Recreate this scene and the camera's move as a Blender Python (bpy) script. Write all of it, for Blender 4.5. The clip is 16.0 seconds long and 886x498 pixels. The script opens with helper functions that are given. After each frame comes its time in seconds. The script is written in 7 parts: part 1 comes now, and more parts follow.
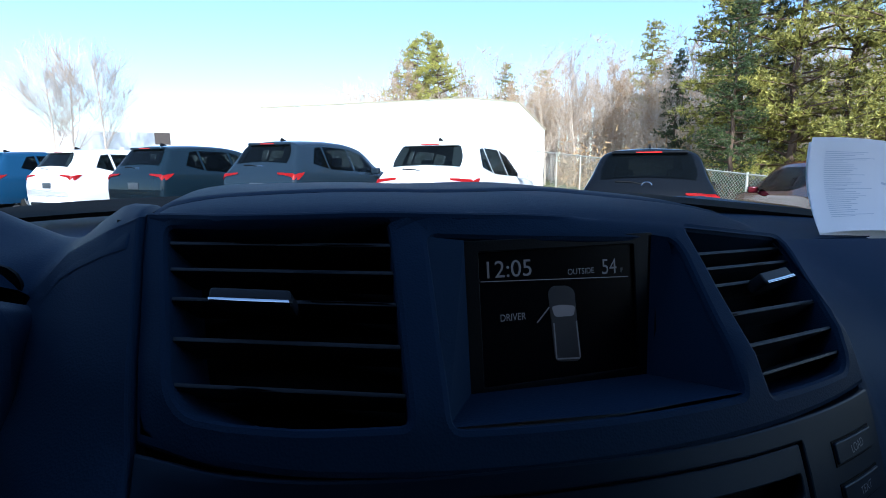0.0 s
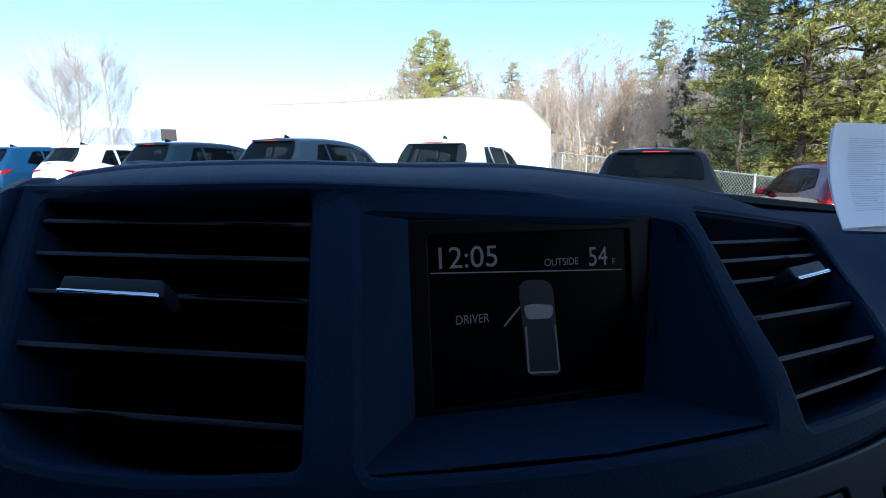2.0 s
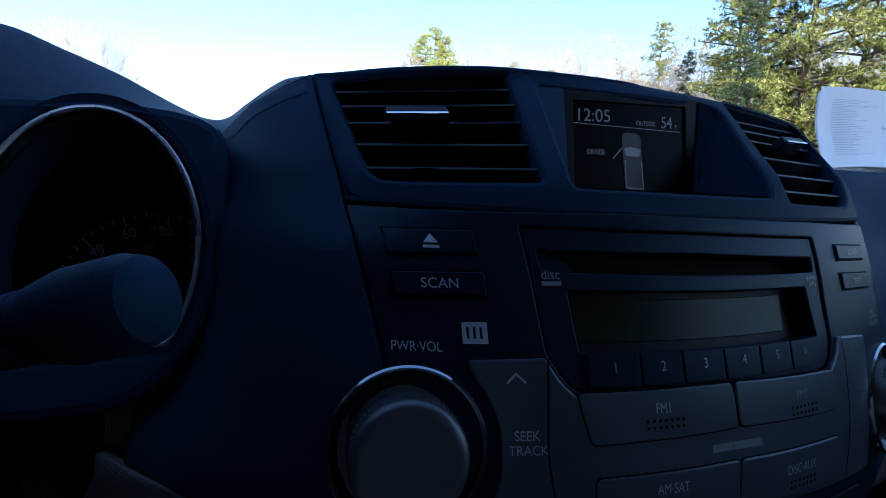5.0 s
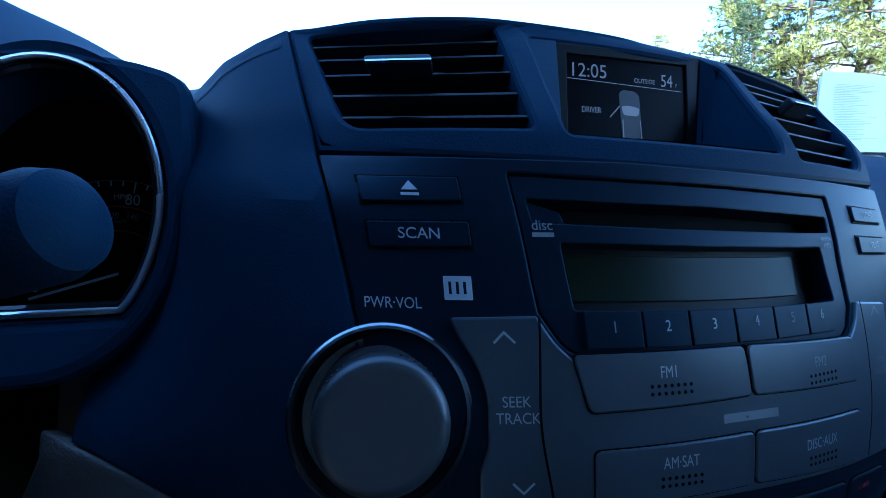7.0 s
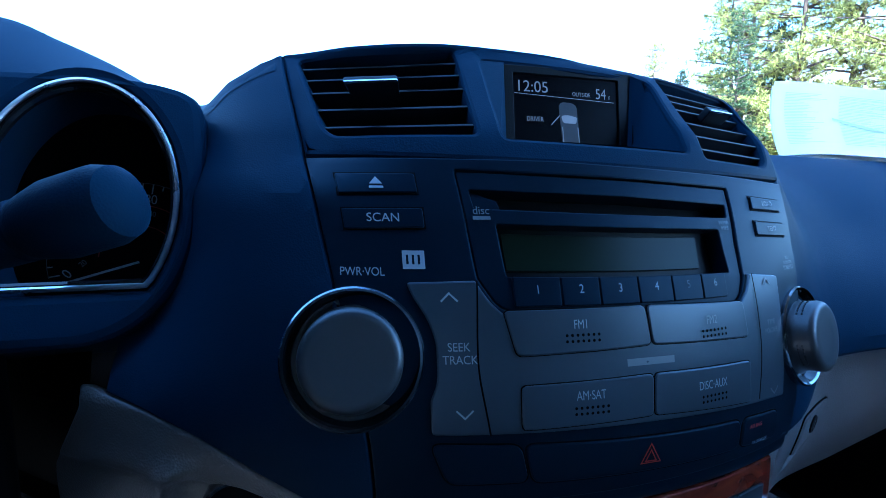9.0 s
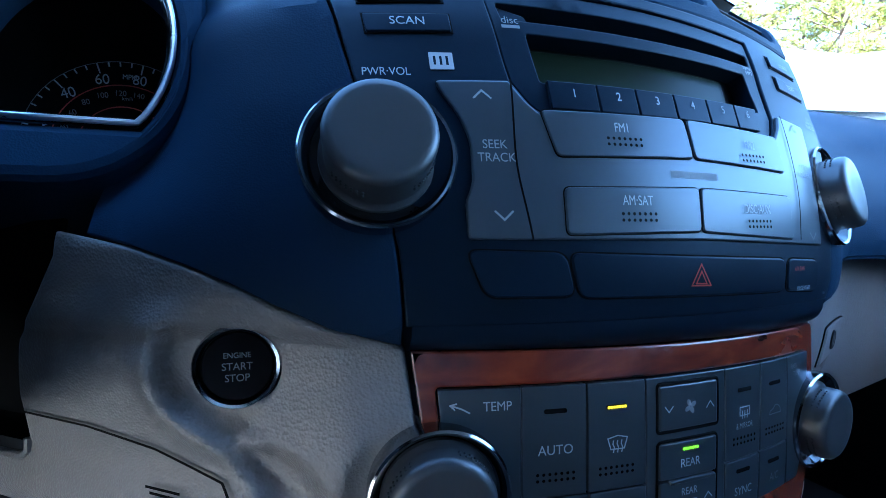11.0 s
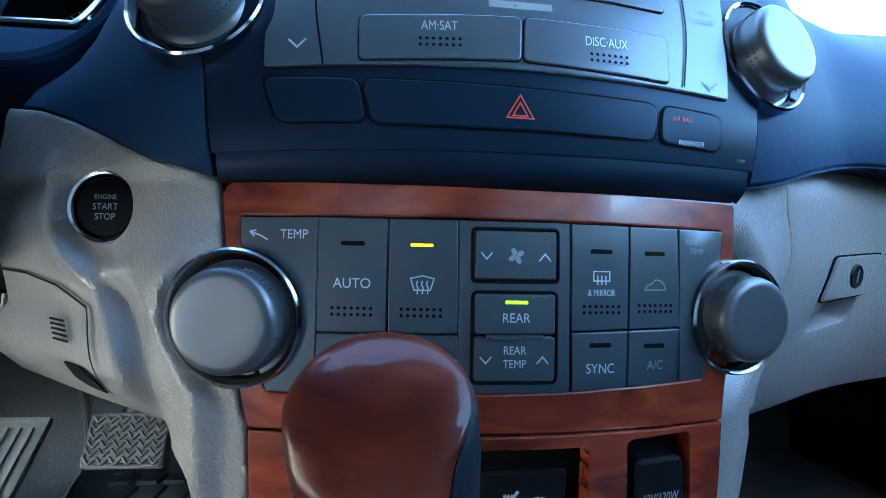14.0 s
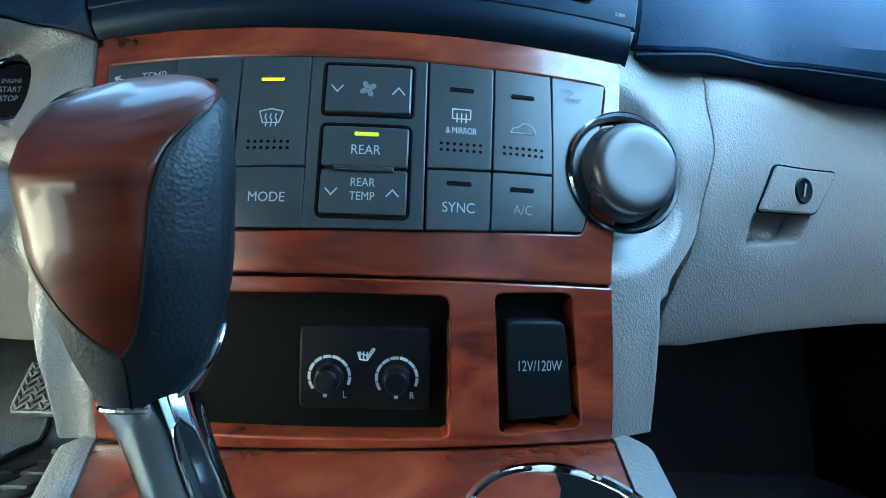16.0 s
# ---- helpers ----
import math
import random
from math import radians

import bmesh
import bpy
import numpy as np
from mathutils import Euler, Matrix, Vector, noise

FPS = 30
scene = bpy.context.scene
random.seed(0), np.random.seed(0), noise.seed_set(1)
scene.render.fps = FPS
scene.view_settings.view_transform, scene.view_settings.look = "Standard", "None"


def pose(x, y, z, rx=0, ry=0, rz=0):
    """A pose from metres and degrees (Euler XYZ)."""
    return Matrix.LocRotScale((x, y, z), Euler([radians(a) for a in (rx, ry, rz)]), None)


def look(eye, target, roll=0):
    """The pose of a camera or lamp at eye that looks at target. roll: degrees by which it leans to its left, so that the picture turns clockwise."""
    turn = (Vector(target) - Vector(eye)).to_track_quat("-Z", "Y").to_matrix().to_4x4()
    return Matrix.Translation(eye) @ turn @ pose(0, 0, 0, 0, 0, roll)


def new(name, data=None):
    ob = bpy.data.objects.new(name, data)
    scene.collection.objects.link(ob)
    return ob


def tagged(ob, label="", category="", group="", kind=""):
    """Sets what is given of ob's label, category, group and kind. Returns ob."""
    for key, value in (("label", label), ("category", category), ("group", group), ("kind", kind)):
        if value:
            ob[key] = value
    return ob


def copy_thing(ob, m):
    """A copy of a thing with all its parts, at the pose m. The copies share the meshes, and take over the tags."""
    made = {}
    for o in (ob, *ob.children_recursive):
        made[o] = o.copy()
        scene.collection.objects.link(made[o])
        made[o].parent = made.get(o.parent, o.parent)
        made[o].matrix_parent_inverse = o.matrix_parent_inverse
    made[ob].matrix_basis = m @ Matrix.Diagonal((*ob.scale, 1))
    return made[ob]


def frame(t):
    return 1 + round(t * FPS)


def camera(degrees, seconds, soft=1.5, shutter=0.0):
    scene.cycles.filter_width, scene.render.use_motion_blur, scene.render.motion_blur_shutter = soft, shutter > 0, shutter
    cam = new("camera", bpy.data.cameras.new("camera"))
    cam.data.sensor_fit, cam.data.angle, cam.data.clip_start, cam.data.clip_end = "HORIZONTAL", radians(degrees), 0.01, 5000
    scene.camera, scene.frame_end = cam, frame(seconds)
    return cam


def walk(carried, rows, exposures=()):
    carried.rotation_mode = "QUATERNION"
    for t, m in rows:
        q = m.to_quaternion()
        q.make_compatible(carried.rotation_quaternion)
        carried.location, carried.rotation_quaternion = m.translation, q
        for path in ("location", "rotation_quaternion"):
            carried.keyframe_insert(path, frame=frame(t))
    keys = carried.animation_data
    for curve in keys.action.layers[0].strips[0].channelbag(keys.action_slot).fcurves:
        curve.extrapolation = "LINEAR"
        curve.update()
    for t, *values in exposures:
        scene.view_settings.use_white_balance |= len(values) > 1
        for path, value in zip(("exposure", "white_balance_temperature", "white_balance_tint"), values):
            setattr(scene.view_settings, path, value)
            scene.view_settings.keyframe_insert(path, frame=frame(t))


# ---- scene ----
cam = camera(84.0, 16.0, soft=0.9)
PATH = [
    (0, (-0.139, -0.123, 1.295), (0.428, 1.768, 0.973), -0.2),
    (0.5, (-0.127, -0.106, 1.288), (0.455, 1.779, 0.964), -0.1),
    (1, (-0.113, -0.085, 1.289), (0.459, 1.803, 0.962), 0.0),
    (1.5, (-0.096, -0.074, 1.28), (0.465, 1.818, 0.954), 0.3),
    (2, (-0.095, -0.075, 1.278), (0.453, 1.821, 0.952), 0.3),
    (2.5, (-0.107, -0.083, 1.282), (0.432, 1.814, 0.955), 0.4),
    (3, (-0.128, -0.127, 1.286), (0.402, 1.773, 0.96), 0.4),
    (3.5, (-0.163, -0.177, 1.272), (0.357, 1.727, 0.947), 0.5),
    (4, (-0.191, -0.2, 1.248), (0.331, 1.702, 0.918), 0.7),
    (4.5, (-0.217, -0.216, 1.224), (0.305, 1.685, 0.89), 0.9),
    (5, (-0.24, -0.207, 1.199), (0.321, 1.684, 0.865), 1.4),
    (5.2, (-0.24, -0.203, 1.185), (0.328, 1.689, 0.874), 1.3),
    (7.3, (-0.219, -0.189, 1.163), (0.349, 1.706, 0.873), 1.3),
    (7.5, (-0.215, -0.196, 1.165), (0.341, 1.702, 0.874), 1.3),
    (8, (-0.206, -0.221, 1.176), (0.321, 1.682, 0.855), 1.4),
    (8.5, (-0.215, -0.253, 1.171), (0.327, 1.65, 0.884), 1.1),
    (8.7, (-0.216, -0.262, 1.168), (0.335, 1.64, 0.892), 0.9),
    (10.8, (-0.244, -0.245, 1.012), (0.417, 1.642, 0.949), -0.1),
    (11, (-0.245, -0.237, 1.008), (0.426, 1.647, 0.952), -0.2),
    (11.5, (-0.238, -0.228, 0.979), (0.421, 1.66, 0.966), -0.2),
    (12, (-0.226, -0.227, 0.949), (0.407, 1.67, 0.959), -0.2),
    (12.5, (-0.198, -0.244, 0.937), (0.351, 1.679, 0.926), -0.1),
    (13, (-0.164, -0.252, 0.91), (0.288, 1.696, 0.94), 0.1),
    (13.5, (-0.11, -0.264, 0.891), (0.177, 1.714, 0.963), 0.5),
    (14, (-0.065, -0.275, 0.896), (0.113, 1.716, 0.959), 1.0),
    (14.5, (0.001, -0.279, 0.86), (0.051, 1.716, 0.993), 1.4),
    (15, (0.02, -0.268, 0.829), (0.033, 1.723, 1.019), 1.8),
    (15.5, (0.039, -0.263, 0.8), (0.036, 1.721, 1.051), 1.9),
    (16, (0.04, -0.256, 0.774), (0.071, 1.718, 1.089), 1.6),
]
walk(cam, [(t, look(e, g, r)) for t, e, g, r in PATH],
     [(0, 1.0, 5350, 10), (4.0, 1.0, 5350, 10), (5.2, 1.55, 5050, 10), (7.3, 2.75, 4300, 4), (8.7, 3.0, 4250, 3), (10.8, 4.1, 4600, 2), (13.0, 5.0, 4900, 0), (14.5, 5.3, 5200, -9), (16, 5.65, 5400, -18)])

# ---- daylight ----
world = bpy.data.worlds.new("world")
scene.world = world
world.use_nodes = True
wn = world.node_tree
sky = wn.nodes.new("ShaderNodeTexSky")
sky.sky_type = "NISHITA"
sky.sun_disc = False
SUN_EL, SUN_AZ = radians(33), radians(188)
sky.sun_elevation, sky.sun_rotation = SUN_EL, SUN_AZ
wn.links.new(sky.outputs[0], wn.nodes["Background"].inputs[0])
wn.nodes["Background"].inputs[1].default_value = 0.15
sun = new("sun", bpy.data.lights.new("sun", "SUN"))
sun.data.energy, sun.data.angle, sun.data.color = 4.0, radians(0.5), (1.0, 0.94, 0.85)
sun_dir = Vector((math.sin(SUN_AZ) * math.cos(SUN_EL), math.cos(SUN_AZ) * math.cos(SUN_EL), math.sin(SUN_EL)))
sun.matrix_world = look(sun_dir * 50, (0, 0, 0))


# ---- materials ----
def mat(name, color, rough=0.5, metal=0.0, vary=0.15, scale=8.0, bump=0.0, bump_scale=200.0, coat=0.0, emit=0.0, spec=0.5, relief=0.0006):
    m = bpy.data.materials.new(name)
    m.use_nodes = True
    nt = m.node_tree
    b = nt.nodes["Principled BSDF"]
    b.inputs["Roughness"].default_value = rough
    b.inputs["Metallic"].default_value = metal
    b.inputs["Coat Weight"].default_value = coat
    b.inputs["Specular IOR Level"].default_value = spec
    tc = nt.nodes.new("ShaderNodeTexCoord")
    n1 = nt.nodes.new("ShaderNodeTexNoise")
    n1.inputs["Scale"].default_value = scale
    n1.inputs["Detail"].default_value = 6
    nt.links.new(tc.outputs["Object"], n1.inputs["Vector"])
    ramp = nt.nodes.new("ShaderNodeMix")
    ramp.data_type = "RGBA"
    ramp.inputs[6].default_value = (*[c * (1 - vary) for c in color], 1)
    ramp.inputs[7].default_value = (*[min(1, c * (1 + vary)) for c in color], 1)
    nt.links.new(n1.outputs["Fac"], ramp.inputs[0])
    nt.links.new(ramp.outputs[2], b.inputs["Base Color"])
    rr_ = nt.nodes.new("ShaderNodeMapRange")
    rr_.inputs["To Min"].default_value = max(0.02, rough * 0.85)
    rr_.inputs["To Max"].default_value = min(1, rough * 1.15)
    nt.links.new(n1.outputs["Fac"], rr_.inputs["Value"])
    nt.links.new(rr_.outputs[0], b.inputs["Roughness"])
    if bump:
        v = nt.nodes.new("ShaderNodeTexVoronoi")
        v.inputs["Scale"].default_value = bump_scale
        nt.links.new(tc.outputs["Object"], v.inputs["Vector"])
        bp = nt.nodes.new("ShaderNodeBump")
        bp.inputs["Strength"].default_value = bump
        bp.inputs["Distance"].default_value = relief
        nt.links.new(v.outputs["Distance"], bp.inputs["Height"])
        nt.links.new(bp.outputs[0], b.inputs["Normal"])
    if emit:
        nt.links.new(ramp.outputs[2], b.inputs["Emission Color"])
        b.inputs["Emission Strength"].default_value = emit
    return m


def wood_mat(name):
    m = mat(name, (0.13, 0.028, 0.012), rough=0.26, coat=0.15, scale=14)
    nt = m.node_tree
    b = nt.nodes["Principled BSDF"]
    tc = nt.nodes.new("ShaderNodeTexCoord")
    mp = nt.nodes.new("ShaderNodeMapping")
    mp.inputs["Scale"].default_value = (1.0, 1.0, 3.2)
    n = nt.nodes.new("ShaderNodeTexNoise")
    n.inputs["Scale"].default_value, n.inputs["Detail"].default_value, n.inputs["Distortion"].default_value = 13, 5, 1.2
    nt.links.new(tc.outputs["Object"], mp.inputs[0])
    nt.links.new(mp.outputs[0], n.inputs["Vector"])
    r = nt.nodes.new("ShaderNodeValToRGB")
    e = r.color_ramp.elements
    e[0].position, e[0].color = 0.30, (0.060, 0.0085, 0.0035, 1)
    e[1].position, e[1].color = 0.74, (0.25, 0.052, 0.020, 1)
    k = e.new(0.5)
    k.color = (0.145, 0.023, 0.009, 1)
    nt.links.new(n.outputs["Fac"], r.inputs[0])
    nt.links.new(r.outputs[0], b.inputs["Base Color"])
    return m


M_DASH = mat("charcoal grained plastic", (0.0135, 0.0255, 0.0490), 0.55, spec=0.05, bump=0.22, bump_scale=760)
M_FACE = mat("charcoal smooth plastic", (0.0064, 0.0108, 0.0190), 0.42, spec=0.14, bump=0.05, bump_scale=1500)
for m_ in (M_DASH, M_FACE):
    m_.node_tree.nodes["Principled BSDF"].inputs["Specular Tint"].default_value = (0.40, 0.66, 1.0, 1)
M_BLACK = mat("black matte plastic", (0.0030, 0.0036, 0.0046), 0.5, spec=0.16, bump=0.1, bump_scale=900)
M_SLAT = mat("dark grey vent plastic", (0.007, 0.009, 0.013), 0.5, spec=0.25, bump=0.1, bump_scale=900)
# for joints and black parts, and for recesses with shade put into the colour
M_GAP = mat("near-black gaps and recess shade", (0.0010, 0.0010, 0.0011), 0.8, spec=0.1)
M_GLOSS = mat("black gloss plastic", (0.008, 0.008, 0.009), 0.08)
M_BEIGE = mat("grey beige grained plastic", (0.18, 0.162, 0.15), 0.42, vary=0.07, bump=0.7, bump_scale=520, relief=0.0006)
M_SILVER = mat("silver grey metallic paint", (0.078, 0.090, 0.106), 0.34, metal=0.45, spec=0.34, vary=0.08)
M_BUTTON = mat("grey button paint", (0.037, 0.043, 0.048), 0.36, metal=0.25, vary=0.08)
M_KNOB = mat("graphite knob paint", (0.10, 0.10, 0.103), 0.40, metal=0.65, spec=0.3, vary=0.08)
M_CHROME = mat("chrome", (0.75, 0.76, 0.78), 0.07, metal=1.0, vary=0.03)
# chrome copy with the dark cabin reflection put into its colour
M_CHROME_DIM = mat("chrome darkened for dim reflections", (0.36, 0.38, 0.41), 0.13, metal=1.0, vary=0.03)
M_RING = mat("satin chrome", (0.80, 0.81, 0.83), 0.28, metal=1.0, vary=0.03)
M_WOOD = wood_mat("polished burl wood")
M_WOOD2 = wood_mat("satin burl wood")
M_WOOD2.node_tree.nodes["Principled BSDF"].inputs["Coat Weight"].default_value = 0.17
M_WOOD2.node_tree.nodes["Principled BSDF"].inputs["Coat Roughness"].default_value = 0.09
M_WOOD2.node_tree.nodes["Principled BSDF"].inputs["Specular IOR Level"].default_value = 0.08
for n_ in M_WOOD2.node_tree.nodes:
    if n_.type == "VALTORGB":
        for e_ in n_.color_ramp.elements:
            e_.color = [c_ * 0.37 for c_ in e_.color[:3]] + [1]
    if n_.type == "MAP_RANGE":
        n_.inputs["To Min"].default_value, n_.inputs["To Max"].default_value = 0.34, 0.46
M_WHITE = mat("white print", (0.43, 0.44, 0.46), 0.6, vary=0.02)
M_DIM = mat("grey print", (0.20, 0.205, 0.21), 0.6, vary=0.02)
M_RED = mat("red print", (0.45, 0.04, 0.02), 0.6, vary=0.02)
M_LCD = mat("liquid crystal panel", (0.013, 0.020, 0.011), 0.3, vary=0.1, spec=0.10)
M_SCREEN = mat("dark display glass", (0.003, 0.003, 0.004), 0.3, spec=0.04)
M_GLOW = mat("display figures", (0.13, 0.135, 0.15), 0.6, vary=0.02, emit=0.105)
M_AMBER = mat("amber indicator", (1.0, 0.60, 0.0), 0.5, vary=0.02, emit=0.075)
M_GREEN = mat("green indicator", (0.42, 1.0, 0.0), 0.5, vary=0.02, emit=0.055)
M_LEATHER = mat("black leather", (0.0045, 0.0065, 0.009), 0.46, spec=0.28, bump=0.5, bump_scale=620, relief=0.0004)
M_RUBBER = mat("black rubber", (0.05, 0.05, 0.053), 0.6, bump=0.2)
# darker copy of the grey carpet, footwell shade put into its colour
M_CARPET_SHADE = mat("dark grey carpet in shade", (0.014, 0.014, 0.016), 0.95, bump=0.9, bump_scale=600)
M_CARPET = mat("dark grey carpet", (0.055, 0.056, 0.060), 0.95, bump=0.9, bump_scale=600)
M_PAPER = mat("white paper", (0.78, 0.79, 0.80), 0.8, vary=0.03)
M_INK = mat("printed ink", (0.52, 0.56, 0.62), 0.8, vary=0.02)
M_SEAT = mat("ash grey leather", (0.34, 0.32, 0.30), 0.5, bump=0.5, bump_scale=500)
M_FOOT = mat("worn grey footrest plastic", (0.10, 0.10, 0.105), 0.6, vary=0.2, bump=0.3)
M_ROOF = mat("grey headliner", (0.30, 0.29, 0.28), 0.9, bump=0.3)
M_ASPHALT = mat("weathered asphalt", (0.10, 0.098, 0.094), 0.9, vary=0.3, scale=3, bump=0.5, bump_scale=60)


# ---- geometry helpers ----
from mathutils.geometry import delaunay_2d_cdt, intersect_point_line

XC = -0.008
ZS = [0.60, 0.70, 0.745, 0.80, 0.84, 0.90, 0.945, 0.955, 0.98, 1.018, 1.06, 1.09, 1.11, 1.135, 1.157, 1.19, 1.22, 1.25, 1.265]
YS = [0.05, 0.025, 0.012, 0.004, 0.0, 0.0, 0.002, -0.006, -0.010, -0.007, 0.001, 0.009, 0.017, 0.026, 0.036, 0.052, 0.085, 0.118, 0.137]


def lerp(z, zs, ys):
    return float(np.interp(z, zs, ys))


def curve(z, zs, ys):
    """a smooth line through a table"""
    n = len(zs)
    if z <= zs[0]:
        return ys[0]
    if z >= zs[-1]:
        return ys[-1]
    i = max(k for k in range(n - 1) if zs[k] <= z)
    sl = [(ys[k + 1] - ys[k]) / (zs[k + 1] - zs[k]) for k in range(n - 1)]
    m = [sl[0]] + [0.0 if sl[k - 1] * sl[k] <= 0 else 2 * sl[k - 1] * sl[k] / (sl[k - 1] + sl[k]) for k in range(1, n - 1)] + [sl[-1]]
    h = zs[i + 1] - zs[i]
    t = (z - zs[i]) / h
    return (2 * t**3 - 3 * t * t + 1) * ys[i] + (t**3 - 2 * t * t + t) * h * m[i] + (3 * t * t - 2 * t**3) * ys[i + 1] + (t**3 - t * t) * h * m[i + 1]


def ease(v):
    v = min(1, max(0, v))
    return v * v * (3 - 2 * v)


def S(x, z):
    """depth of the centre stack's front"""
    y = curve(z, ZS, YS) + 0.95 * (x - XC) ** 2
    if x < -0.06 and z > 1.15:
        y += lerp(-x, [0.10, 0.142, 0.179, 0.20, 0.215, 0.24], [0, 0.002, 0.010, 0.022, 0.029, 0.034]) * ease((z - 1.15) / 0.035)
    return y


def pos(v, w=0.03):
    """a soft corner: v where positive, else 0"""
    return 0.5 * (v + math.sqrt(v * v + w * w)) - 0.5 * w * math.exp(-(v / w) ** 2)


def SL(x, z):
    """depth of the driver's side of the dash"""
    if x > -0.2:
        return S(x, z)
    d = -0.2 - x
    rest = pos(d - 0.14, 0.05)
    dx = d - rest
    q = lerp(z, [0.86, 0.95, 1.05], [4.0, 5.5, 6.6])
    upper = S(-0.2, z) + 0.36 * dx + q * dx * dx + rest * 0.45
    lower = S(-0.2, z) + lerp(z, [0.86, 1.0], [0.85, 0.64]) * d - 0.0065 * (1 - math.exp(-d / 0.012))
    return lower + (upper - lower) * ease((z - 1.0) / 0.12) + pos(0.82 - z) * 1.2 * min(1, d / 0.03)


def SR(x, z):
    """depth of the passenger's lower dash"""
    return 0.0884 + 0.40 * (x - 0.2434 - 0.5 * pos(x - 0.37, 0.06)) + pos(z - 0.965, 0.02) * 0.5 + 2.0 * max(0, 0.93 - z) ** 2


PZ, PY = [0.94, 0.97, 1.0, 1.05, 1.10, 1.15, 1.20, 1.22], [0.16, 0.115, 0.10, 0.115, 0.15, 0.21, 0.30, 0.36]


def SP(x, z):
    """depth of the passenger's upper dash pad"""
    t = min(1, max(0, (x - 0.19) / 0.25))
    t = t * t * (3 - 2 * t)
    return (1 - t) * (S(min(x, 0.3), z) + 0.004) + t * curve(z, PZ, PY)


def W(fn, x, z, d=0.0):
    """a point d in front of the surface fn"""
    h = 0.002
    n = Vector((-(fn(x + h, z) - fn(x - h, z)) / (2 * h), 1, -(fn(x, z + h) - fn(x, z - h)) / (2 * h))).normalized()
    return Vector((x, fn(x, z), z)) - n * d


def finish(name, bm, material, parent=None, label="", smooth=True, angle=40):
    me = bpy.data.meshes.new(name)
    bmesh.ops.recalc_face_normals(bm, faces=bm.faces)
    bm.to_mesh(me)
    bm.free()
    if smooth:
        for p in me.polygons:
            p.use_smooth = True
        me.set_sharp_from_angle(angle=radians(angle))
    me.materials.append(material)
    ob = new(name, me)
    if parent:
        ob.parent = parent
    if label:
        ob["label"] = label
    return ob




def thing(name, label, category, kind="", group=""):
    return tagged(new(name), label, category, group, kind)


def rounded(pts, r, n=5):
    """a polygon with its corners rounded; r one radius or one for each corner"""
    out, m = [], len(pts)
    for i in range(m):
        a, b, c = Vector(pts[i - 1]), Vector(pts[i]), Vector(pts[(i + 1) % m])
        ri = r[i] if isinstance(r, (list, tuple)) else r
        if ri <= 0:
            out.append(b)
            continue
        u, v = (a - b), (c - b)
        k = min(ri, u.length * 0.48, v.length * 0.48)
        p, q = b + u.normalized() * k, b + v.normalized() * k
        for j in range(n + 1):
            t = j / n
            out.append((1 - t) ** 2 * p + 2 * t * (1 - t) * b + t * t * q)
    return out


def box2(x0, x1, z0, z1, r=0.002):
    return rounded([(x0, z0), (x1, z0), (x1, z1), (x0, z1)], r)


def circle2(x, z, r, n=32):
    return [Vector((x + r * math.cos(2 * math.pi * i / n), z + r * math.sin(2 * math.pi * i / n))) for i in range(n)]


def area2(p):
    return sum(p[i - 1].x * p[i].y - p[i].x * p[i - 1].y for i in range(len(p))) / 2


def dense(p, step):
    out = []
    for i in range(len(p)):
        a, b = p[i], p[(i + 1) % len(p)]
        k = max(1, int((b - a).length / step))
        out += [a + (b - a) * j / k for j in range(k)]
    return out


def inset(p, d):
    out, m = [], len(p)
    for i in range(m):
        u, v = (p[i] - p[i - 1]), (p[(i + 1) % m] - p[i])
        if u.length < 1e-9 or v.length < 1e-9:
            out.append(p[i].copy())
            continue
        u, v = u.normalized(), v.normalized()
        n1, n2 = Vector((-u.y, u.x)), Vector((-v.y, v.x))
        n = n1 + n2
        n = n / max(0.5, n.dot(n1) * 1.0) if n.length > 1e-6 else n1
        out.append(p[i] + n * d)
    return out


def inside(p, q):
    c = False
    for i in range(len(q)):
        a, b = q[i - 1], q[i]
        if (a.y > p.y) != (b.y > p.y) and p.x < (b.x - a.x) * (p.y - a.y) / (b.y - a.y) + a.x:
            c = not c
    return c


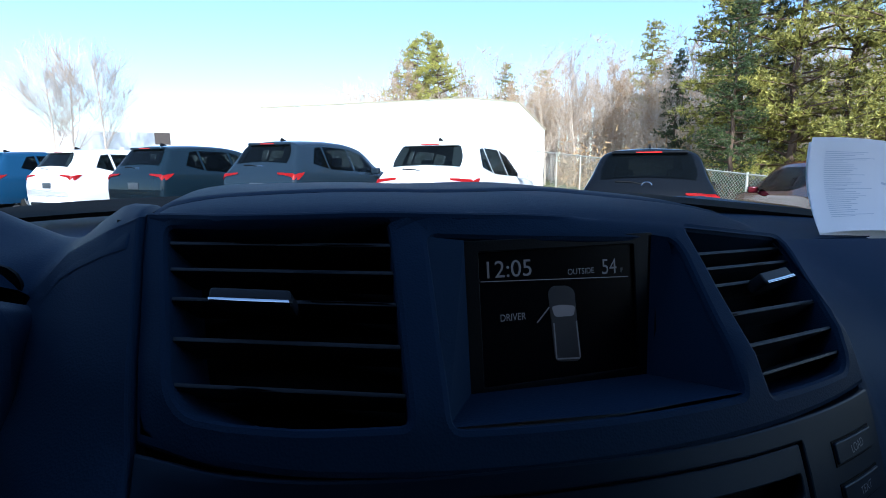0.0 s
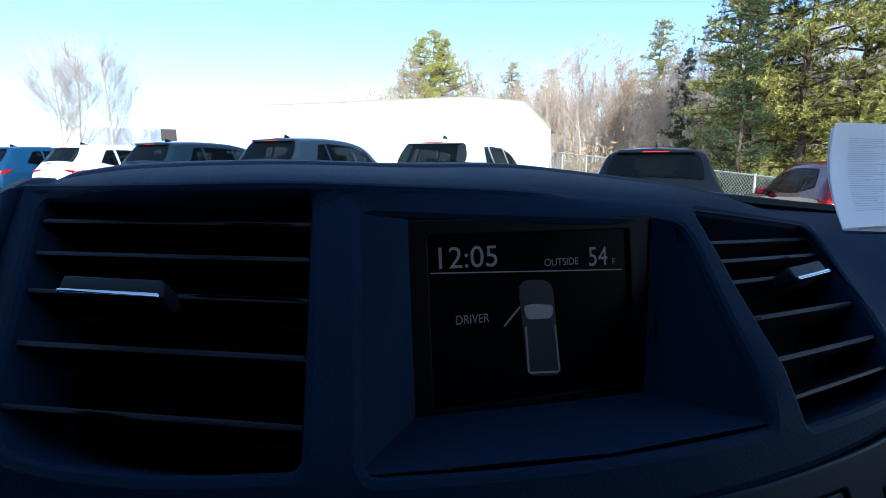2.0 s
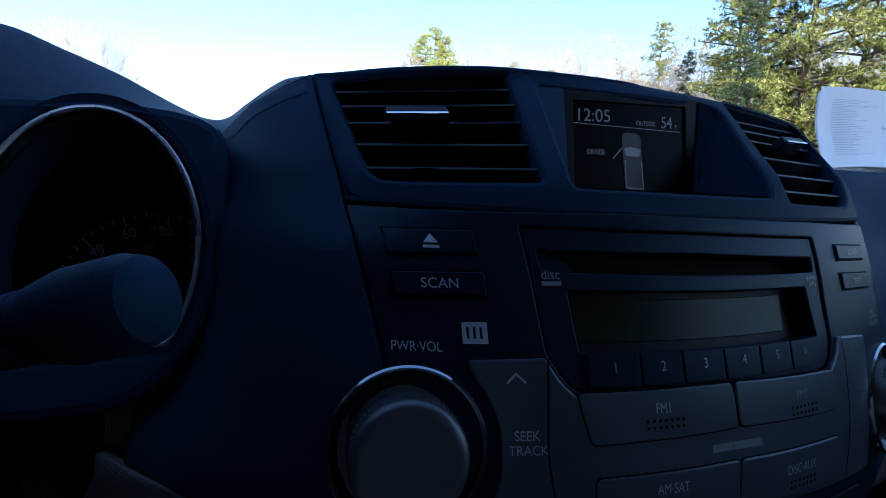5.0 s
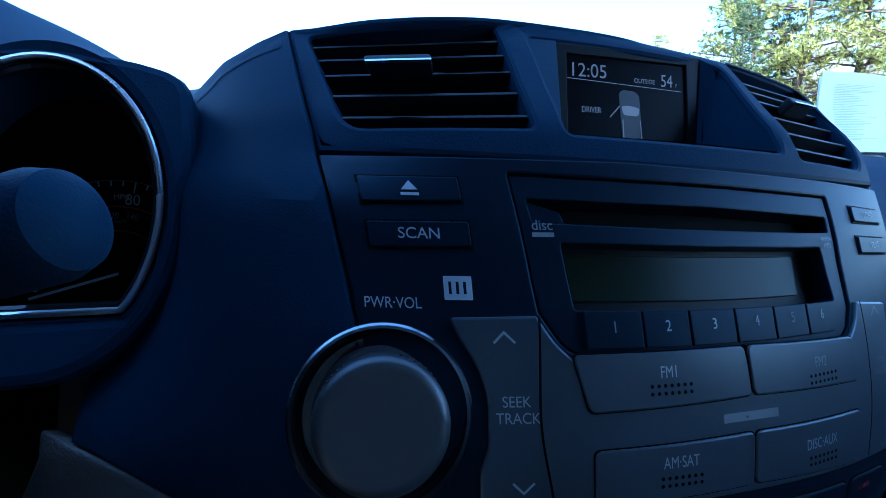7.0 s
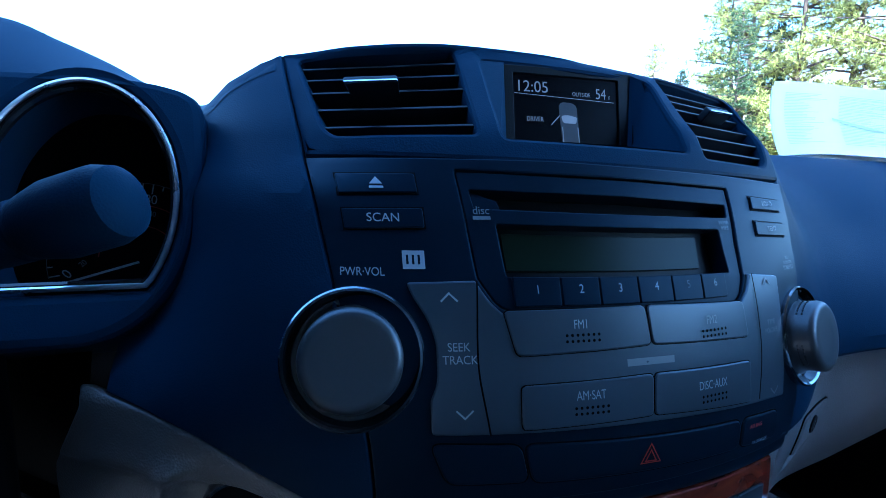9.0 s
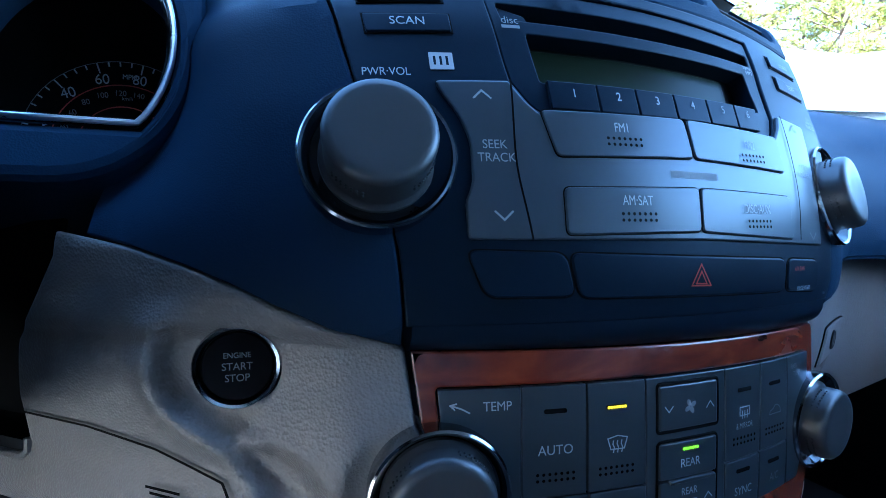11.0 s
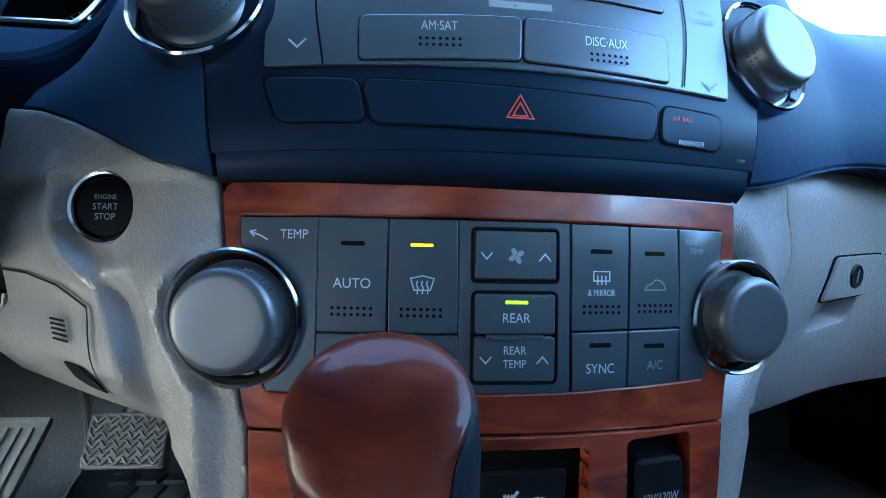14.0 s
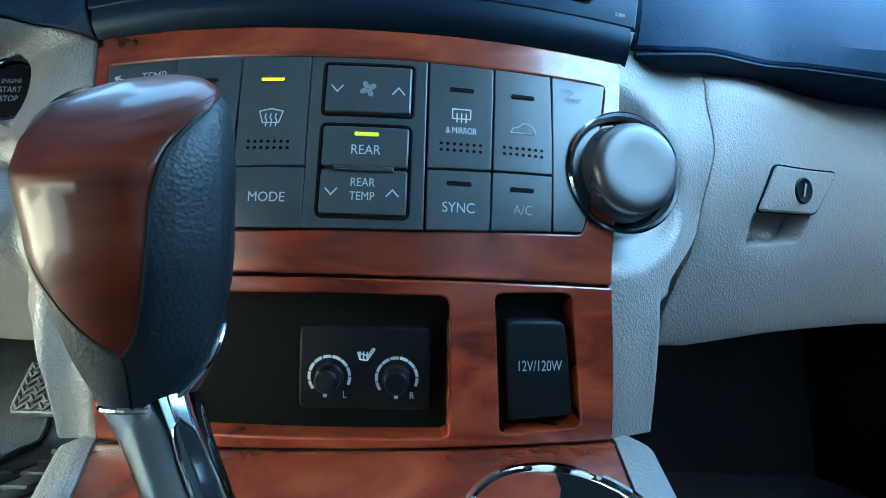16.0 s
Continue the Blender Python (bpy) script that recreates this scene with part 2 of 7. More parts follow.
def plate(name, outline, material, parent=None, fn=S, lift=0.0, depth=0.004, bevel=0.0008, holes=(), hole_depth=None, grid=0.012,
          label="", bulge=None, angle=18):
    """a slab that follows the surface fn: outline and holes in x and z, its front lift before the surface"""
    bm = bmesh.new()
    out = [Vector(p) for p in outline]
    if area2(out) < 0:
        out.reverse()
    out = dense(out, grid)
    hs = []
    for h in holes:
        h = [Vector(p) for p in h]
        if area2(h) > 0:
            h.reverse()
        hs.append(dense(h, grid))
    bul = bulge or (lambda x, z: 0.0)

    def ring(poly, d):
        return [bm.verts.new(W(fn, p.x, p.y, d + bul(p.x, p.y))) for p in poly]

    def bridge(a, b):
        for i in range(len(a)):
            j = (i + 1) % len(a)
            try:
                bm.faces.new((a[i], a[j], b[j], b[i]))
            except ValueError:
                pass

    fronts = []
    for k, poly in enumerate([out] + hs):
        dep = depth if k == 0 or hole_depth is None else hole_depth
        prof = [(0, lift - dep), (0, lift - bevel), (0.3 * bevel, lift - 0.3 * bevel), (bevel, lift)] if bevel else [(0, lift - dep), (0, lift)]
        last = None
        for ins, d in prof:
            q = inset(poly, ins) if ins else poly
            r = ring(q, d)
            if last:
                bridge(last, r)
            last = r
        fronts.append(inset(poly, bevel) if bevel else poly)
    vs, es = [], []
    for f in fronts:
        o = len(vs)
        vs += [Vector((p.x, p.y)) for p in f]
        es += [(o + i, o + (i + 1) % len(f)) for i in range(len(f))]
    xs, zs = [p.x for p in fronts[0]], [p.y for p in fronts[0]]
    gx = np.arange(min(xs) + grid * 0.5, max(xs), grid)
    gz = np.arange(min(zs) + grid * 0.5, max(zs), grid)
    for x in gx:
        for z in gz:
            p = Vector((x, z))
            if inside(p, fronts[0]) and not any(inside(p, f) for f in fronts[1:]):
                if all((p - v).length > grid * 0.35 for f in fronts for v in f):
                    vs.append(p)
    v2, _, f2, *_ = delaunay_2d_cdt(vs, es, [], 0, 1e-7)
    front = ring(v2, lift)
    for f in f2:
        c = sum((v2[i] for i in f), Vector((0, 0))) / len(f)
        if inside(c, fronts[0]) and not any(inside(c, h) for h in fronts[1:]):
            try:
                bm.faces.new([front[i] for i in f])
            except ValueError:
                pass
    bmesh.ops.delete(bm, geom=[v for v in bm.verts if not v.link_faces], context="VERTS")
    bmesh.ops.remove_doubles(bm, verts=bm.verts, dist=2e-6)
    return finish(name, bm, material, parent, label, angle=angle)


def lathe(name, profile, origin, axis, material, parent=None, segs=84, label="", scale=(1, 1)):
    """a turned body: profile of radius and height along the axis"""
    bm = bmesh.new()
    q = Vector((0, 0, 1)).rotation_difference(Vector(axis).normalized())
    rings = []
    for r, h in profile:
        ring = []
        for i in range(segs if r > 1e-6 else 1):
            a = 2 * math.pi * i / segs
            ring.append(bm.verts.new(q @ Vector((r * math.cos(a) * scale[0], r * math.sin(a) * scale[1], h)) + Vector(origin)))
        rings.append(ring)
    for a, b in zip(rings, rings[1:]):
        for i in range(segs):
            j = (i + 1) % segs
            vs = [a[i % len(a)], a[j % len(a)], b[j % len(b)], b[i % len(b)]]
            u = list(dict.fromkeys(vs))
            if len(u) > 2:
                bm.faces.new(u)
    return finish(name, bm, material, parent, label, angle=35)


def strokes(name, lines, width, material, parent, fn=S, d=0.0006, label=""):
    """drawn lines on a surface"""
    bm = bmesh.new()
    for line in lines:
        pts = [Vector(line[0])]
        for p in line[1:]:
            if (Vector(p) - pts[-1]).length > 1e-6:
                pts.append(Vector(p))
        shut = len(pts) > 3 and (pts[0] - pts[-1]).length < 1e-6
        n = len(pts)
        prev = None
        for i, p in enumerate(pts):
            d0 = (p - pts[i - 1]).normalized() if i else ((pts[0] - pts[-2]).normalized() if shut else None)
            d1 = (pts[i + 1] - p).normalized() if i < n - 1 else ((pts[1] - pts[0]).normalized() if shut else None)
            d0, d1 = d0 or d1, d1 or d0
            t = (d0 + d1).normalized() if (d0 + d1).length > 1e-6 else d1
            k = 1 / max(0.45, t.dot(d1))
            m = Vector((-t.y, t.x)) * width / 2 * k
            q = p + (t * width * 0.3 if i == n - 1 and not shut else -t * width * 0.3 if i == 0 and not shut else t * 0)
            row = [bm.verts.new(W(fn, *(q + m), d)), bm.verts.new(W(fn, *(q - m), d))]
            if prev:
                bm.faces.new((prev[0], prev[1], row[1], row[0]))
            prev = row
    return finish(name, bm, material, parent, label, smooth=False)


def text(words, x, z, size, material, parent, fn=S, d=0.0006, squeeze=0.9, align="CENTER", name="lettering", turn=0.0):
    cu = bpy.data.curves.new(name, "FONT")
    cu.body, cu.size, cu.align_x, cu.align_y = words, 1.0, align, "CENTER"
    cu.offset = 0.0
    ob = bpy.data.objects.new(name, cu)
    scene.collection.objects.link(ob)
    me = bpy.data.meshes.new_from_object(ob)
    bpy.data.objects.remove(ob)
    c, s = math.cos(turn), math.sin(turn)
    for v in me.vertices:
        a, b = v.co.x * squeeze * size, v.co.y * size
        v.co = W(fn, x + a * c - b * s, z + a * s + b * c, d)
    me.materials.clear()
    me.materials.append(material)
    o = new(name, me)
    o.parent = parent
    return o


def dots(x, z, parent, fn=S, d=0.0004, nx=7, nz=2, step=0.0036):
    bm = bmesh.new()
    for i in range(nx):
        for j in range(nz):
            cx, cz = x + (i - (nx - 1) / 2) * step, z + (j - (nz - 1) / 2) * step
            bm.faces.new([bm.verts.new(W(fn, p.x, p.y, d)) for p in circle2(cx, cz, 0.0010, 8)])
    return tagged(finish("grip_dots", bm, M_GAP, parent, smooth=False), kind="stuff")


def solid(name, verts, faces, material, parent=None, label="", bevel=0.0, segs=2, smooth=True):
    bm = bmesh.new()
    vs = [bm.verts.new(v) for v in verts]
    for f in faces:
        bm.faces.new([vs[i] for i in f])
    if bevel:
        bmesh.ops.bevel(bm, geom=list(bm.edges), offset=bevel, segments=segs, affect="EDGES", profile=0.6)
    return finish(name, bm, material, parent, label, smooth=smooth)


def block(name, lo, hi, material, parent=None, label="", bevel=0.0, segs=2):
    (a, b, c), (d, e, f) = lo, hi
    v = [(a, b, c), (d, b, c), (d, e, c), (a, e, c), (a, b, f), (d, b, f), (d, e, f), (a, e, f)]
    return solid(name, v, [(0, 3, 2, 1), (4, 5, 6, 7), (0, 1, 5, 4), (1, 2, 6, 5), (2, 3, 7, 6), (3, 0, 4, 7)], material, parent, label, bevel, segs)


def sheet(name, f, us, vs, material, parent=None, label="", thick=0.0):
    """a surface through f(u, v)"""
    bm = bmesh.new()
    g = [[bm.verts.new(f(u, v)) for v in vs] for u in us]
    for i in range(len(us) - 1):
        for j in range(len(vs) - 1):
            bm.faces.new((g[i][j], g[i + 1][j], g[i + 1][j + 1], g[i][j + 1]))
    bmesh.ops.recalc_face_normals(bm, faces=bm.faces)
    if thick:
        bmesh.ops.solidify(bm, geom=list(bm.faces), thickness=thick)
    return finish(name, bm, material, parent, label, angle=60)


def tube(name, pts, radius, material, parent=None, segs=8, label="", closed=False):
    bm = bmesh.new()
    pts = [Vector(p) for p in pts]
    n = len(pts)
    rings, prev = [], Vector((0, 0, 1))
    for i, p in enumerate(pts):
        a = pts[(i + 1) % n] if closed or i < n - 1 else p
        b = pts[i - 1] if closed or i > 0 else p
        t = (a - b).normalized()
        side = t.cross(prev)
        if side.length < 0.05:
            side = t.cross(Vector((1, 0, 0)))
        side.normalize()
        up = side.cross(t).normalized()
        prev = up
        r = radius[i] if isinstance(radius, (list, tuple)) else radius
        rings.append([bm.verts.new(p + (side * math.cos(2 * math.pi * k / segs) + up * math.sin(2 * math.pi * k / segs)) * r) for k in range(segs)])
    for i in range(n if closed else n - 1):
        a, b = rings[i], rings[(i + 1) % n]
        for k in range(segs):
            bm.faces.new((a[k], a[(k + 1) % segs], b[(k + 1) % segs], b[k]))
    if not closed:
        bm.faces.new(rings[0])
        bm.faces.new(rings[-1])
    return finish(name, bm, material, parent, label)


# ---- centre stack: vent hood ----
half = lambda z: lerp(z, [0.945, 1.0, 1.10, 1.175, 1.25, 1.27], [0.166, 0.171, 0.190, 0.204, 0.220, 0.224])
LV = [(-0.197, 1.190), (-0.0985, 1.1915), (-0.0905, 1.2660), (-0.2145, 1.2625)]
RV = [(0.0905, 1.180), (0.176, 1.175), (0.212, 1.242), (0.105, 1.256)]
SC = [(-0.081, 1.189), (0.072, 1.1835), (0.091, 1.252), (-0.071, 1.260)]
lv, rv, sc = rounded(LV, [0.012, 0.004, 0.004, 0.006]), rounded(RV, [0.004, 0.010, 0.012, 0.004]), rounded(SC, [0.005, 0.004, 0.010, 0.006])
hood = thing("dash_vent_hood", "charcoal plastic hood housing two vents and a display", "dashboard")
hood_line = [(XC - half(1.176), 1.1765), (XC + half(1.16), 1.163), (XC + half(1.22) - 0.004, 1.225), (0.205, 1.2465), (0.10, 1.2600), (0.0, 1.2685), (-0.10, 1.2725), (XC - 0.22, 1.2690)]
plate("front_frame", rounded(hood_line, [0.001, 0.001, 0.01, 0.02, 0.02, 0.02, 0.02, 0.0025]), M_DASH, hood, holes=[lv, sc, rv], depth=0.004, hole_depth=0.03, bevel=0.003)


def hood_top(u, v):
    x = XC + u
    z0 = curve(x, [-0.2275, -0.222, -0.21, -0.1, 0.0, 0.10, 0.203, 0.212], [1.2635, 1.2672, 1.2690, 1.2722, 1.2680, 1.2595, 1.2460, 1.228])
    y0 = S(x, z0) + 0.0025
    z0 -= 0.0030
    rise = curve(v, [0, 0.02, 0.06, 0.12, 0.2, 0.26, 0.30], [0, 0.0075, 0.0145, 0.0185, 0.019, 0.008, -0.04])
    rise *= 1 - 0.35 * ease((0.06 - x) / 0.12)
    return Vector((x, y0 + v, z0 + rise * (1 - 0.1 * pos((-0.20 - x) / 0.03, 0.2))))


HU = [-0.2203 + 0.4393 * i / 40 for i in range(41)]
seam_v = lambda u: curve(XC + u, [-0.228, -0.21, -0.18, -0.10, 0.0, 0.10, 0.18, 0.212], [0.022, 0.035, 0.060, 0.075, 0.078, 0.075, 0.060, 0.030])
sheet("frame_roll", lambda u, w: hood_top(u, w * seam_v(u)), HU, [0, 0.04, 0.09, 0.15, 0.25, 0.38, 0.5, 0.65, 0.8, 0.93, 1.0], M_DASH, hood, thick=0.002)
sheet("top_cover", lambda u, w: hood_top(u, seam_v(u) + 0.0016 + w * (0.30 - seam_v(u))) + Vector((0, 0, 0.0015 * min(1, w * 40))), HU, [0, 0.01, 0.025, 0.06, 0.12, 0.2, 0.32, 0.45, 0.6, 0.75, 0.85, 0.93, 1.0], M_DASH, hood, thick=0.003)


def vent(outline, zs, tab_x, tab_z, label):
    v = thing("air_vent", label, "air vent", group="dashboard air vents")
    xs = [p[0] for p in outline]
    z0, z1 = min(p[1] for p in outline), max(p[1] for p in outline)
    # near-black sheet stands in for the shade inside the duct
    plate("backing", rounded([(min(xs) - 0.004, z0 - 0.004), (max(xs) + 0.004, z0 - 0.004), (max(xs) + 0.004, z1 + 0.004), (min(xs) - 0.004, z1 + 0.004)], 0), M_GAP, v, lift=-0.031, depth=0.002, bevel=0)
    for z in zs:
        lo, hi = [], []
        (ax, az), (bx, bz), (cx, cz), (dx, _) = outline
        t = (z - z0) / (z1 - z0)
        xa, xb = ax + (dx - ax) * t + 0.001, bx + (cx - bx) * t - 0.001
        zz = lambda x: z + (x - xa) / (xb - xa) * (bz - az)
        flat = lambda x, z, xa=xa, xb=xb: S(xa, z) + (S(xb, z) - S(xa, z)) * (x - xa) / (xb - xa)
        plate("slat", [(xa, zz(xa) - 0.0008), (xb, zz(xb) - 0.0008), (xb, zz(xb) + 0.0008), (xa, zz(xa) + 0.0008)], M_SLAT, v, fn=flat, lift=-0.004, depth=0.02, bevel=0.0003)
    x0, x1 = tab_x
    bm_line = box2(x0, x1, tab_z - 0.0028, tab_z + 0.0028, 0.002)
    tab = plate("tab", bm_line, M_SLAT, v, lift=0.004, depth=0.012, bevel=0.001)
    plate("chrome_edge", box2(x0 + 0.0005, x1 - 0.0005, tab_z - 0.0030, tab_z - 0.0016, 0.0006), M_CHROME, tab, lift=0.0052, depth=0.002, bevel=0.0004)
    return v


vent(LV, [1.1995, 1.2150, 1.2305, 1.2435, 1.2560], (-0.180, -0.142), 1.2325, "black slatted air vent with a chrome-edged tab, driver side")
vent(RV, [1.189, 1.2015, 1.2145, 1.2275, 1.236, 1.244], (0.138, 0.174), 1.224, "black slatted air vent with a chrome-edged tab, passenger side")

# information display, set back in the hood
disp = thing("information_display", "dark dashboard display showing clock, temperature and a car", "display")
FD = lambda x, z: 0.124 + (z - 1.215) * 0.16 + 0.1 * (x - XC) ** 2
plate("tunnel_floor", box2(-0.084, 0.094, 1.16, 1.2555, 0.001), M_BLACK, disp, fn=FD, lift=-0.006, depth=0.002, bevel=0)
plate("screen", box2(-0.047, 0.060, 1.170, 1.2495, 0.001), M_SCREEN, disp, fn=FD, lift=0.0, depth=0.004, bevel=0.0004)
plate("screen_frame", box2(-0.054, 0.072, 1.164, 1.2555, 0.002), M_BLACK, disp, fn=FD, lift=0.002, depth=0.006, bevel=0.0006, holes=[box2(-0.0435, 0.0575, 1.1745, 1.2490, 0.001)])
for a, b, c, d in (((-0.083, 1.189), (-0.072, 1.260), (-0.052, 1.256), (-0.052, 1.172)), ((0.073, 1.184), (0.0915, 1.2525), (0.070, 1.254), (0.062, 1.170))):
    solid("side_cheek", [W(S, *a, -0.002), W(S, *b, -0.002), W(FD, *c, 0.003), W(FD, *d, 0.003)], [(0, 1, 2, 3)], M_DASH, disp)
solid("shelf", [W(S, -0.083, 1.1895, -0.002), W(S, 0.0, 1.187, -0.002), W(S, 0.072, 1.1845, -0.002), W(FD, 0.064, 1.170, 0.003), W(FD, 0.0, 1.1715, 0.003), W(FD, -0.054, 1.173, 0.003)], [(0, 1, 4, 5), (1, 2, 3, 4)], M_DASH, disp)
text("12:05", -0.0258, 1.2385, 0.0134, M_GLOW, disp, FD, squeeze=1.04)
text("OUTSIDE", 0.0210, 1.2347, 0.0048, M_GLOW, disp, FD, squeeze=0.92)
text("54", 0.0405, 1.2360, 0.0128, M_GLOW, disp, FD, squeeze=0.86)
text("F", 0.0492, 1.2335, 0.0042, M_GLOW, disp, FD)
strokes("rule", [[(-0.0424, 1.2328), (0.0536, 1.2296)]], 0.0005, M_GLOW, disp, FD)
text("DRIVER", -0.0240, 1.2117, 0.0056, M_GLOW, disp, FD, squeeze=0.86)
car_sil = rounded([(0.0015, 1.184), (0.0185, 1.1825), (0.0160, 1.2240), (0.0120, 1.2270), (0.0020, 1.2275), (-0.0012, 1.2245)], 0.004)
M_ICON = mat("display car icon", (0.016, 0.016, 0.021), 0.5, emit=0.008)
plate("car_icon", car_sil, M_ICON, disp, fn=FD, lift=0.0005, depth=0.0004, bevel=0)
plate("car_icon_glass", rounded([(0.0024, 1.2096), (0.0148, 1.2093), (0.0160, 1.2150), (0.0065, 1.2165), (0.0005, 1.2157)], 0.002), M_GLOW, disp, fn=FD, lift=0.0007, depth=0.0002, bevel=0)
for ln in ([(-0.0012, 1.2155), (-0.0090, 1.2077)], [(0.0030, 1.1855), (0.0172, 1.1845)], [(0.0022, 1.186), (0.0014, 1.206)], [(0.0178, 1.185), (0.0162, 1.206)]):
    strokes("icon_line", [ln], 0.0009, M_GLOW, disp, FD, d=0.0009)

# ---- centre stack: radio ----
fascia = thing("centre_fascia", "charcoal plastic centre fascia of the dashboard", "dashboard")
fas = [(XC - half(0.958), 0.958), (XC + half(0.958), 0.958), (XC + half(1.0), 1.0), (XC + half(1.10), 1.10), (XC + half(1.16), 1.1605), (0.10, 1.1665), (-0.05, 1.1735), (XC - half(1.174), 1.1742), (XC - half(1.1), 1.1), (XC - half(1.0), 1.0)]
RAD = [(-0.098, 1.077), (0.092, 1.0735), (0.099, 1.090), (0.1045, 1.156), (0.0, 1.162), (-0.118, 1.166), (-0.111, 1.098)]
rad_hole = rounded(RAD, [0.012, 0.010, 0, 0.002, 0.03, 0.002, 0])
plate("fascia_panel", rounded(fas, 0.001), M_FACE, fascia, holes=[rad_hole], depth=0.012, bevel=0.0012)


def lip(u, v):
    """the fascia's underside, running back to the wood"""
    x = XC - 0.164 + 0.328 * u
    a, b = W(S, x, 0.9585, -0.0005), Vector((x, S(x, 0.9405) + 0.004, lerp(x, [-0.171, 0.152], [0.9425, 0.9385])))
    return a + (b - a) * v + Vector((0, -0.0035 * math.sin(v * math.pi), -0.002 * math.sin(v * math.pi)))


sheet("lower_lip", lip, [i / 40 for i in range(41)], [i / 6 for i in range(7)], M_FACE, fascia)
for sgn, fn_c in ((-1, SL), (1, SP)):
    zz_ = [0.97, 1.02, 1.08, 1.14, 1.19, 1.215 if sgn > 0 else 1.264]
    strip_ = [(XC + sgn * (half(z) - 0.004), z) for z in zz_] + [(XC + sgn * (half(z) + 0.016), z) for z in zz_[::-1]]
    plate("core", strip_, M_GAP, fascia, fn=lambda x, z, f=fn_c: f(x, z) + 0.010, depth=0.002, bevel=0, grid=0.03)

radio = thing("car_radio", "dark car radio with disc slot, display and silver buttons", "car radio")
SLOT = [(-0.108, 1.1415), (0.097, 1.134), (0.0985, 1.1435), (0.0, 1.150), (-0.110, 1.1535)]
DIS = [(-0.092, 1.099), (0.086, 1.095), (0.0845, 1.1255), (-0.095, 1.1315)]
rad_in = [Vector((XC + (p.x - XC) * 0.992, 1.12 + (p.y - 1.12) * 0.985)) for p in rad_hole]
plate("face", rad_in, M_FACE, radio, lift=-0.0015, depth=0.01, bevel=0.0008, holes=[rounded(SLOT, 0.002), rounded(DIS, 0.002)], hole_depth=0.016)
plate("slot_back", box2(-0.112, 0.10, 1.13, 1.156, 0), M_GAP, radio, lift=-0.016, depth=0.001, bevel=0)
plate("slot_chamfer", rounded([(-0.110, 1.1535), (-0.108, 1.1415), (-0.090, 1.1405), (-0.092, 1.1470)], 0.001), M_FACE, radio, lift=-0.004, depth=0.003, bevel=0.0005)
plate("display_back", box2(-0.097, 0.088, 1.093, 1.134, 0), M_BLACK, radio, lift=-0.0135, depth=0.002, bevel=0)
plate("display", rounded([(-0.089, 1.1045), (0.068, 1.101), (0.0705, 1.1225), (-0.0905, 1.1275)], 0.001), M_LCD, radio, lift=-0.011, depth=0.003, bevel=0.0004, label="dim greenish liquid crystal display")
PX = [-0.0895, -0.058, -0.031, -0.002, 0.026, 0.053, 0.0775]
for i in range(6):
    zt0, zt1 = [1.0985 - 0.0022 * (PX[k] + 0.09) / 0.167 * 1.6 for k in (i, i + 1)]
    b = plate("preset_button", rounded([(PX[i] + 0.0006, 1.0808 - 0.012 * (PX[i] + 0.09)), (PX[i + 1] - 0.0006, 1.0808 - 0.012 * (PX[i + 1] + 0.09)), (PX[i + 1] - 0.0004, zt1), (PX[i] + 0.0004, zt0)], 0.0006), M_FACE, radio, lift=0.0012, depth=0.004, bevel=0.0006)
    text(str(i + 1), (PX[i] + PX[i + 1]) / 2, 1.0905 - 0.010 * (PX[i] + 0.09), 0.0075, M_WHITE if i < 4 else M_DIM, b, d=0.0017)
for nm, pts, words in (("eject_button", [(-0.192, 1.1495), (-0.143, 1.1505), (-0.144, 1.1625), (-0.1935, 1.1620)], ""), ("scan_button", [(-0.189, 1.1275), (-0.1405, 1.1285), (-0.1410, 1.1405), (-0.1905, 1.1400)], "SCAN"),
                       ("load_button", [(0.129, 1.1395), (0.172, 1.1365), (0.1755, 1.1455), (0.130, 1.1490)], "LOAD"), ("text_button", [(0.128, 1.1195), (0.171, 1.1165), (0.1725, 1.1265), (0.128, 1.1300)], "TEXT")):
    plate("button_gap", [(p[0] + (0.001 if k in (1, 2) else -0.001), p[1] + (0.001 if k > 1 else -0.001)) for k, p in enumerate(pts)], M_GAP, radio, lift=0.0004, depth=0.002, bevel=0)
    b = plate(nm, rounded(pts, 0.0015), M_FACE, radio, lift=0.0016, depth=0.004, bevel=0.0007)
    cx, cz = sum(p[0] for p in pts) / 4, sum(p[1] for p in pts) / 4
    if words:
        text(words, cx, cz, 0.0075 if words == "SCAN" else 0.0055, M_WHITE if words == "SCAN" else M_DIM, b, d=0.0022, squeeze=1.05)
    else:
        strokes("eject_mark", [[(cx - 0.004, cz - 0.003), (cx + 0.004, cz - 0.003)]], 0.0014, M_WHITE, b, d=0.0022)
        plate("eject_mark", [(cx - 0.004, cz - 0.001), (cx + 0.004, cz - 0.001), (cx, cz + 0.0035)], M_WHITE, b, lift=0.0023, depth=0.0005, bevel=0, grid=0.01)
plate("maker_badge", box2(-0.1555, -0.142, 1.1035, 1.1145, 0.0005), M_WHITE, radio, lift=0.0006, depth=0.001, bevel=0, label="small pale maker's plate")
for k in range(3):
    strokes("maker_badge_bar", [[(-0.1525 + 0.0035 * k, 1.1065), (-0.1525 + 0.0035 * k, 1.1115)]], 0.0014, M_FACE, radio, d=0.0009)
text("PWR·VOL", -0.1800, 1.1015, 0.0072, M_WHITE, radio, squeeze=0.86)
text("WMA", 0.0900, 1.1300, 0.0042, M_DIM, radio, squeeze=1.1, d=0.0)
text("MP3", 0.0905, 1.1262, 0.0042, M_DIM, radio, squeeze=1.1, d=0.0)
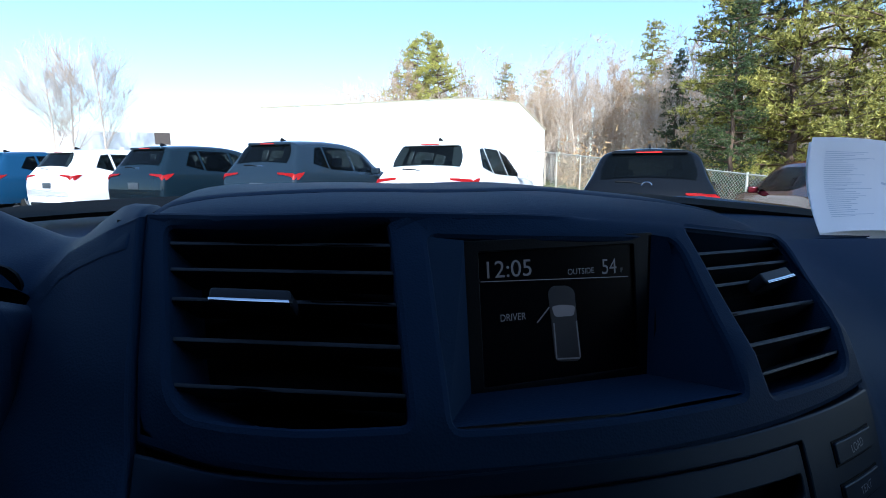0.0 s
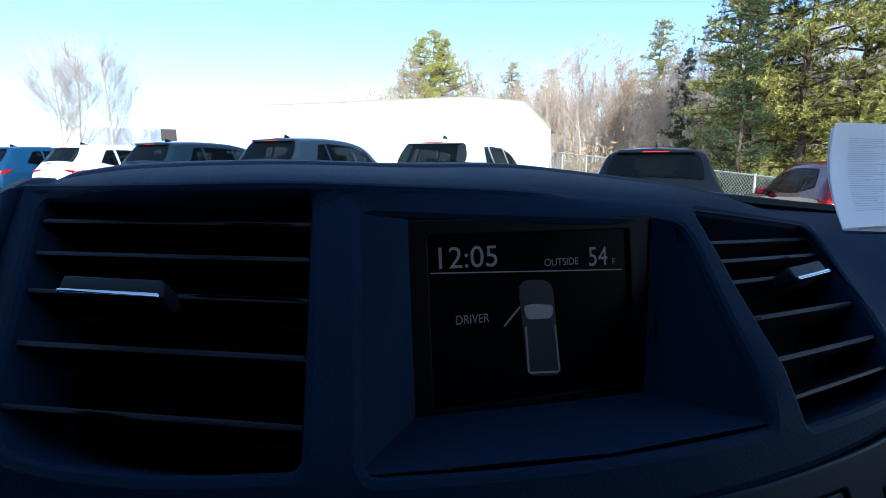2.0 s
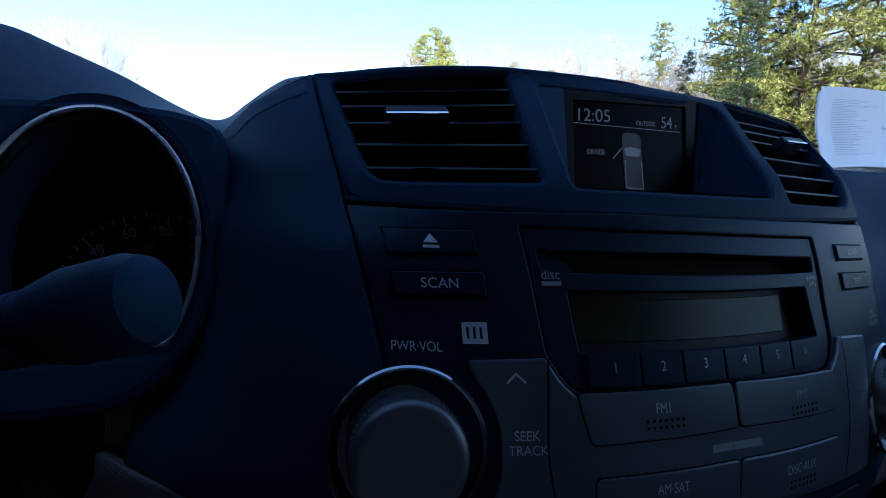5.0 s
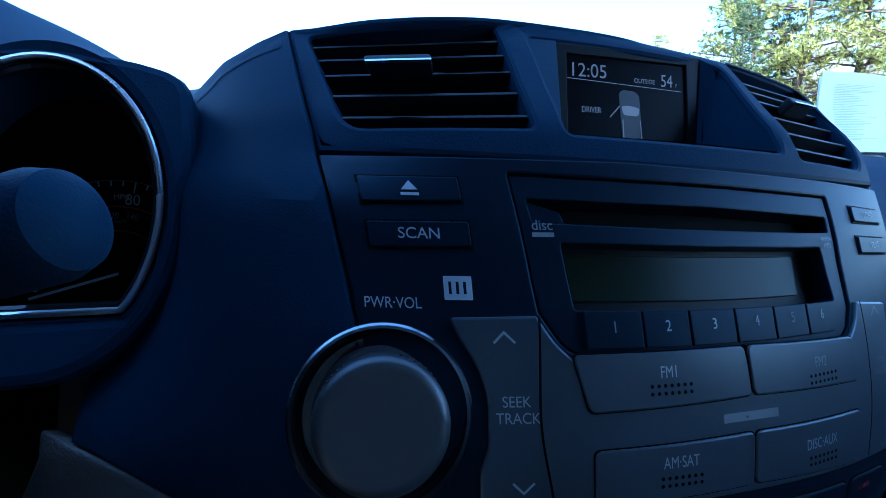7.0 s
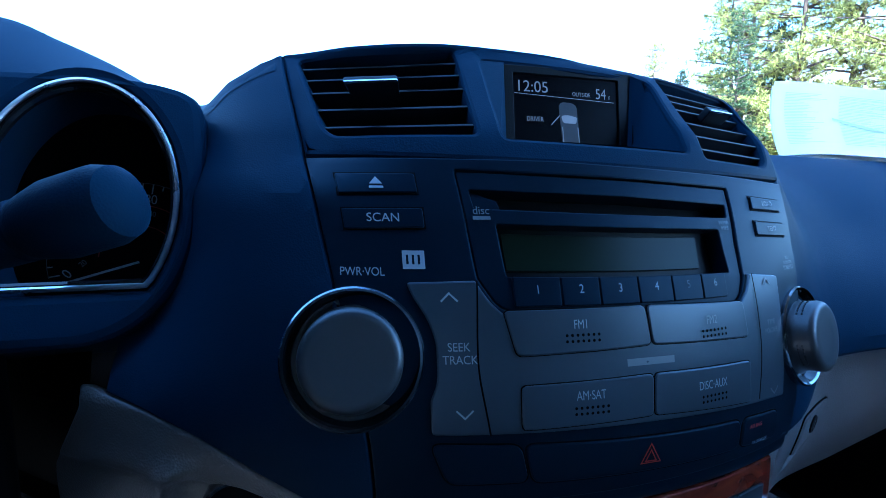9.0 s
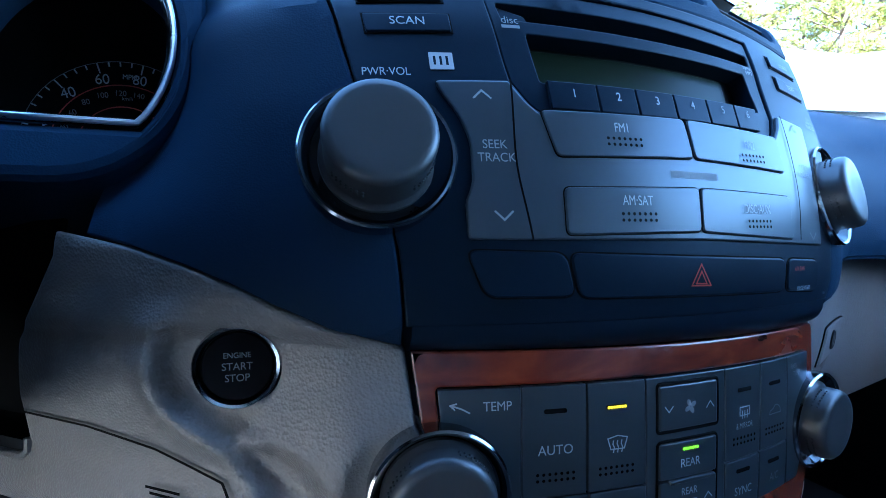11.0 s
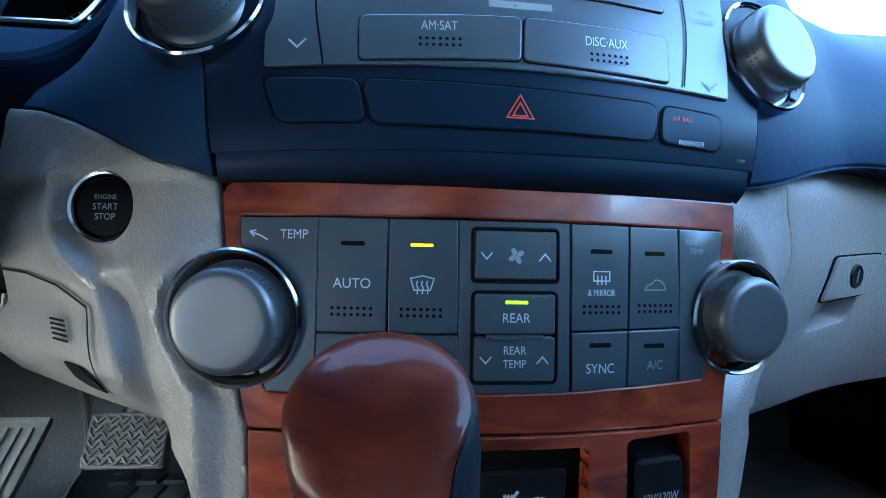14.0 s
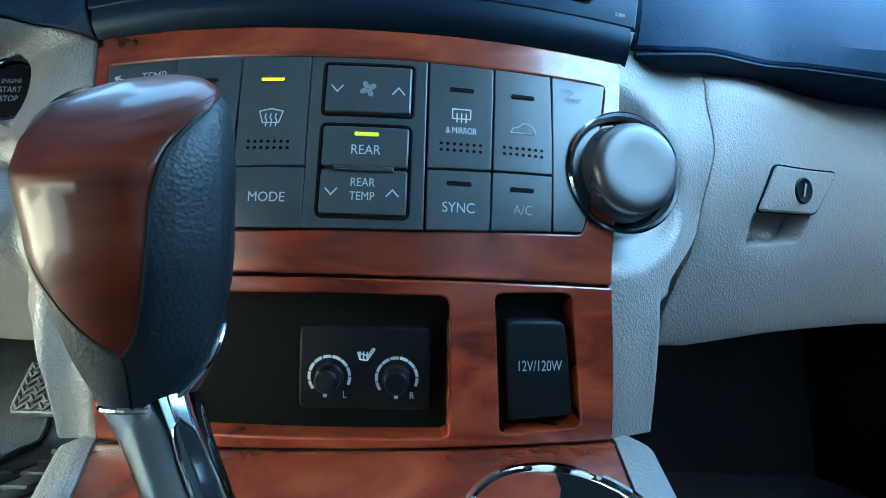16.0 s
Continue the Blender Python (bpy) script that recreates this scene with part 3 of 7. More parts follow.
text("disc", -0.1040, 1.1395, 0.0072, M_DIM, radio, squeeze=1.0, d=0.0)
strokes("disc_mark", [[(-0.109, 1.1350), (-0.099, 1.1350)]], 0.0022, M_DIM, radio, d=0.0)
text("PUSH", 0.1665, 1.1000, 0.0032, M_DIM, radio)
text("AUDIO CTRL", 0.1655, 1.0965, 0.0032, M_DIM, radio, squeeze=0.8)
text("TUNE·FILE", 0.1645, 1.0925, 0.0045, M_DIM, radio, squeeze=0.85)

# silver lower half of the radio
SILV = [(-0.1545, 1.0955), (-0.113, 1.0965), (-0.105, 1.084), (-0.095, 1.0745), (0.088, 1.0715), (0.098, 1.082), (0.103, 1.0925), (0.1395, 1.0885), (0.1355, 0.9995), (0.0, 1.0045), (-0.143, 1.0055), (-0.1435, 1.026), (-0.139, 1.036), (-0.1385, 1.06), (-0.1435, 1.075), (-0.151, 1.087)]
plate("lower_bezel", rounded(SILV, [0.003, 0.001, 0.004, 0.006, 0.006, 0.004, 0.001, 0.003, 0.003, 0.02, 0.003, 0.003, 0.006, 0.006, 0.006, 0.003]), M_SILVER, radio, lift=0.0022, depth=0.006, bevel=0.0012, label="silver grey lower radio bezel")


def silver_button(nm, pts, words, dot_at, tx, tz, size=0.0075, m=M_DIM):
    cx, cz = sum(p[0] for p in pts) / len(pts), sum(p[1] for p in pts) / len(pts)
    plate("button_gap", rounded([(p[0] + math.copysign(0.0006, p[0] - cx), p[1] + math.copysign(0.0006, p[1] - cz)) for p in pts], 0.004), M_GAP, radio, lift=0.0026, depth=0.001, bevel=0)
    b = plate(nm, rounded(pts, 0.004), M_SILVER, radio, lift=0.0036, depth=0.003, bevel=0.0008)
    text(words, tx, tz, size * 1.05, m, b, d=0.0047, squeeze=0.74)
    if dot_at:
        dots(*dot_at, b, d=0.0045)
    return b


silver_button("fm1_button", [(-0.0905, 1.0515), (0.0012, 1.0535), (-0.0015, 1.0785), (-0.0975, 1.0785)][::1], "FM1", (-0.048, 1.0610), -0.049, 1.0690, m=M_WHITE)
silver_button("fm2_button", [(0.0028, 1.0535), (0.0915, 1.0495), (0.0885, 1.0745), (0.0005, 1.0785)], "FM2", (0.055, 1.0565), 0.053, 1.0650, m=M_DIM)
silver_button("am_button", [(-0.0890, 1.0075), (0.0002, 1.0090), (0.0012, 1.0355), (-0.0890, 1.0340)], "AM·SAT", (-0.0445, 1.0175), -0.0450, 1.0265, m=M_WHITE)
silver_button("disc_button", [(0.0015, 1.0090), (0.0905, 1.0040), (0.0910, 1.0330), (0.0027, 1.0355)], "DISC·AUX", (0.0515, 1.0140), 0.0500, 1.0230, m=M_WHITE)
strokes("maker_bar", [[(-0.016, 1.0435), (0.018, 1.0430)]], 0.0045, M_DIM, radio, d=0.0025)
smooth_line = lambda pts, n=24: [(curve(pts[0][1] + (pts[-1][1] - pts[0][1]) * i / n, [q[1] for q in pts[::-1]], [q[0] for q in pts[::-1]]), pts[0][1] + (pts[-1][1] - pts[0][1]) * i / n) for i in range(n + 1)]
strokes("seek_gap", [smooth_line([(-0.1120, 1.0960), (-0.1145, 1.05), (-0.1085, 1.0055)])], 0.0012, M_GAP, radio, d=0.0030)
strokes("tune_gap", [smooth_line([(0.1045, 1.0920), (0.1060, 1.05), (0.1010, 1.0040)])], 0.0012, M_GAP, radio, d=0.0030)
text("SEEK", -0.1255, 1.0575, 0.0072, M_WHITE, radio, d=0.0028, squeeze=0.9)
text("TRACK", -0.1250, 1.0500, 0.0072, M_WHITE, radio, d=0.0028, squeeze=0.9)
text("TYPE", 0.1215, 1.0560, 0.0050, M_DIM, radio, d=0.0028, squeeze=0.9)
text("FOLDER", 0.1210, 1.0500, 0.0050, M_DIM, radio, d=0.0028, squeeze=0.9)
for cx, cz, s in ((-0.1295, 1.0865, 1), (-0.1235, 1.0185, -1), (0.1215, 1.0850, 1), (0.1205, 1.0065, -1)):
    strokes("arrow_mark", [[(cx - 0.0048, cz - 0.002 * s), (cx, cz + 0.0026 * s), (cx + 0.0048, cz - 0.002 * s)]], 0.0011, M_WHITE if cx < 0 else M_DIM, radio, d=0.0028)


def big_knob(parent, c, axis, ring_r, cap_r, out):
    """rotary knob: chrome ring, dark well, ribbed skirt and a dished cap"""
    lathe("knob_ring", [(ring_r - 0.0005, -0.022), (ring_r, 0.0), (ring_r, 0.003), (ring_r - 0.0012, 0.0042), (ring_r - 0.0026, 0.003), (ring_r - 0.003, 0.001)], c, axis, M_CHROME_DIM, parent, label="chrome ring")
    lathe("well", [(ring_r - 0.0028, 0.0025), (ring_r - 0.0050, -0.001), (ring_r - 0.0065, -0.0035), (cap_r + 0.002, -0.004), (0, -0.004)], c, axis, M_GLOSS, parent)
    n = Vector(axis).normalized()
    body = lathe("knob", [(cap_r + 0.0030, -0.0038), (cap_r + 0.0028, -0.001), (cap_r + 0.0005, 0.001), (cap_r - 0.0003, 0.003), (cap_r, out - 0.005), (cap_r - 0.0008, out - 0.0022), (cap_r - 0.003, out - 0.0004), (cap_r - 0.006, out), (cap_r * 0.5, out - 0.0006), (0, out - 0.0008)], c, axis, M_KNOB, parent, segs=64, label="graphite rotary knob")
    bm = bmesh.new()
    q = Vector((0, 0, 1)).rotation_difference(n)
    for a0 in (0.25, 0.75, 1.25, 1.75):
        for i in range(-3, 4):
            for j in (0, 1):
                a = (a0 + i * 0.034) * math.pi
                h = out * 0.35 + j * 0.0035
                p = Vector(c) + q @ Vector(((cap_r + 0.0002) * math.cos(a), (cap_r + 0.0002) * math.sin(a), h))
                bmesh.ops.create_icosphere(bm, subdivisions=1, radius=0.0008, matrix=Matrix.Translation(p))
    tagged(finish("grip_dots", bm, M_BUTTON, body), kind="stuff")
    return body


big_knob(radio, (-0.1880, 0.0262, 1.0518), (-0.157, -1, 0.31), 0.0430, 0.0294, 0.0290)
big_knob(radio, (0.1735, 0.0290, 1.0375), (0.36, -1, 0.23), 0.0400, 0.0280, 0.0190)

# hazard strip
strip = thing("hazard_switch_strip", "dark switch strip with hazard button and airbag lamp", "switch panel")
for nm, pts in (("blank_cover", [(-0.134, 0.9740), (-0.0840, 0.9735), (-0.0895, 0.9980), (-0.1445, 1.0000)]), ("hazard_button", [(-0.0815, 0.9725), (0.0825, 0.9695), (0.0835, 0.9915), (-0.0875, 0.9980)]), ("airbag_lamp", [(0.0855, 0.9695), (0.1295, 0.9668), (0.1300, 0.9893), (0.0865, 0.9915)])):
    cx, cz = sum(p[0] for p in pts) / 4, sum(p[1] for p in pts) / 4
    plate("gap", rounded([(p[0] + math.copysign(0.0010, p[0] - cx), p[1] + math.copysign(0.0010, p[1] - cz)) for p in pts], 0.008), M_GAP, strip, lift=0.0003, depth=0.001, bevel=0)
    plate(nm, rounded(pts, 0.007), M_FACE, strip, lift=0.0013, depth=0.004, bevel=0.0010)
for s in (1.0, 0.55):
    strokes("hazard_mark", [[(-0.0075 * s, 0.9775 + 0.0025 * (1 - s)), (0.0075 * s, 0.9772 + 0.0025 * (1 - s)), (0, 0.9775 + 0.0125 * s + 0.003 * (1 - s)), (-0.0075 * s, 0.9775 + 0.0025 * (1 - s))]], 0.0008, M_RED, strip, d=0.0018)
text("AIR BAG", 0.1000, 0.9840, 0.0042, M_RED, strip, d=0.0018)
text("PASSENGER", 0.1070, 0.9705, 0.0042, M_WHITE, strip, d=0.0018, squeeze=0.85)
text("51859", 0.1475, 0.9640, 0.0030, M_DIM, strip, d=0.0006)

# ---- climate controls ----
trim = thing("wood_trim", "polished red-brown burl wood trim round the climate panel", "trim")
wood_top = [(-0.171, 0.9435), (-0.155, 0.818), (-0.151, 0.7995), (0.142, 0.8005), (0.1425, 0.825), (0.151, 0.935), (0.1495, 0.9390), (0.0, 0.9400)]
clim_hole = [(-0.1385, 0.8215), (0.033, 0.8245), (0.1225, 0.8285), (0.128, 0.845), (0.1385, 0.9200), (0.033, 0.9215), (-0.1575, 0.9225), (-0.150, 0.84)]
plate("upper_wood", rounded(wood_top, 0.001), M_WOOD, trim, lift=0.001, depth=0.008, bevel=0.0015, holes=[rounded(clim_hole, [0.004, 0, 0.004, 0, 0.003, 0, 0.003, 0])])
HR = [(-0.1200, 0.7140), (0.0505, 0.7150), (0.0485, 0.7905), (-0.1230, 0.7890)]
VO = [(0.0785, 0.7170), (0.1255, 0.7200), (0.1170, 0.7950), (0.0730, 0.7930)]
wood_low = [(-0.1500, 0.7050), (0.1465, 0.7120), (0.1420, 0.7992), (-0.1505, 0.7982)]
plate("lower_wood", rounded(wood_low, 0.001), M_WOOD, trim, lift=0.001, depth=0.008, bevel=0.0012, holes=[rounded(HR, 0.006), rounded(VO, 0.005)], hole_depth=0.012)

clim = thing("climate_control_panel", "grey climate control panel with two rotary temperature knobs", "climate control")
plate("backing", rounded([Vector(p) for p in clim_hole], 0.001), M_GAP, clim, lift=-0.0015, depth=0.003, bevel=0)


def cbutton(nm, pts, r=0.0008):
    return plate(nm, rounded(pts, r), M_BUTTON, clim, lift=0.0022, depth=0.005, bevel=0.0006)


def lamp(x, z, m, parent):
    plate("indicator_slot", box2(x - 0.0068, x + 0.0068, z - 0.0013, z + 0.0013, 0.0012), M_GAP, parent, lift=0.0025, depth=0.0005, bevel=0)
    if m:
        bm = bmesh.new()
        for i in range(7):
            bm.faces.new([bm.verts.new(W(S, p.x, p.y, 0.0029)) for p in circle2(x + (i - 3) * 0.0018, z, 0.0010, 8)])
        finish("indicator", bm, m, parent, smooth=False)


g = 0.00045
b = cbutton("driver_temperature_plate", [(-0.1385, 0.8225), (-0.1105, 0.8225), (-0.1105, 0.9215), (-0.1565, 0.9215), (-0.152, 0.86)])
text("TEMP", -0.1240, 0.9115, 0.0075, M_WHITE, b, d=0.0026)
strokes("curve_mark", [[(-0.150, 0.9130), (-0.144, 0.9110), (-0.1395, 0.9085)], [(-0.150, 0.9130), (-0.1465, 0.9138)], [(-0.150, 0.9130), (-0.1475, 0.9105)]], 0.0009, M_WHITE, b, d=0.0026)
b = cbutton("auto_button", [(-0.1100, 0.8572), (-0.0710 - g, 0.8572), (-0.0713, 0.9212), (-0.1103, 0.9216)])
text("AUTO", -0.0905, 0.8845, 0.0080, M_WHITE, b, d=0.0026, squeeze=0.95)
lamp(-0.0905, 0.9070, None, b)
dots(-0.0905, 0.8690, b, d=0.0026)
b = cbutton("defrost_button", [(-0.0700, 0.8572), (-0.0315, 0.8575), (-0.0320, 0.9208), (-0.0705, 0.9212)])
lamp(-0.0520, 0.9065, M_AMBER, b)
dots(-0.0520, 0.8690, b, d=0.0026)
cx, cz = -0.0515, 0.8845
strokes("defrost_mark", [[(cx - 0.0045, cz - 0.003), (cx - 0.0065, cz + 0.0035), (cx, cz + 0.0050), (cx + 0.0065, cz + 0.0035), (cx + 0.0045, cz - 0.003), (cx - 0.0045, cz - 0.003)]] + [[(cx + o, cz - 0.005), (cx + o + 0.0006, cz - 0.002), (cx + o - 0.0004, cz), (cx + o, cz + 0.002)] for o in (-0.0028, 0, 0.0028)], 0.0007, M_WHITE, b, d=0.0026)
b = cbutton("off_button", [(-0.1095, 0.8230), (-0.0698, 0.8235), (-0.0700, 0.8563), (-0.1100, 0.8562)])
text("OFF", -0.0855, 0.8395, 0.0075, M_WHITE, b, d=0.0026, squeeze=0.95)


def fan_mark(x, z, s, m, parent, d=0.0027):
    bm = bmesh.new()
    for k in range(4):
        a = k * math.pi / 2 + 0.5
        c = Vector((x + 0.55 * s * math.cos(a), z + 0.55 * s * math.sin(a)))
        pts = []
        for i in range(10):
            t = 2 * math.pi * i / 10
            u, v = 0.5 * s * math.cos(t), 0.33 * s * math.sin(t)
            pts.append((c.x + u * math.cos(a) - v * math.sin(a), c.y + u * math.sin(a) + v * math.cos(a)))
        bm.faces.new([bm.verts.new(W(S, px, pz, d)) for px, pz in pts])
    finish("fan_mark", bm, m, parent, smooth=False)


fan_mark(-0.1005, 0.8395, 0.0040, M_WHITE, b)
b = cbutton("mode_button", [(-0.0688, 0.8235), (-0.0305, 0.8240), (-0.0312, 0.8565), (-0.0690, 0.8563)])
text("MODE", -0.0505, 0.8398, 0.0075, M_WHITE, b, d=0.0026, squeeze=0.95)
FANB, REARB = box2(-0.0240, 0.0258, 0.8865, 0.9170, 0.003), box2(-0.0238, 0.0252, 0.8300, 0.8815, 0.004)
mid = plate("centre_plate", rounded([(-0.0305, 0.8240), (0.0330, 0.8248), (0.0325, 0.9206), (-0.0313, 0.9208)], 0.0006), M_BUTTON, clim, lift=0.0022, depth=0.005, bevel=0.0006, holes=[inset(FANB, 0.0002), inset(REARB, 0.0002)])
for ring_ in (FANB, REARB):
    plate("rocker_frame", inset(ring_, -0.0006), M_GAP, clim, lift=0.0030, depth=0.004, bevel=0.0006, holes=[inset(ring_, 0.0012)])
b = plate("fan_rocker", inset(FANB, 0.0016), M_BUTTON, clim, lift=0.0034, depth=0.006, bevel=0.001)
fan_mark(0.0006, 0.9015, 0.0047, M_DIM, b, 0.0039)
for line in ([(-0.0190, 0.9030), (-0.0160, 0.8995), (-0.0130, 0.9030)], [(0.0140, 0.8990), (0.0172, 0.9028), (0.0204, 0.8990)]):
    strokes("arrow_mark", [line], 0.0008, M_WHITE, b, d=0.0038)
b = plate("rear_button", rounded([(-0.0222, 0.8575), (0.0237, 0.8575), (0.0238, 0.8800), (-0.0223, 0.8800)], 0.002), M_BUTTON, clim, lift=0.0034, depth=0.006, bevel=0.0008)
text("REAR", 0.0010, 0.8665, 0.0075, M_WHITE, b, d=0.0039, squeeze=0.9)
bm = bmesh.new()
for i in range(7):
    bm.faces.new([bm.verts.new(W(S, p.x, p.y, 0.0040)) for p in circle2(0.0012 + (i - 3) * 0.0018, 0.8755, 0.0011, 8)])
finish("indicator", bm, M_GREEN, b, smooth=False)
b = plate("rear_temperature_rocker", rounded([(-0.0222, 0.8316), (0.0237, 0.8316), (0.0237, 0.8560), (-0.0222, 0.8560)], 0.002), M_BUTTON, clim, lift=0.0034, depth=0.006, bevel=0.0008)
plate("rocker_step", box2(-0.0155, 0.0165, 0.8546, 0.8572, 0.0004), M_BUTTON, b, lift=0.0052, depth=0.003, bevel=0.0006)
text("REAR", 0.0003, 0.8485, 0.0065, M_WHITE, b, d=0.0039, squeeze=0.85)
text("TEMP", 0.0003, 0.8410, 0.0065, M_WHITE, b, d=0.0039, squeeze=0.85)
for line in ([(-0.0190, 0.8450), (-0.0160, 0.8415), (-0.0130, 0.8450)], [(0.0130, 0.8415), (0.0162, 0.8450), (0.0194, 0.8415)]):
    strokes("arrow_mark", [line], 0.0008, M_WHITE, b, d=0.0039)
b = cbutton("mirror_button", [(0.0340, 0.8590), (0.0690, 0.8598), (0.0698, 0.9200), (0.0337, 0.9204)])
lamp(0.0520, 0.9050, None, b)
text("& MIRROR", 0.0520, 0.8810, 0.0052, M_WHITE, b, d=0.0026, squeeze=0.72)
strokes("rear_window_mark", [[(0.0470, 0.8880), (0.0470, 0.8935), (0.0570, 0.8935), (0.0570, 0.8880), (0.0470, 0.8880)]] + [[(0.0520 + o, 0.8860), (0.0520 + o, 0.8910)] for o in (-0.0025, 0, 0.0025)], 0.0007, M_WHITE, b, d=0.0026)
dots(0.0520, 0.8715, b, d=0.0026)
b = cbutton("recirculation_button", [(0.0699, 0.8600), (0.1045, 0.8605), (0.1035, 0.9198), (0.0707, 0.9200)])
lamp(0.0868, 0.9045, None, b)
strokes("car_mark", [[(0.0800, 0.8830), (0.0810, 0.8855), (0.0845, 0.8865), (0.0870, 0.8890), (0.0905, 0.8885), (0.0935, 0.8860), (0.0940, 0.8830), (0.0800, 0.8830)]], 0.0007, M_DIM, b, d=0.0026)
dots(0.0870, 0.8720, b, d=0.0026)
b = cbutton("sync_button", [(0.0345, 0.8250), (0.0685, 0.8263), (0.0689, 0.8588), (0.0341, 0.8580)])
lamp(0.0515, 0.8510, None, b)
text("SYNC", 0.0515, 0.8375, 0.0078, M_WHITE, b, d=0.0026, squeeze=0.9)
b = cbutton("air_conditioning_button", [(0.0694, 0.8265), (0.1035, 0.8280), (0.1043, 0.8595), (0.0698, 0.8590)])
lamp(0.0865, 0.8500, None, b)
text("A/C", 0.0870, 0.8385, 0.0075, M_DIM, b, d=0.0026, squeeze=0.9)
b = cbutton("passenger_temperature_plate", [(0.1044, 0.8282), (0.1220, 0.8288), (0.128, 0.85), (0.1380, 0.9196), (0.1044, 0.9198)])
text("PASS", 0.1130, 0.9120, 0.0048, M_DIM, b, d=0.0026)
text("TEMP", 0.1170, 0.9065, 0.0048, M_DIM, b, d=0.0026)
big_knob(clim, (-0.1576, 0.0144, 0.8637), (-0.1615, -1, -0.067), 0.0401, 0.0300, 0.0160)
big_knob(clim, (0.1488, 0.0200, 0.8662), (0.204, -1, -0.047), 0.0364, 0.0262, 0.0165)

# seat heater switches and the power outlet
heat = thing("seat_heater_switch_panel", "black panel with two seat heater dials in a recess", "switch panel")
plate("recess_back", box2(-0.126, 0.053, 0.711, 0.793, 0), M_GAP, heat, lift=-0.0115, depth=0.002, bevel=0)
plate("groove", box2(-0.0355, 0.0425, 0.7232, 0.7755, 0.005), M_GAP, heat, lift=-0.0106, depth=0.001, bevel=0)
plate("switch_plate", box2(-0.0325, 0.0395, 0.7260, 0.7725, 0.004), M_BLACK, heat, lift=-0.0080, depth=0.003, bevel=0.0012)
for cx, word in ((-0.0155, "L"), (0.0215, "R")):
    nrm = (W(S, cx, 0.744, 0.01) - W(S, cx, 0.744, 0)).normalized()
    lathe("dial", [(0.0078, -0.001), (0.0078, 0.001), (0.0068, 0.002), (0.0064, 0.009), (0.0056, 0.010), (0, 0.0102)], W(S, cx, 0.744, -0.0085), nrm, M_BLACK, heat, segs=28)
    arcs = []
    for k in range(9):
        a0 = math.radians(-20 + k * 27)
        arcs.append([(cx + 0.0112 * math.cos(a0 + t), 0.7445 + 0.0112 * math.sin(a0 + t)) for t in (0, 0.12, 0.24, 0.33)])
    for arc in arcs:
        strokes("scale_mark", [arc], 0.0016, M_WHITE, heat, d=-0.0075)
    strokes("pointer_dot", [[(cx - 0.0005, 0.7376), (cx + 0.0005, 0.7376)]], 0.0016, M_WHITE, heat, d=0.0020)
    text(word, cx + 0.0085, 0.7345, 0.0055, M_WHITE, heat, d=-0.0075)
strokes("seat_mark", [[(0.0000, 0.7580), (0.0010, 0.7545), (0.0050, 0.7540), (0.0090, 0.7600), (0.0080, 0.7605), (0.0055, 0.7565), (0.0000, 0.7580)]] + [[(0.0010 + o, 0.7550), (0.0010 + o, 0.7585)] for o in (0, 0.002, 0.004)], 0.0008, M_WHITE, heat, d=-0.0075)
outlet = thing("power_outlet", "closed dark power outlet cover in the wood trim", "power outlet")
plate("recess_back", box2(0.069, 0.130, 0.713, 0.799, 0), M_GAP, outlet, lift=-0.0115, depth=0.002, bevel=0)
plate("cover", rounded([(0.0830, 0.7240), (0.1205, 0.7270), (0.1140, 0.7800), (0.0790, 0.7790)], [0.003, 0.003, 0.007, 0.007]), M_BLACK, outlet, lift=0.0005, depth=0.011, bevel=0.002)
text("12V/120W", 0.0990, 0.7545, 0.0082, M_WHITE, outlet, d=0.0010, squeeze=0.72, turn=0.02)

# ---- driver's side of the dash ----
left_pad = thing("dash_pad_driver", "dark grained dash pad curving round to the instruments", "dashboard")
LINE_B = [(-0.1755, 0.9455), (-0.2134, 0.9562), (-0.2453, 0.9704), (-0.2620, 0.9788), (-0.290, 0.9908), (-0.327, 1.0038), (-0.350, 1.0095)]
hood_left = lambda z: lerp(z, [1.1765, 1.269], [XC - half(1.1765), XC - 0.22]) if z > 1.1765 else XC - half(z)
lp = [(hood_left(z) - 0.0014, z) for z in (1.2675, 1.22, 1.175, 1.14, 1.10, 1.05, 1.0, 0.96)] + LINE_B + [(-0.345, 1.06), (-0.330, 1.075), (-0.318, 1.10), (-0.311, 1.14), (-0.318, 1.18), (-0.317, 1.204), (-0.305, 1.218), (-0.29, 1.231), (-0.275, 1.2455), (-0.25, 1.2588)]
plate("pad", rounded(lp, 0.001), M_DASH, left_pad, fn=SL, lift=0.0, depth=0.008, bevel=0.0015, grid=0.014)


cluster = thing("instrument_cluster", "instrument cluster with chrome-ringed speedometer under a dark hood", "instrument cluster")
FB = lambda x, z: 0.158 + (z - 1.14) * 0.36 + max(0, -0.45 - x) * 0.1
GX, GZ = -0.3705, 1.1418


def gauge_line(s, cx=GX, n=72, cut=1.0802):
    pts = []
    for i in range(n):
        a = -math.pi / 2 + 2 * math.pi * i / n
        pts.append(Vector((cx + 0.0652 * s * math.cos(a), max(cut + (1 - s) * 0.09, GZ + 0.0889 * s * math.sin(a)))))
    return pts


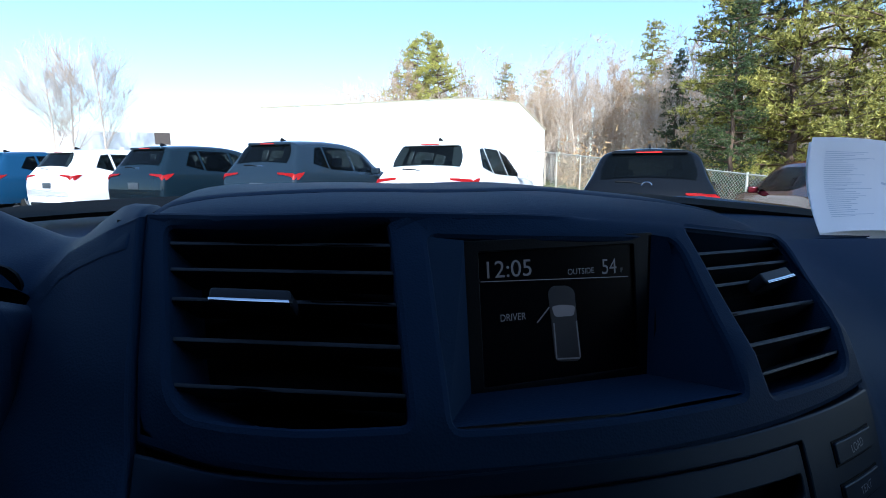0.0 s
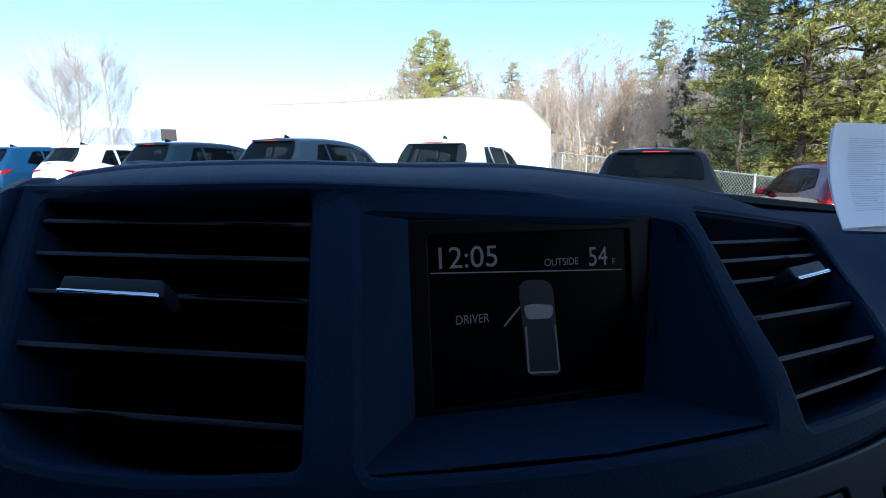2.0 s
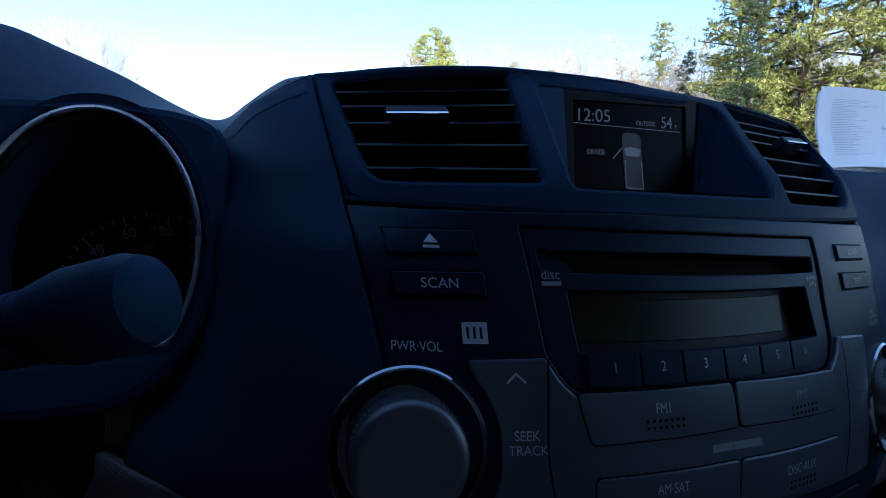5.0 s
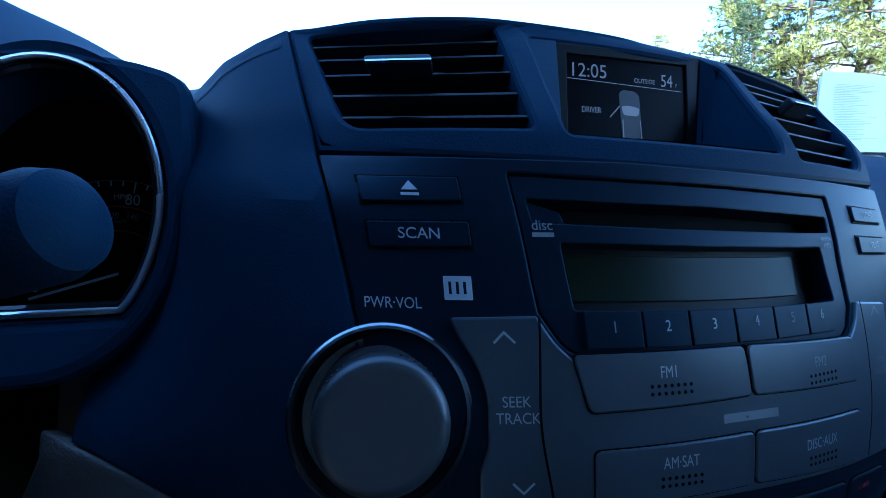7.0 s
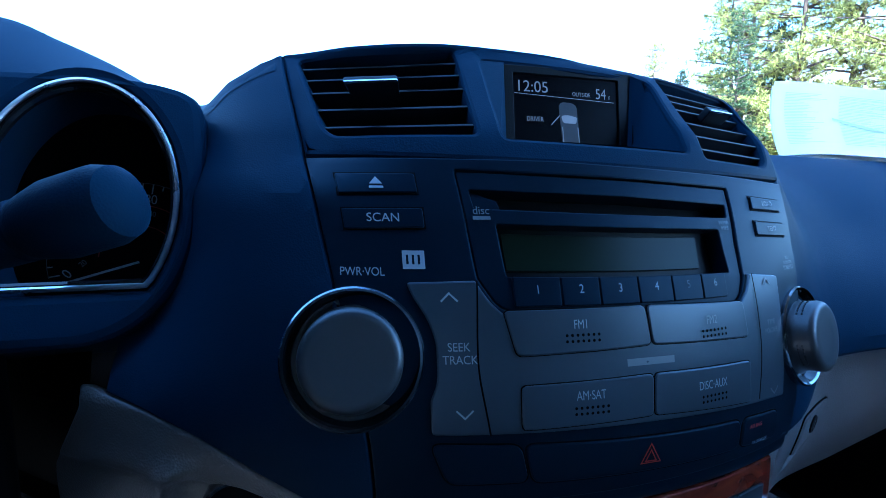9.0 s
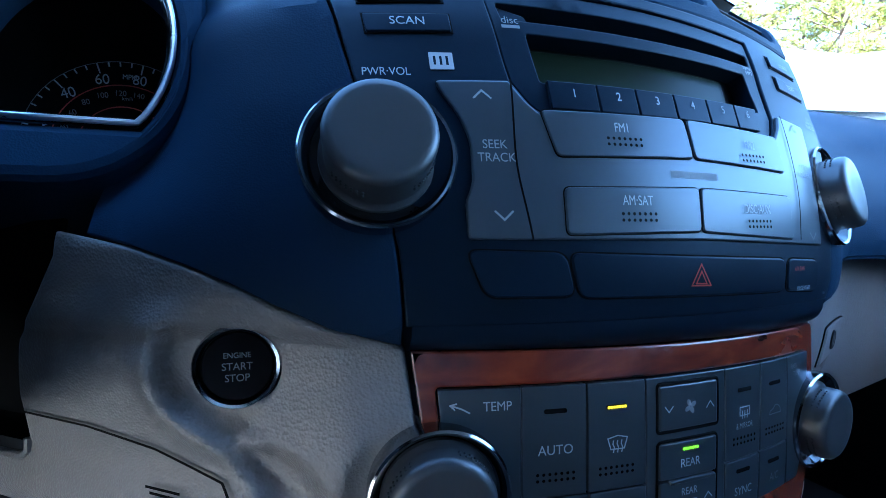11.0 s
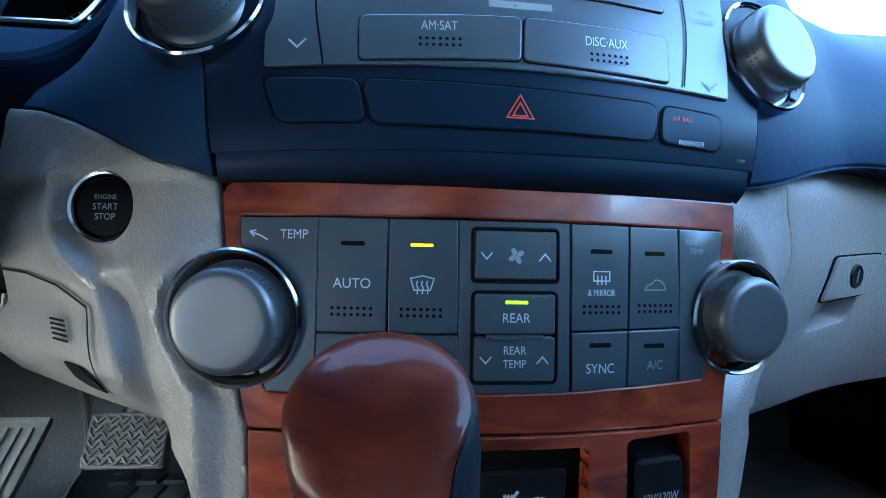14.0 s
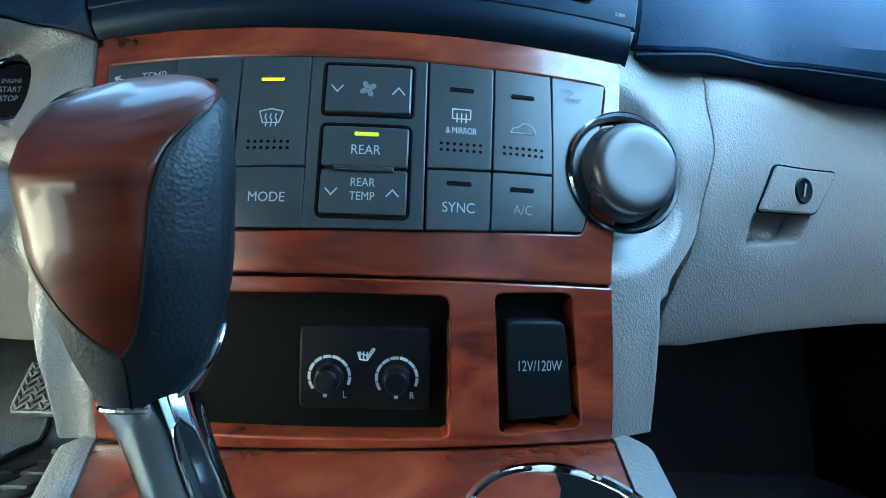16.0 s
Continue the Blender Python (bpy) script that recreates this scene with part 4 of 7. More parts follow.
COLLAR = [(-0.2865, 1.160), (-0.2868, 1.180), (-0.2878, 1.200), (-0.2890, 1.213), (-0.2935, 1.2225), (-0.304, 1.2290), (-0.322, 1.2335), (-0.345, 1.2362), (-0.375, 1.2372), (-0.41, 1.2365), (-0.50, 1.2340), (-0.62, 1.226)]
lower_rim = [(GX + 0.0775 * math.cos(radians(a)), 1.128 + 0.0860 * math.sin(radians(a))) for a in range(-88, 15, 8)]
vis = lower_rim + COLLAR + [(-0.68, 1.15), (-0.66, 1.06), (-0.58, 1.042)]
plate("binnacle", rounded(vis, 0.004), M_DASH, cluster, fn=FB, lift=0.004, depth=0.105, bevel=0.007, holes=[gauge_line(1.03), gauge_line(1.03, -0.56)], hole_depth=0.06)


RIDGE = [(-0.70, 1.255), (-0.62, 1.300), (-0.55, 1.318), (-0.485, 1.312), (-0.44, 1.2945), (-0.40, 1.2770), (-0.37, 1.2605), (-0.345, 1.2475), (-0.327, 1.2400), (-0.315, 1.2385), (-0.304, 1.2420), (-0.289, 1.2540), (-0.275, 1.2625), (-0.262, 1.2680), (-0.245, 1.2710), (-0.2297, 1.2712)]
DEEP = [(-0.30, 0.34), (-0.289, 0.338), (-0.275, 0.325), (-0.262, 0.30), (-0.245, 0.26), (-0.2297, 0.24)]
FOOT = [(-0.34, 1.232), (-0.32, 1.2290), (-0.305, 1.2275), (-0.290, 1.2300), (-0.275, 1.2450), (-0.25, 1.2585), (-0.2297, 1.2660)]


def dash_brow(u, v):
    """the brow over the instruments, its dip and the shoulder up to the vent hood"""
    x = -0.70 + 0.4703 * u
    zf, zr, yr = curve(x, *zip(*FOOT)), curve(x, *zip(*RIDGE)), curve(x, *zip(*DEEP))
    k = ease((x + 0.338) / 0.034)
    xp = max(x, -0.325)
    a_pad, b_pad = (SL(xp, zf - 0.014) - 0.0005, zf - 0.014), (SL(xp, zf + 0.003) - 0.001, zf + 0.003)
    za = 1.232 - 0.08 * max(0, -0.5 - x)
    a_vis = (FB(x, za) + 0.014, za)
    b_vis = (a_vis[0] + 0.045, za + 0.55 * max(0.004, zr - za))
    (ya, za), (yb, zb) = [(q[0] + (p[0] - q[0]) * k, q[1] + (p[1] - q[1]) * k) for p, q in ((a_pad, a_vis), (b_pad, b_vis))]
    edge = -0.004 * pos((x + 0.2325) / 0.0028, 0.2)
    if v <= 1:
        return Vector((x, (1 - v) ** 2 * ya + 2 * v * (1 - v) * yb + v * v * yr, (1 - v) ** 2 * za + 2 * v * (1 - v) * zb + v * v * zr + edge))
    w = v - 1
    return Vector((x, yr + 0.16 * w, zr + edge + 0.012 * w - 0.10 * w * w))


BU = [0.02 * i for i in range(26)] + [0.52 + 0.012 * i for i in range(37)] + [0.961, 0.970, 0.979, 0.986, 0.991, 0.995, 0.998, 1.0]
sheet("brow", dash_brow, BU, [0, 0.03, 0.07, 0.12, 0.2, 0.3, 0.4, 0.5, 0.6, 0.7, 0.8, 0.9, 1.0, 1.1, 1.2, 1.35, 1.5, 1.7], M_DASH, left_pad)
for cx in (GX, -0.56):
    ring_pts = [W(FB, p.x, p.y, 0.004) for p in gauge_line(1.0, cx, 72)]
    tube("gauge_ring", ring_pts, 0.0021, M_RING, cluster, closed=True, label="chrome gauge ring")
    inner = [W(FB, p.x, p.y, -0.002) for p in gauge_line(0.97, cx, 72)]
    tube("gauge_shoulder", inner, 0.0035, M_GLOSS, cluster, closed=True)
FG = lambda x, z: 0.247 + (z - 1.14) * 0.1
plate("dial_face", box2(-0.75, -0.312, 1.04, 1.236, 0.02), M_GAP, cluster, fn=FG, depth=0.004, bevel=0, grid=0.05)
dial = []
DX, DZ, DR = -0.3565, 1.0833, 0.0715
for k in range(27):
    a = radians(189 - k * 6.875)
    r0 = DR * (0.945 if k % 4 else 0.88)
    dial.append([(DX + DR * 0.99 * math.cos(a), DZ + DR * 0.99 * math.sin(a)), (DX + r0 * math.cos(a), DZ + r0 * math.sin(a))])
strokes("dial_marks", dial, 0.0011, M_WHITE, cluster, FG)
strokes("dial_arc", [[(DX + DR * math.cos(radians(a)), DZ + DR * math.sin(radians(a))) for a in range(10, 191, 6)]], 0.0005, M_DIM, cluster, FG)
for k, word in enumerate(("0", "20", "40", "60", "80", "100", "120")):
    a = radians(189 - k * 27.5)
    text(word, DX + DR * 0.80 * math.cos(a), DZ + DR * 0.80 * math.sin(a), 0.0120, M_WHITE, cluster, FG, turn=(a - math.pi / 2) * 0.45)
for k, word in enumerate(("20", "40", "60", "80", "100", "120", "140")):
    a = radians(180 - k * 17.2)
    text(word, DX + DR * 0.62 * math.cos(a), DZ + DR * 0.62 * math.sin(a), 0.0066, M_DIM, cluster, FG, turn=(a - math.pi / 2) * 0.45)
text("MPH", DX + 0.0035, DZ + DR * 0.82, 0.0060, M_WHITE, cluster, FG)
text("km/h", DX + 0.0020, DZ + DR * 0.56, 0.0045, M_DIM, cluster, FG)
for rr_ in (0.72, 0.46):
    strokes("red_arc", [[(DX + DR * rr_ * math.cos(radians(a)), DZ + DR * rr_ * math.sin(radians(a))) for a in range(30, 171, 7)]], 0.0009, M_RED, cluster, FG)
strokes("needle", [[(DX, DZ), (DX + 0.060 * math.cos(math.radians(196)), DZ + 0.060 * math.sin(math.radians(196)))]], 0.0020, M_WHITE, cluster, FG, d=0.004)

stalk = thing("wiper_stalk", "black wiper control stalk beside the steering wheel", "stalk")
SA, SB = Vector((-0.2913, -0.0035, 1.1476)), Vector((-0.4773, 0.0790, 1.0906))
ax = (SB - SA).normalized()
prof = [(0, -0.002), (0.011, -0.0005), (0.017, 0.004), (0.0195, 0.012), (0.0195, 0.036), (0.0165, 0.050), (0.0155, 0.053), (0.0148, 0.054), (0.0148, 0.057), (0.0155, 0.058), (0.0150, 0.075), (0.0140, 0.0755), (0.0140, 0.079), (0.0146, 0.0795), (0.011, 0.14), (0.010, 0.23)]
lathe("stalk_body", prof, SA, ax, M_DASH, stalk, segs=36)
side = Vector((0, -1, 0)) - ax * Vector((0, -1, 0)).dot(ax)
side.normalize()
upv = ax.cross(side)
if upv.z < 0:
    upv = -upv
bm = bmesh.new()
for seg in ([(0.062, -0.002), (0.066, -0.002)], [(0.066, -0.002), (0.0665, 0.003)], [(0.0665, 0.003), (0.0615, 0.003)], [(0.0615, 0.003), (0.062, -0.002)], [(0.071, 0.001), (0.0725, 0.001)], [(0.062, -0.007), (0.066, -0.007)], [(0.066, -0.007), (0.0665, -0.011)]):
    (a0, b0), (a1, b1) = seg
    pts = []
    for a, b, o in ((a0, b0, 0.0003), (a1, b1, 0.0003), (a1, b1, -0.0003), (a0, b0, -0.0003)):
        pts.append(bm.verts.new(SA + ax * (a + o) + (side * math.cos(b / 0.0152) + upv * math.sin(b / 0.0152)) * 0.01575 + upv * o))
    bm.faces.new(pts)
finish("stalk_symbols", bm, M_WHITE, stalk, smooth=False)

wheel = thing("steering_wheel", "black leather steering wheel rim and hub", "steering wheel")
WC, WA = Vector((-0.43, -0.10, 1.02)), Vector((0.0, -0.93, 0.36)).normalized()
q_ = Vector((0, 0, 1)).rotation_difference(WA)
tube("rim", [WC + Vector((-0.18, 0, 0)) + q_ @ Vector((0.19 * math.cos(2 * math.pi * i / 48), 0.19 * math.sin(2 * math.pi * i / 48), 0)) for i in range(48)], 0.0155, M_LEATHER, wheel, segs=14, closed=True)
lathe("hub", [(0, -0.02), (0.08, -0.02), (0.085, 0.0), (0.07, 0.02), (0, 0.03)], WC + Vector((-0.18, 0, 0)), WA, M_BLACK, wheel)
for a in (10, 170, 270):
    d_ = q_ @ Vector((math.cos(math.radians(a)), math.sin(math.radians(a)), 0))
    tube("spoke", [WC + Vector((-0.18, 0, 0)) + d_ * 0.07, WC + Vector((-0.18, 0, 0)) + d_ * 0.18], 0.016, M_BLACK, wheel)

column = thing("steering_column", "black plastic steering column shroud", "steering column")
cv = [(x, y, z) for y, xa, xb, za, zb in ((0.17, -0.58, -0.425, 0.862, 1.045), (-0.22, -0.57, -0.430, 0.862, 1.045)) for x, z in ((xa, za), (xb, za + 0.015), (xb, zb), (xa, zb))]
solid("shroud", cv, [(0, 1, 2, 3), (7, 6, 5, 4), (0, 4, 5, 1), (1, 5, 6, 2), (2, 6, 7, 3), (3, 7, 4, 0)], M_BLACK, column, bevel=0.012, segs=3)

# ---- lower dash, driver ----
knee = thing("knee_panel", "grey-beige grained lower dash panel with fuse cover", "dashboard panel")
top_b = [(-0.1745, 0.9445), (-0.2134, 0.9552), (-0.2453, 0.9694), (-0.2620, 0.9778), (-0.290, 0.9898), (-0.327, 1.0028), (-0.3700, 1.0128)]
column_cut = [(-0.3712, 0.9971), (-0.3809, 0.9792), (-0.3934, 0.9565), (-0.4032, 0.9395), (-0.4068, 0.9193), (-0.4098, 0.8975), (-0.4091, 0.8819), (-0.4083, 0.8634), (-0.4083, 0.8554), (-0.4136, 0.8508), (-0.4331, 0.8490)]
kl = top_b + column_cut + [(-0.60, 0.8490), (-0.58, 0.742), (-0.45, 0.745), (-0.376, 0.748), (-0.30, 0.756), (-0.255, 0.760), (-0.229, 0.768), (-0.2050, 0.782), (-0.189, 0.765), (-0.179, 0.74), (-0.1750, 0.715), (-0.1745, 0.704), (-0.150, 0.704), (-0.1525, 0.7995), (-0.1572, 0.820)]


hole_b = circle2(-0.262, 0.931, 0.0225, 40)


def step01(v):
    v = min(1, max(0, v))
    return v * v * (3 - 2 * v)


def swell(x, z):
    """raised knee face, dished round the start button, with a channel beside the roll along the stack"""
    r = math.hypot((x + 0.262) * 0.85, (z - 0.931))
    xv = lerp(z, [0.79, 0.8135, 0.8344, 0.8567, 0.8842, 0.91, 0.95], [-0.2049, -0.2057, -0.212, -0.2283, -0.2525, -0.275, -0.29])
    face = 0.018 * step01((r - 0.034) / 0.018) * step01((xv - 0.004 - x) / 0.022) * (0.4 * step01((1.0 - z) / 0.05) + 1.1 * step01((0.978 - z) / 0.05)) * step01((z - 0.775) / 0.035)
    roll = 0.009 * step01((x - xv - 0.004) / 0.020) * step01((-0.163 - x) / 0.02) * step01((0.925 - z) / 0.05) * step01((math.hypot(x + 0.1587, z - 0.8637) - 0.041) / 0.010)
    side_ = step01((-(x + 0.262) * 0.75 - (z - 0.931) * 0.65 + 0.012) / 0.035)
    ridge = 0.0105 * math.exp(-((r - 0.0435) / 0.0085) ** 2) * side_ * step01((xv + 0.03 - x) / 0.03)
    return face * 0.6 + roll + ridge


SK = lambda x, z: SL(x, z) - swell(x, z)
plate("panel", rounded(kl, 0.003), M_BEIGE, knee, fn=SK, lift=0.0, depth=0.01, bevel=0.0022, holes=[hole_b], grid=0.0036, angle=50)


flap = [(-0.4085, 0.8870), (-0.3575, 0.8843), (-0.3110, 0.8767), (-0.2705, 0.8635), (-0.2640, 0.8470), (-0.2540, 0.8290), (-0.2430, 0.8110)]


def finer(path, step=0.004):
    out = [path[0]]
    for p, q in zip(path, path[1:]):
        k = max(1, int(math.hypot(q[0] - p[0], q[1] - p[1]) / step))
        out += [(p[0] + (q[0] - p[0]) * j / k, p[1] + (q[1] - p[1]) * j / k) for j in range(1, k + 1)]
    return out


# near-black sheet stands for the shade inside the column opening
plate("column_gap_shade", [(-0.62, 0.84), (-0.39, 0.84), (-0.38, 1.03), (-0.62, 1.05)], M_GAP, knee, fn=lambda x, z: SL(x, z) + 0.03, depth=0.004, bevel=0, grid=0.04)
tube("cutout_lip", [W(SK, x, 0.8490, 0.0005) for x in (-0.52, -0.48, -0.45, -0.43)] + [W(SK, -0.4130, 0.8505, 0.0005), W(SK, -0.4083, 0.8554, 0.0005), W(SK, -0.4083, 0.8640, 0.0005)], 0.0028, M_BEIGE, knee)
strokes("cover_joint", [finer(flap)], 0.0018, M_GAP, knee, SK, d=0.0022)
for i in range(5):
    f = i / 4
    strokes("louvre_slot", [[(-0.3166 + 0.0114 * f + 0.0021 * k, 0.8515 - 0.0124 * f) for k in range(11)]], 0.0016, M_GAP, knee, SK, d=0.0030)
# flat patch on the panel, the hollow's shade given as black colour
plate("pull_recess_shade", rounded([(-0.2917, 0.8260), (-0.2693, 0.8247), (-0.2567, 0.8176), (-0.2516, 0.8089), (-0.2724, 0.8104), (-0.2833, 0.8150)], 0.002), M_GAP, knee, fn=SK, lift=0.0022, depth=0.001, bevel=0, grid=0.005)

M_CAP = mat("black start button plastic", (0.003, 0.003, 0.004), 0.5, spec=0.06, vary=0.05)
start = thing("start_button", "round black engine start button with a chrome ring", "button")
SN = (W(SL, -0.262, 0.931, 0.01) - W(SL, -0.262, 0.931, 0)).normalized()
SN = (SN + Vector((0.25, -3.0, 0.10))).normalized()
SC0 = W(SL, -0.262, 0.931, 0.001)
lathe("bezel_ring", [(0.0250, -0.012), (0.0250, 0.003), (0.0240, 0.0050), (0.0222, 0.0045), (0.0212, 0.002), (0.0210, -0.002)], SC0, SN, M_CHROME_DIM, start, label="chrome ring")
lathe("button_cap", [(0.0208, -0.006), (0.0206, 0.001), (0.0195, 0.0022), (0.010, 0.0026), (0, 0.0027)], SC0, SN, M_CAP, start)
qs = SN.to_track_quat("Z", "Y")
ex, ez = qs @ Vector((1, 0, 0)), qs @ Vector((0, 1, 0))


def start_text(words, h, size):
    o = text(words, 0, 0, size, M_DIM, start, fn=lambda x, z: 0.0, d=0.0, squeeze=0.95)
    for v in o.data.vertices:
        v.co = SC0 + SN * 0.0030 + ex * v.co.x + ez * (v.co.z + h)


start_text("ENGINE", 0.0066, 0.0046)
start_text("START", 0.0, 0.0062)
start_text("STOP", -0.0068, 0.0062)

# ---- passenger side ----
right_pad = thing("dash_pad_passenger", "dark grained dash pad on the passenger side", "dashboard")
rp = [(XC + half(0.957) + 0.0012, 0.9495)] + [(x, curve(x, [0.164, 0.190, 0.245, 0.32, 0.45, 0.60, 0.80], [0.9500, 0.9545, 0.9700, 0.9830, 0.9790, 0.9650, 0.953])) for x in [0.164 + 0.0159 * i for i in range(41)]] + [ (0.80, 1.20), (0.60, 1.206), (0.45, 1.21), (0.30, 1.218), (XC + half(1.22) + 0.002, 1.222), (XC + half(1.16) + 0.0012, 1.16), (XC + half(1.1) + 0.0012, 1.1), (XC + half(1.0) + 0.0012, 1.0)]
plate("pad", rounded(rp, 0.002), M_DASH, right_pad, fn=SP, depth=0.03, bevel=0.003, grid=0.02)
RPX = [0.164 + 0.0159 * i for i in range(41)]
rp_low = lambda x: curve(x, [0.164, 0.190, 0.245, 0.32, 0.45, 0.60, 0.80], [0.9500, 0.9545, 0.9700, 0.9830, 0.9790, 0.9650, 0.953])
sheet("under_lip", lambda x, v: Vector((x, SP(x, rp_low(x)) + 0.002 + v * max(0.004, SR(x, rp_low(x) + 0.006) + 0.012 - SP(x, rp_low(x))), rp_low(x) + 0.001 + 0.008 * v - 0.003 * math.sin(math.pi * v))), RPX, [i / 5 for i in range(6)], M_DASH, right_pad, thick=0.002)
glove = thing("glovebox", "grey-beige closed glovebox with a locking latch", "glovebox")
SEAM = [(0.2335, 0.9735), (0.2375, 0.958), (0.2385, 0.944), (0.2435, 0.925), (0.2450, 0.909), (0.2400, 0.889), (0.2340, 0.866), (0.2310, 0.848), (0.2280, 0.832), (0.2200, 0.816)]
gp = SEAM[::-1] + [(x, curve(x, [0.2335, 0.26, 0.30, 0.36, 0.45, 0.60, 0.80], [0.9745, 0.988, 0.998, 1.003, 0.997, 0.980, 0.962])) for x in [0.245 + 0.0185 * i for i in range(31)]] + [ (0.80, 0.80), (0.434, 0.7873), (0.326, 0.7763), (0.239, 0.7643), (0.210, 0.764), (0.212, 0.79)]
LATCH = [(0.287, 0.870), (0.353, 0.876), (0.377, 0.913), (0.306, 0.908)]
PIT = [(0.281, 0.843), (0.340, 0.852), (0.353, 0.8755), (0.287, 0.8695)]
plate("door", rounded(gp, 0.002), M_BEIGE, glove, fn=SR, lift=0.001, depth=0.02, bevel=0.003, grid=0.012, holes=[rounded(PIT, 0.006)], hole_depth=0.025, angle=35)
plate("grip_pit", rounded([(0.270, 0.835), (0.350, 0.846), (0.360, 0.880), (0.280, 0.880)], 0.004), M_BEIGE, glove, fn=SR, lift=-0.020, depth=0.004, bevel=0)
plate("latch_gap", rounded([(0.2857, 0.8688), (0.3542, 0.8748), (0.3790, 0.9145), (0.3047, 0.9094)], 0.006), M_GAP, glove, fn=SR, lift=0.0024, depth=0.002, bevel=0)
lt = plate("latch", rounded(LATCH, 0.005), M_BEIGE, glove, fn=SR, lift=0.0042, depth=0.010, bevel=0.0018)
nl = (W(SR, 0.336, 0.8925, 0.01) - W(SR, 0.336, 0.8925, 0)).normalized()
lathe("lock", [(0.0108, -0.002), (0.0108, 0.0006), (0.0098, 0.0014), (0.0088, 0.0010), (0, 0.0008)], W(SR, 0.336, 0.8925, 0.0044), nl, M_BLACK, lt)
strokes("key_slot", [[(0.3345, 0.8880), (0.3365, 0.8975)]], 0.0020, M_DIM, lt, SR, d=0.0062)
sheet("gap_filler", lambda u, v: Vector((0.19 + 0.61 * u, max(SR(0.19 + 0.61 * u, 0.94 + 0.08 * v), SP(0.19 + 0.61 * u, 0.94 + 0.08 * v)) + 0.014, 0.94 + 0.08 * v)), [i / 20 for i in range(21)], [i / 6 for i in range(7)], M_GAP, right_pad, thick=0.004)
rpil = thing("console_side_trim", "grey-beige grained trim pillar beside the climate panel", "trim")


def pillar_pt(u, v):
    """from the wood's edge across to the glovebox seam, top to bottom"""
    zl = 0.9385 - 0.226 * max(0, v) - 0.30 * min(0, v)
    zr = lerp(v, [-0.06, 0, 0.55, 1], [0.9915, 0.9735, 0.806, 0.7125])
    xl = lerp(zl, [0.7125, 0.738, 0.770, 0.8215, 0.9058, 0.9385], [0.1487, 0.1450, 0.1425, 0.1432, 0.1510, 0.1530])
    xr = curve(zr, [0.7125, 0.754, 0.784, 0.806, 0.820, 0.835, 0.848, 0.866, 0.889, 0.909, 0.925, 0.944, 0.958, 0.9735], [0.1835, 0.1850, 0.1870, 0.1935, 0.2045, 0.2180, 0.2270, 0.2328, 0.2388, 0.2438, 0.2423, 0.2373, 0.2363, 0.2323])
    xl -= 0.002
    yl, yr = S(xl, zl) + 0.0015, min(SR(xr, zr) - 0.001, S(xr, zr) + lerp(zr, [0.78, 0.85], [0.012, 0.035]))
    x = xl + (xr - xl) * u
    z = zl + (zr - zl) * u
    mid = -0.006 * math.sin(math.pi * u) * math.exp(-((v - 0.42) / 0.22) ** 2) + 0.006 * math.sin(math.pi * u) * math.exp(-(v / 0.18) ** 2)
    dish_ = 0.022 * step01((0.060 - math.hypot(x - 0.1535, z - 0.8663)) / 0.026)
    mid += dish_
    return Vector((x, yl + (yr - yl) * (u * u * (3 - 2 * u) * 0.5 + u * 0.5) + mid + 0.010 * max(0, (u - 0.85) / 0.15) ** 2 * (1 if v > 0.6 else 0), z))


sheet("pillar", pillar_pt, [0, 0.02, 0.05, 0.08, 0.11, 0.15] + [0.2 + 0.05 * i for i in range(17)], [-0.06 + 1.06 * i / 46 for i in range(47)], M_BEIGE, rpil, thick=0.006)

# ---- dash top and the cowl under the windscreen ----


def dash_top(u, v):
    x = -0.78 + 1.58 * u
    y0 = 0.33 + 0.02 * math.sin(u * 3)
    return Vector((x, y0 + v, 1.204 + lerp(v, [0, 0.1, 0.5], [0.0, 0.010, 0.028]) - 0.02 * max(0, abs(x) - 0.6)))


sheet("dash_top", dash_top, [i / 24 for i in range(25)], [0, 0.02, 0.1, 0.2, 0.3, 0.42, 0.5], M_DASH, None, thick=0.01)
tagged(bpy.data.objects["dash_top"], "dark dash top below the windscreen", "dashboard", kind="structure")

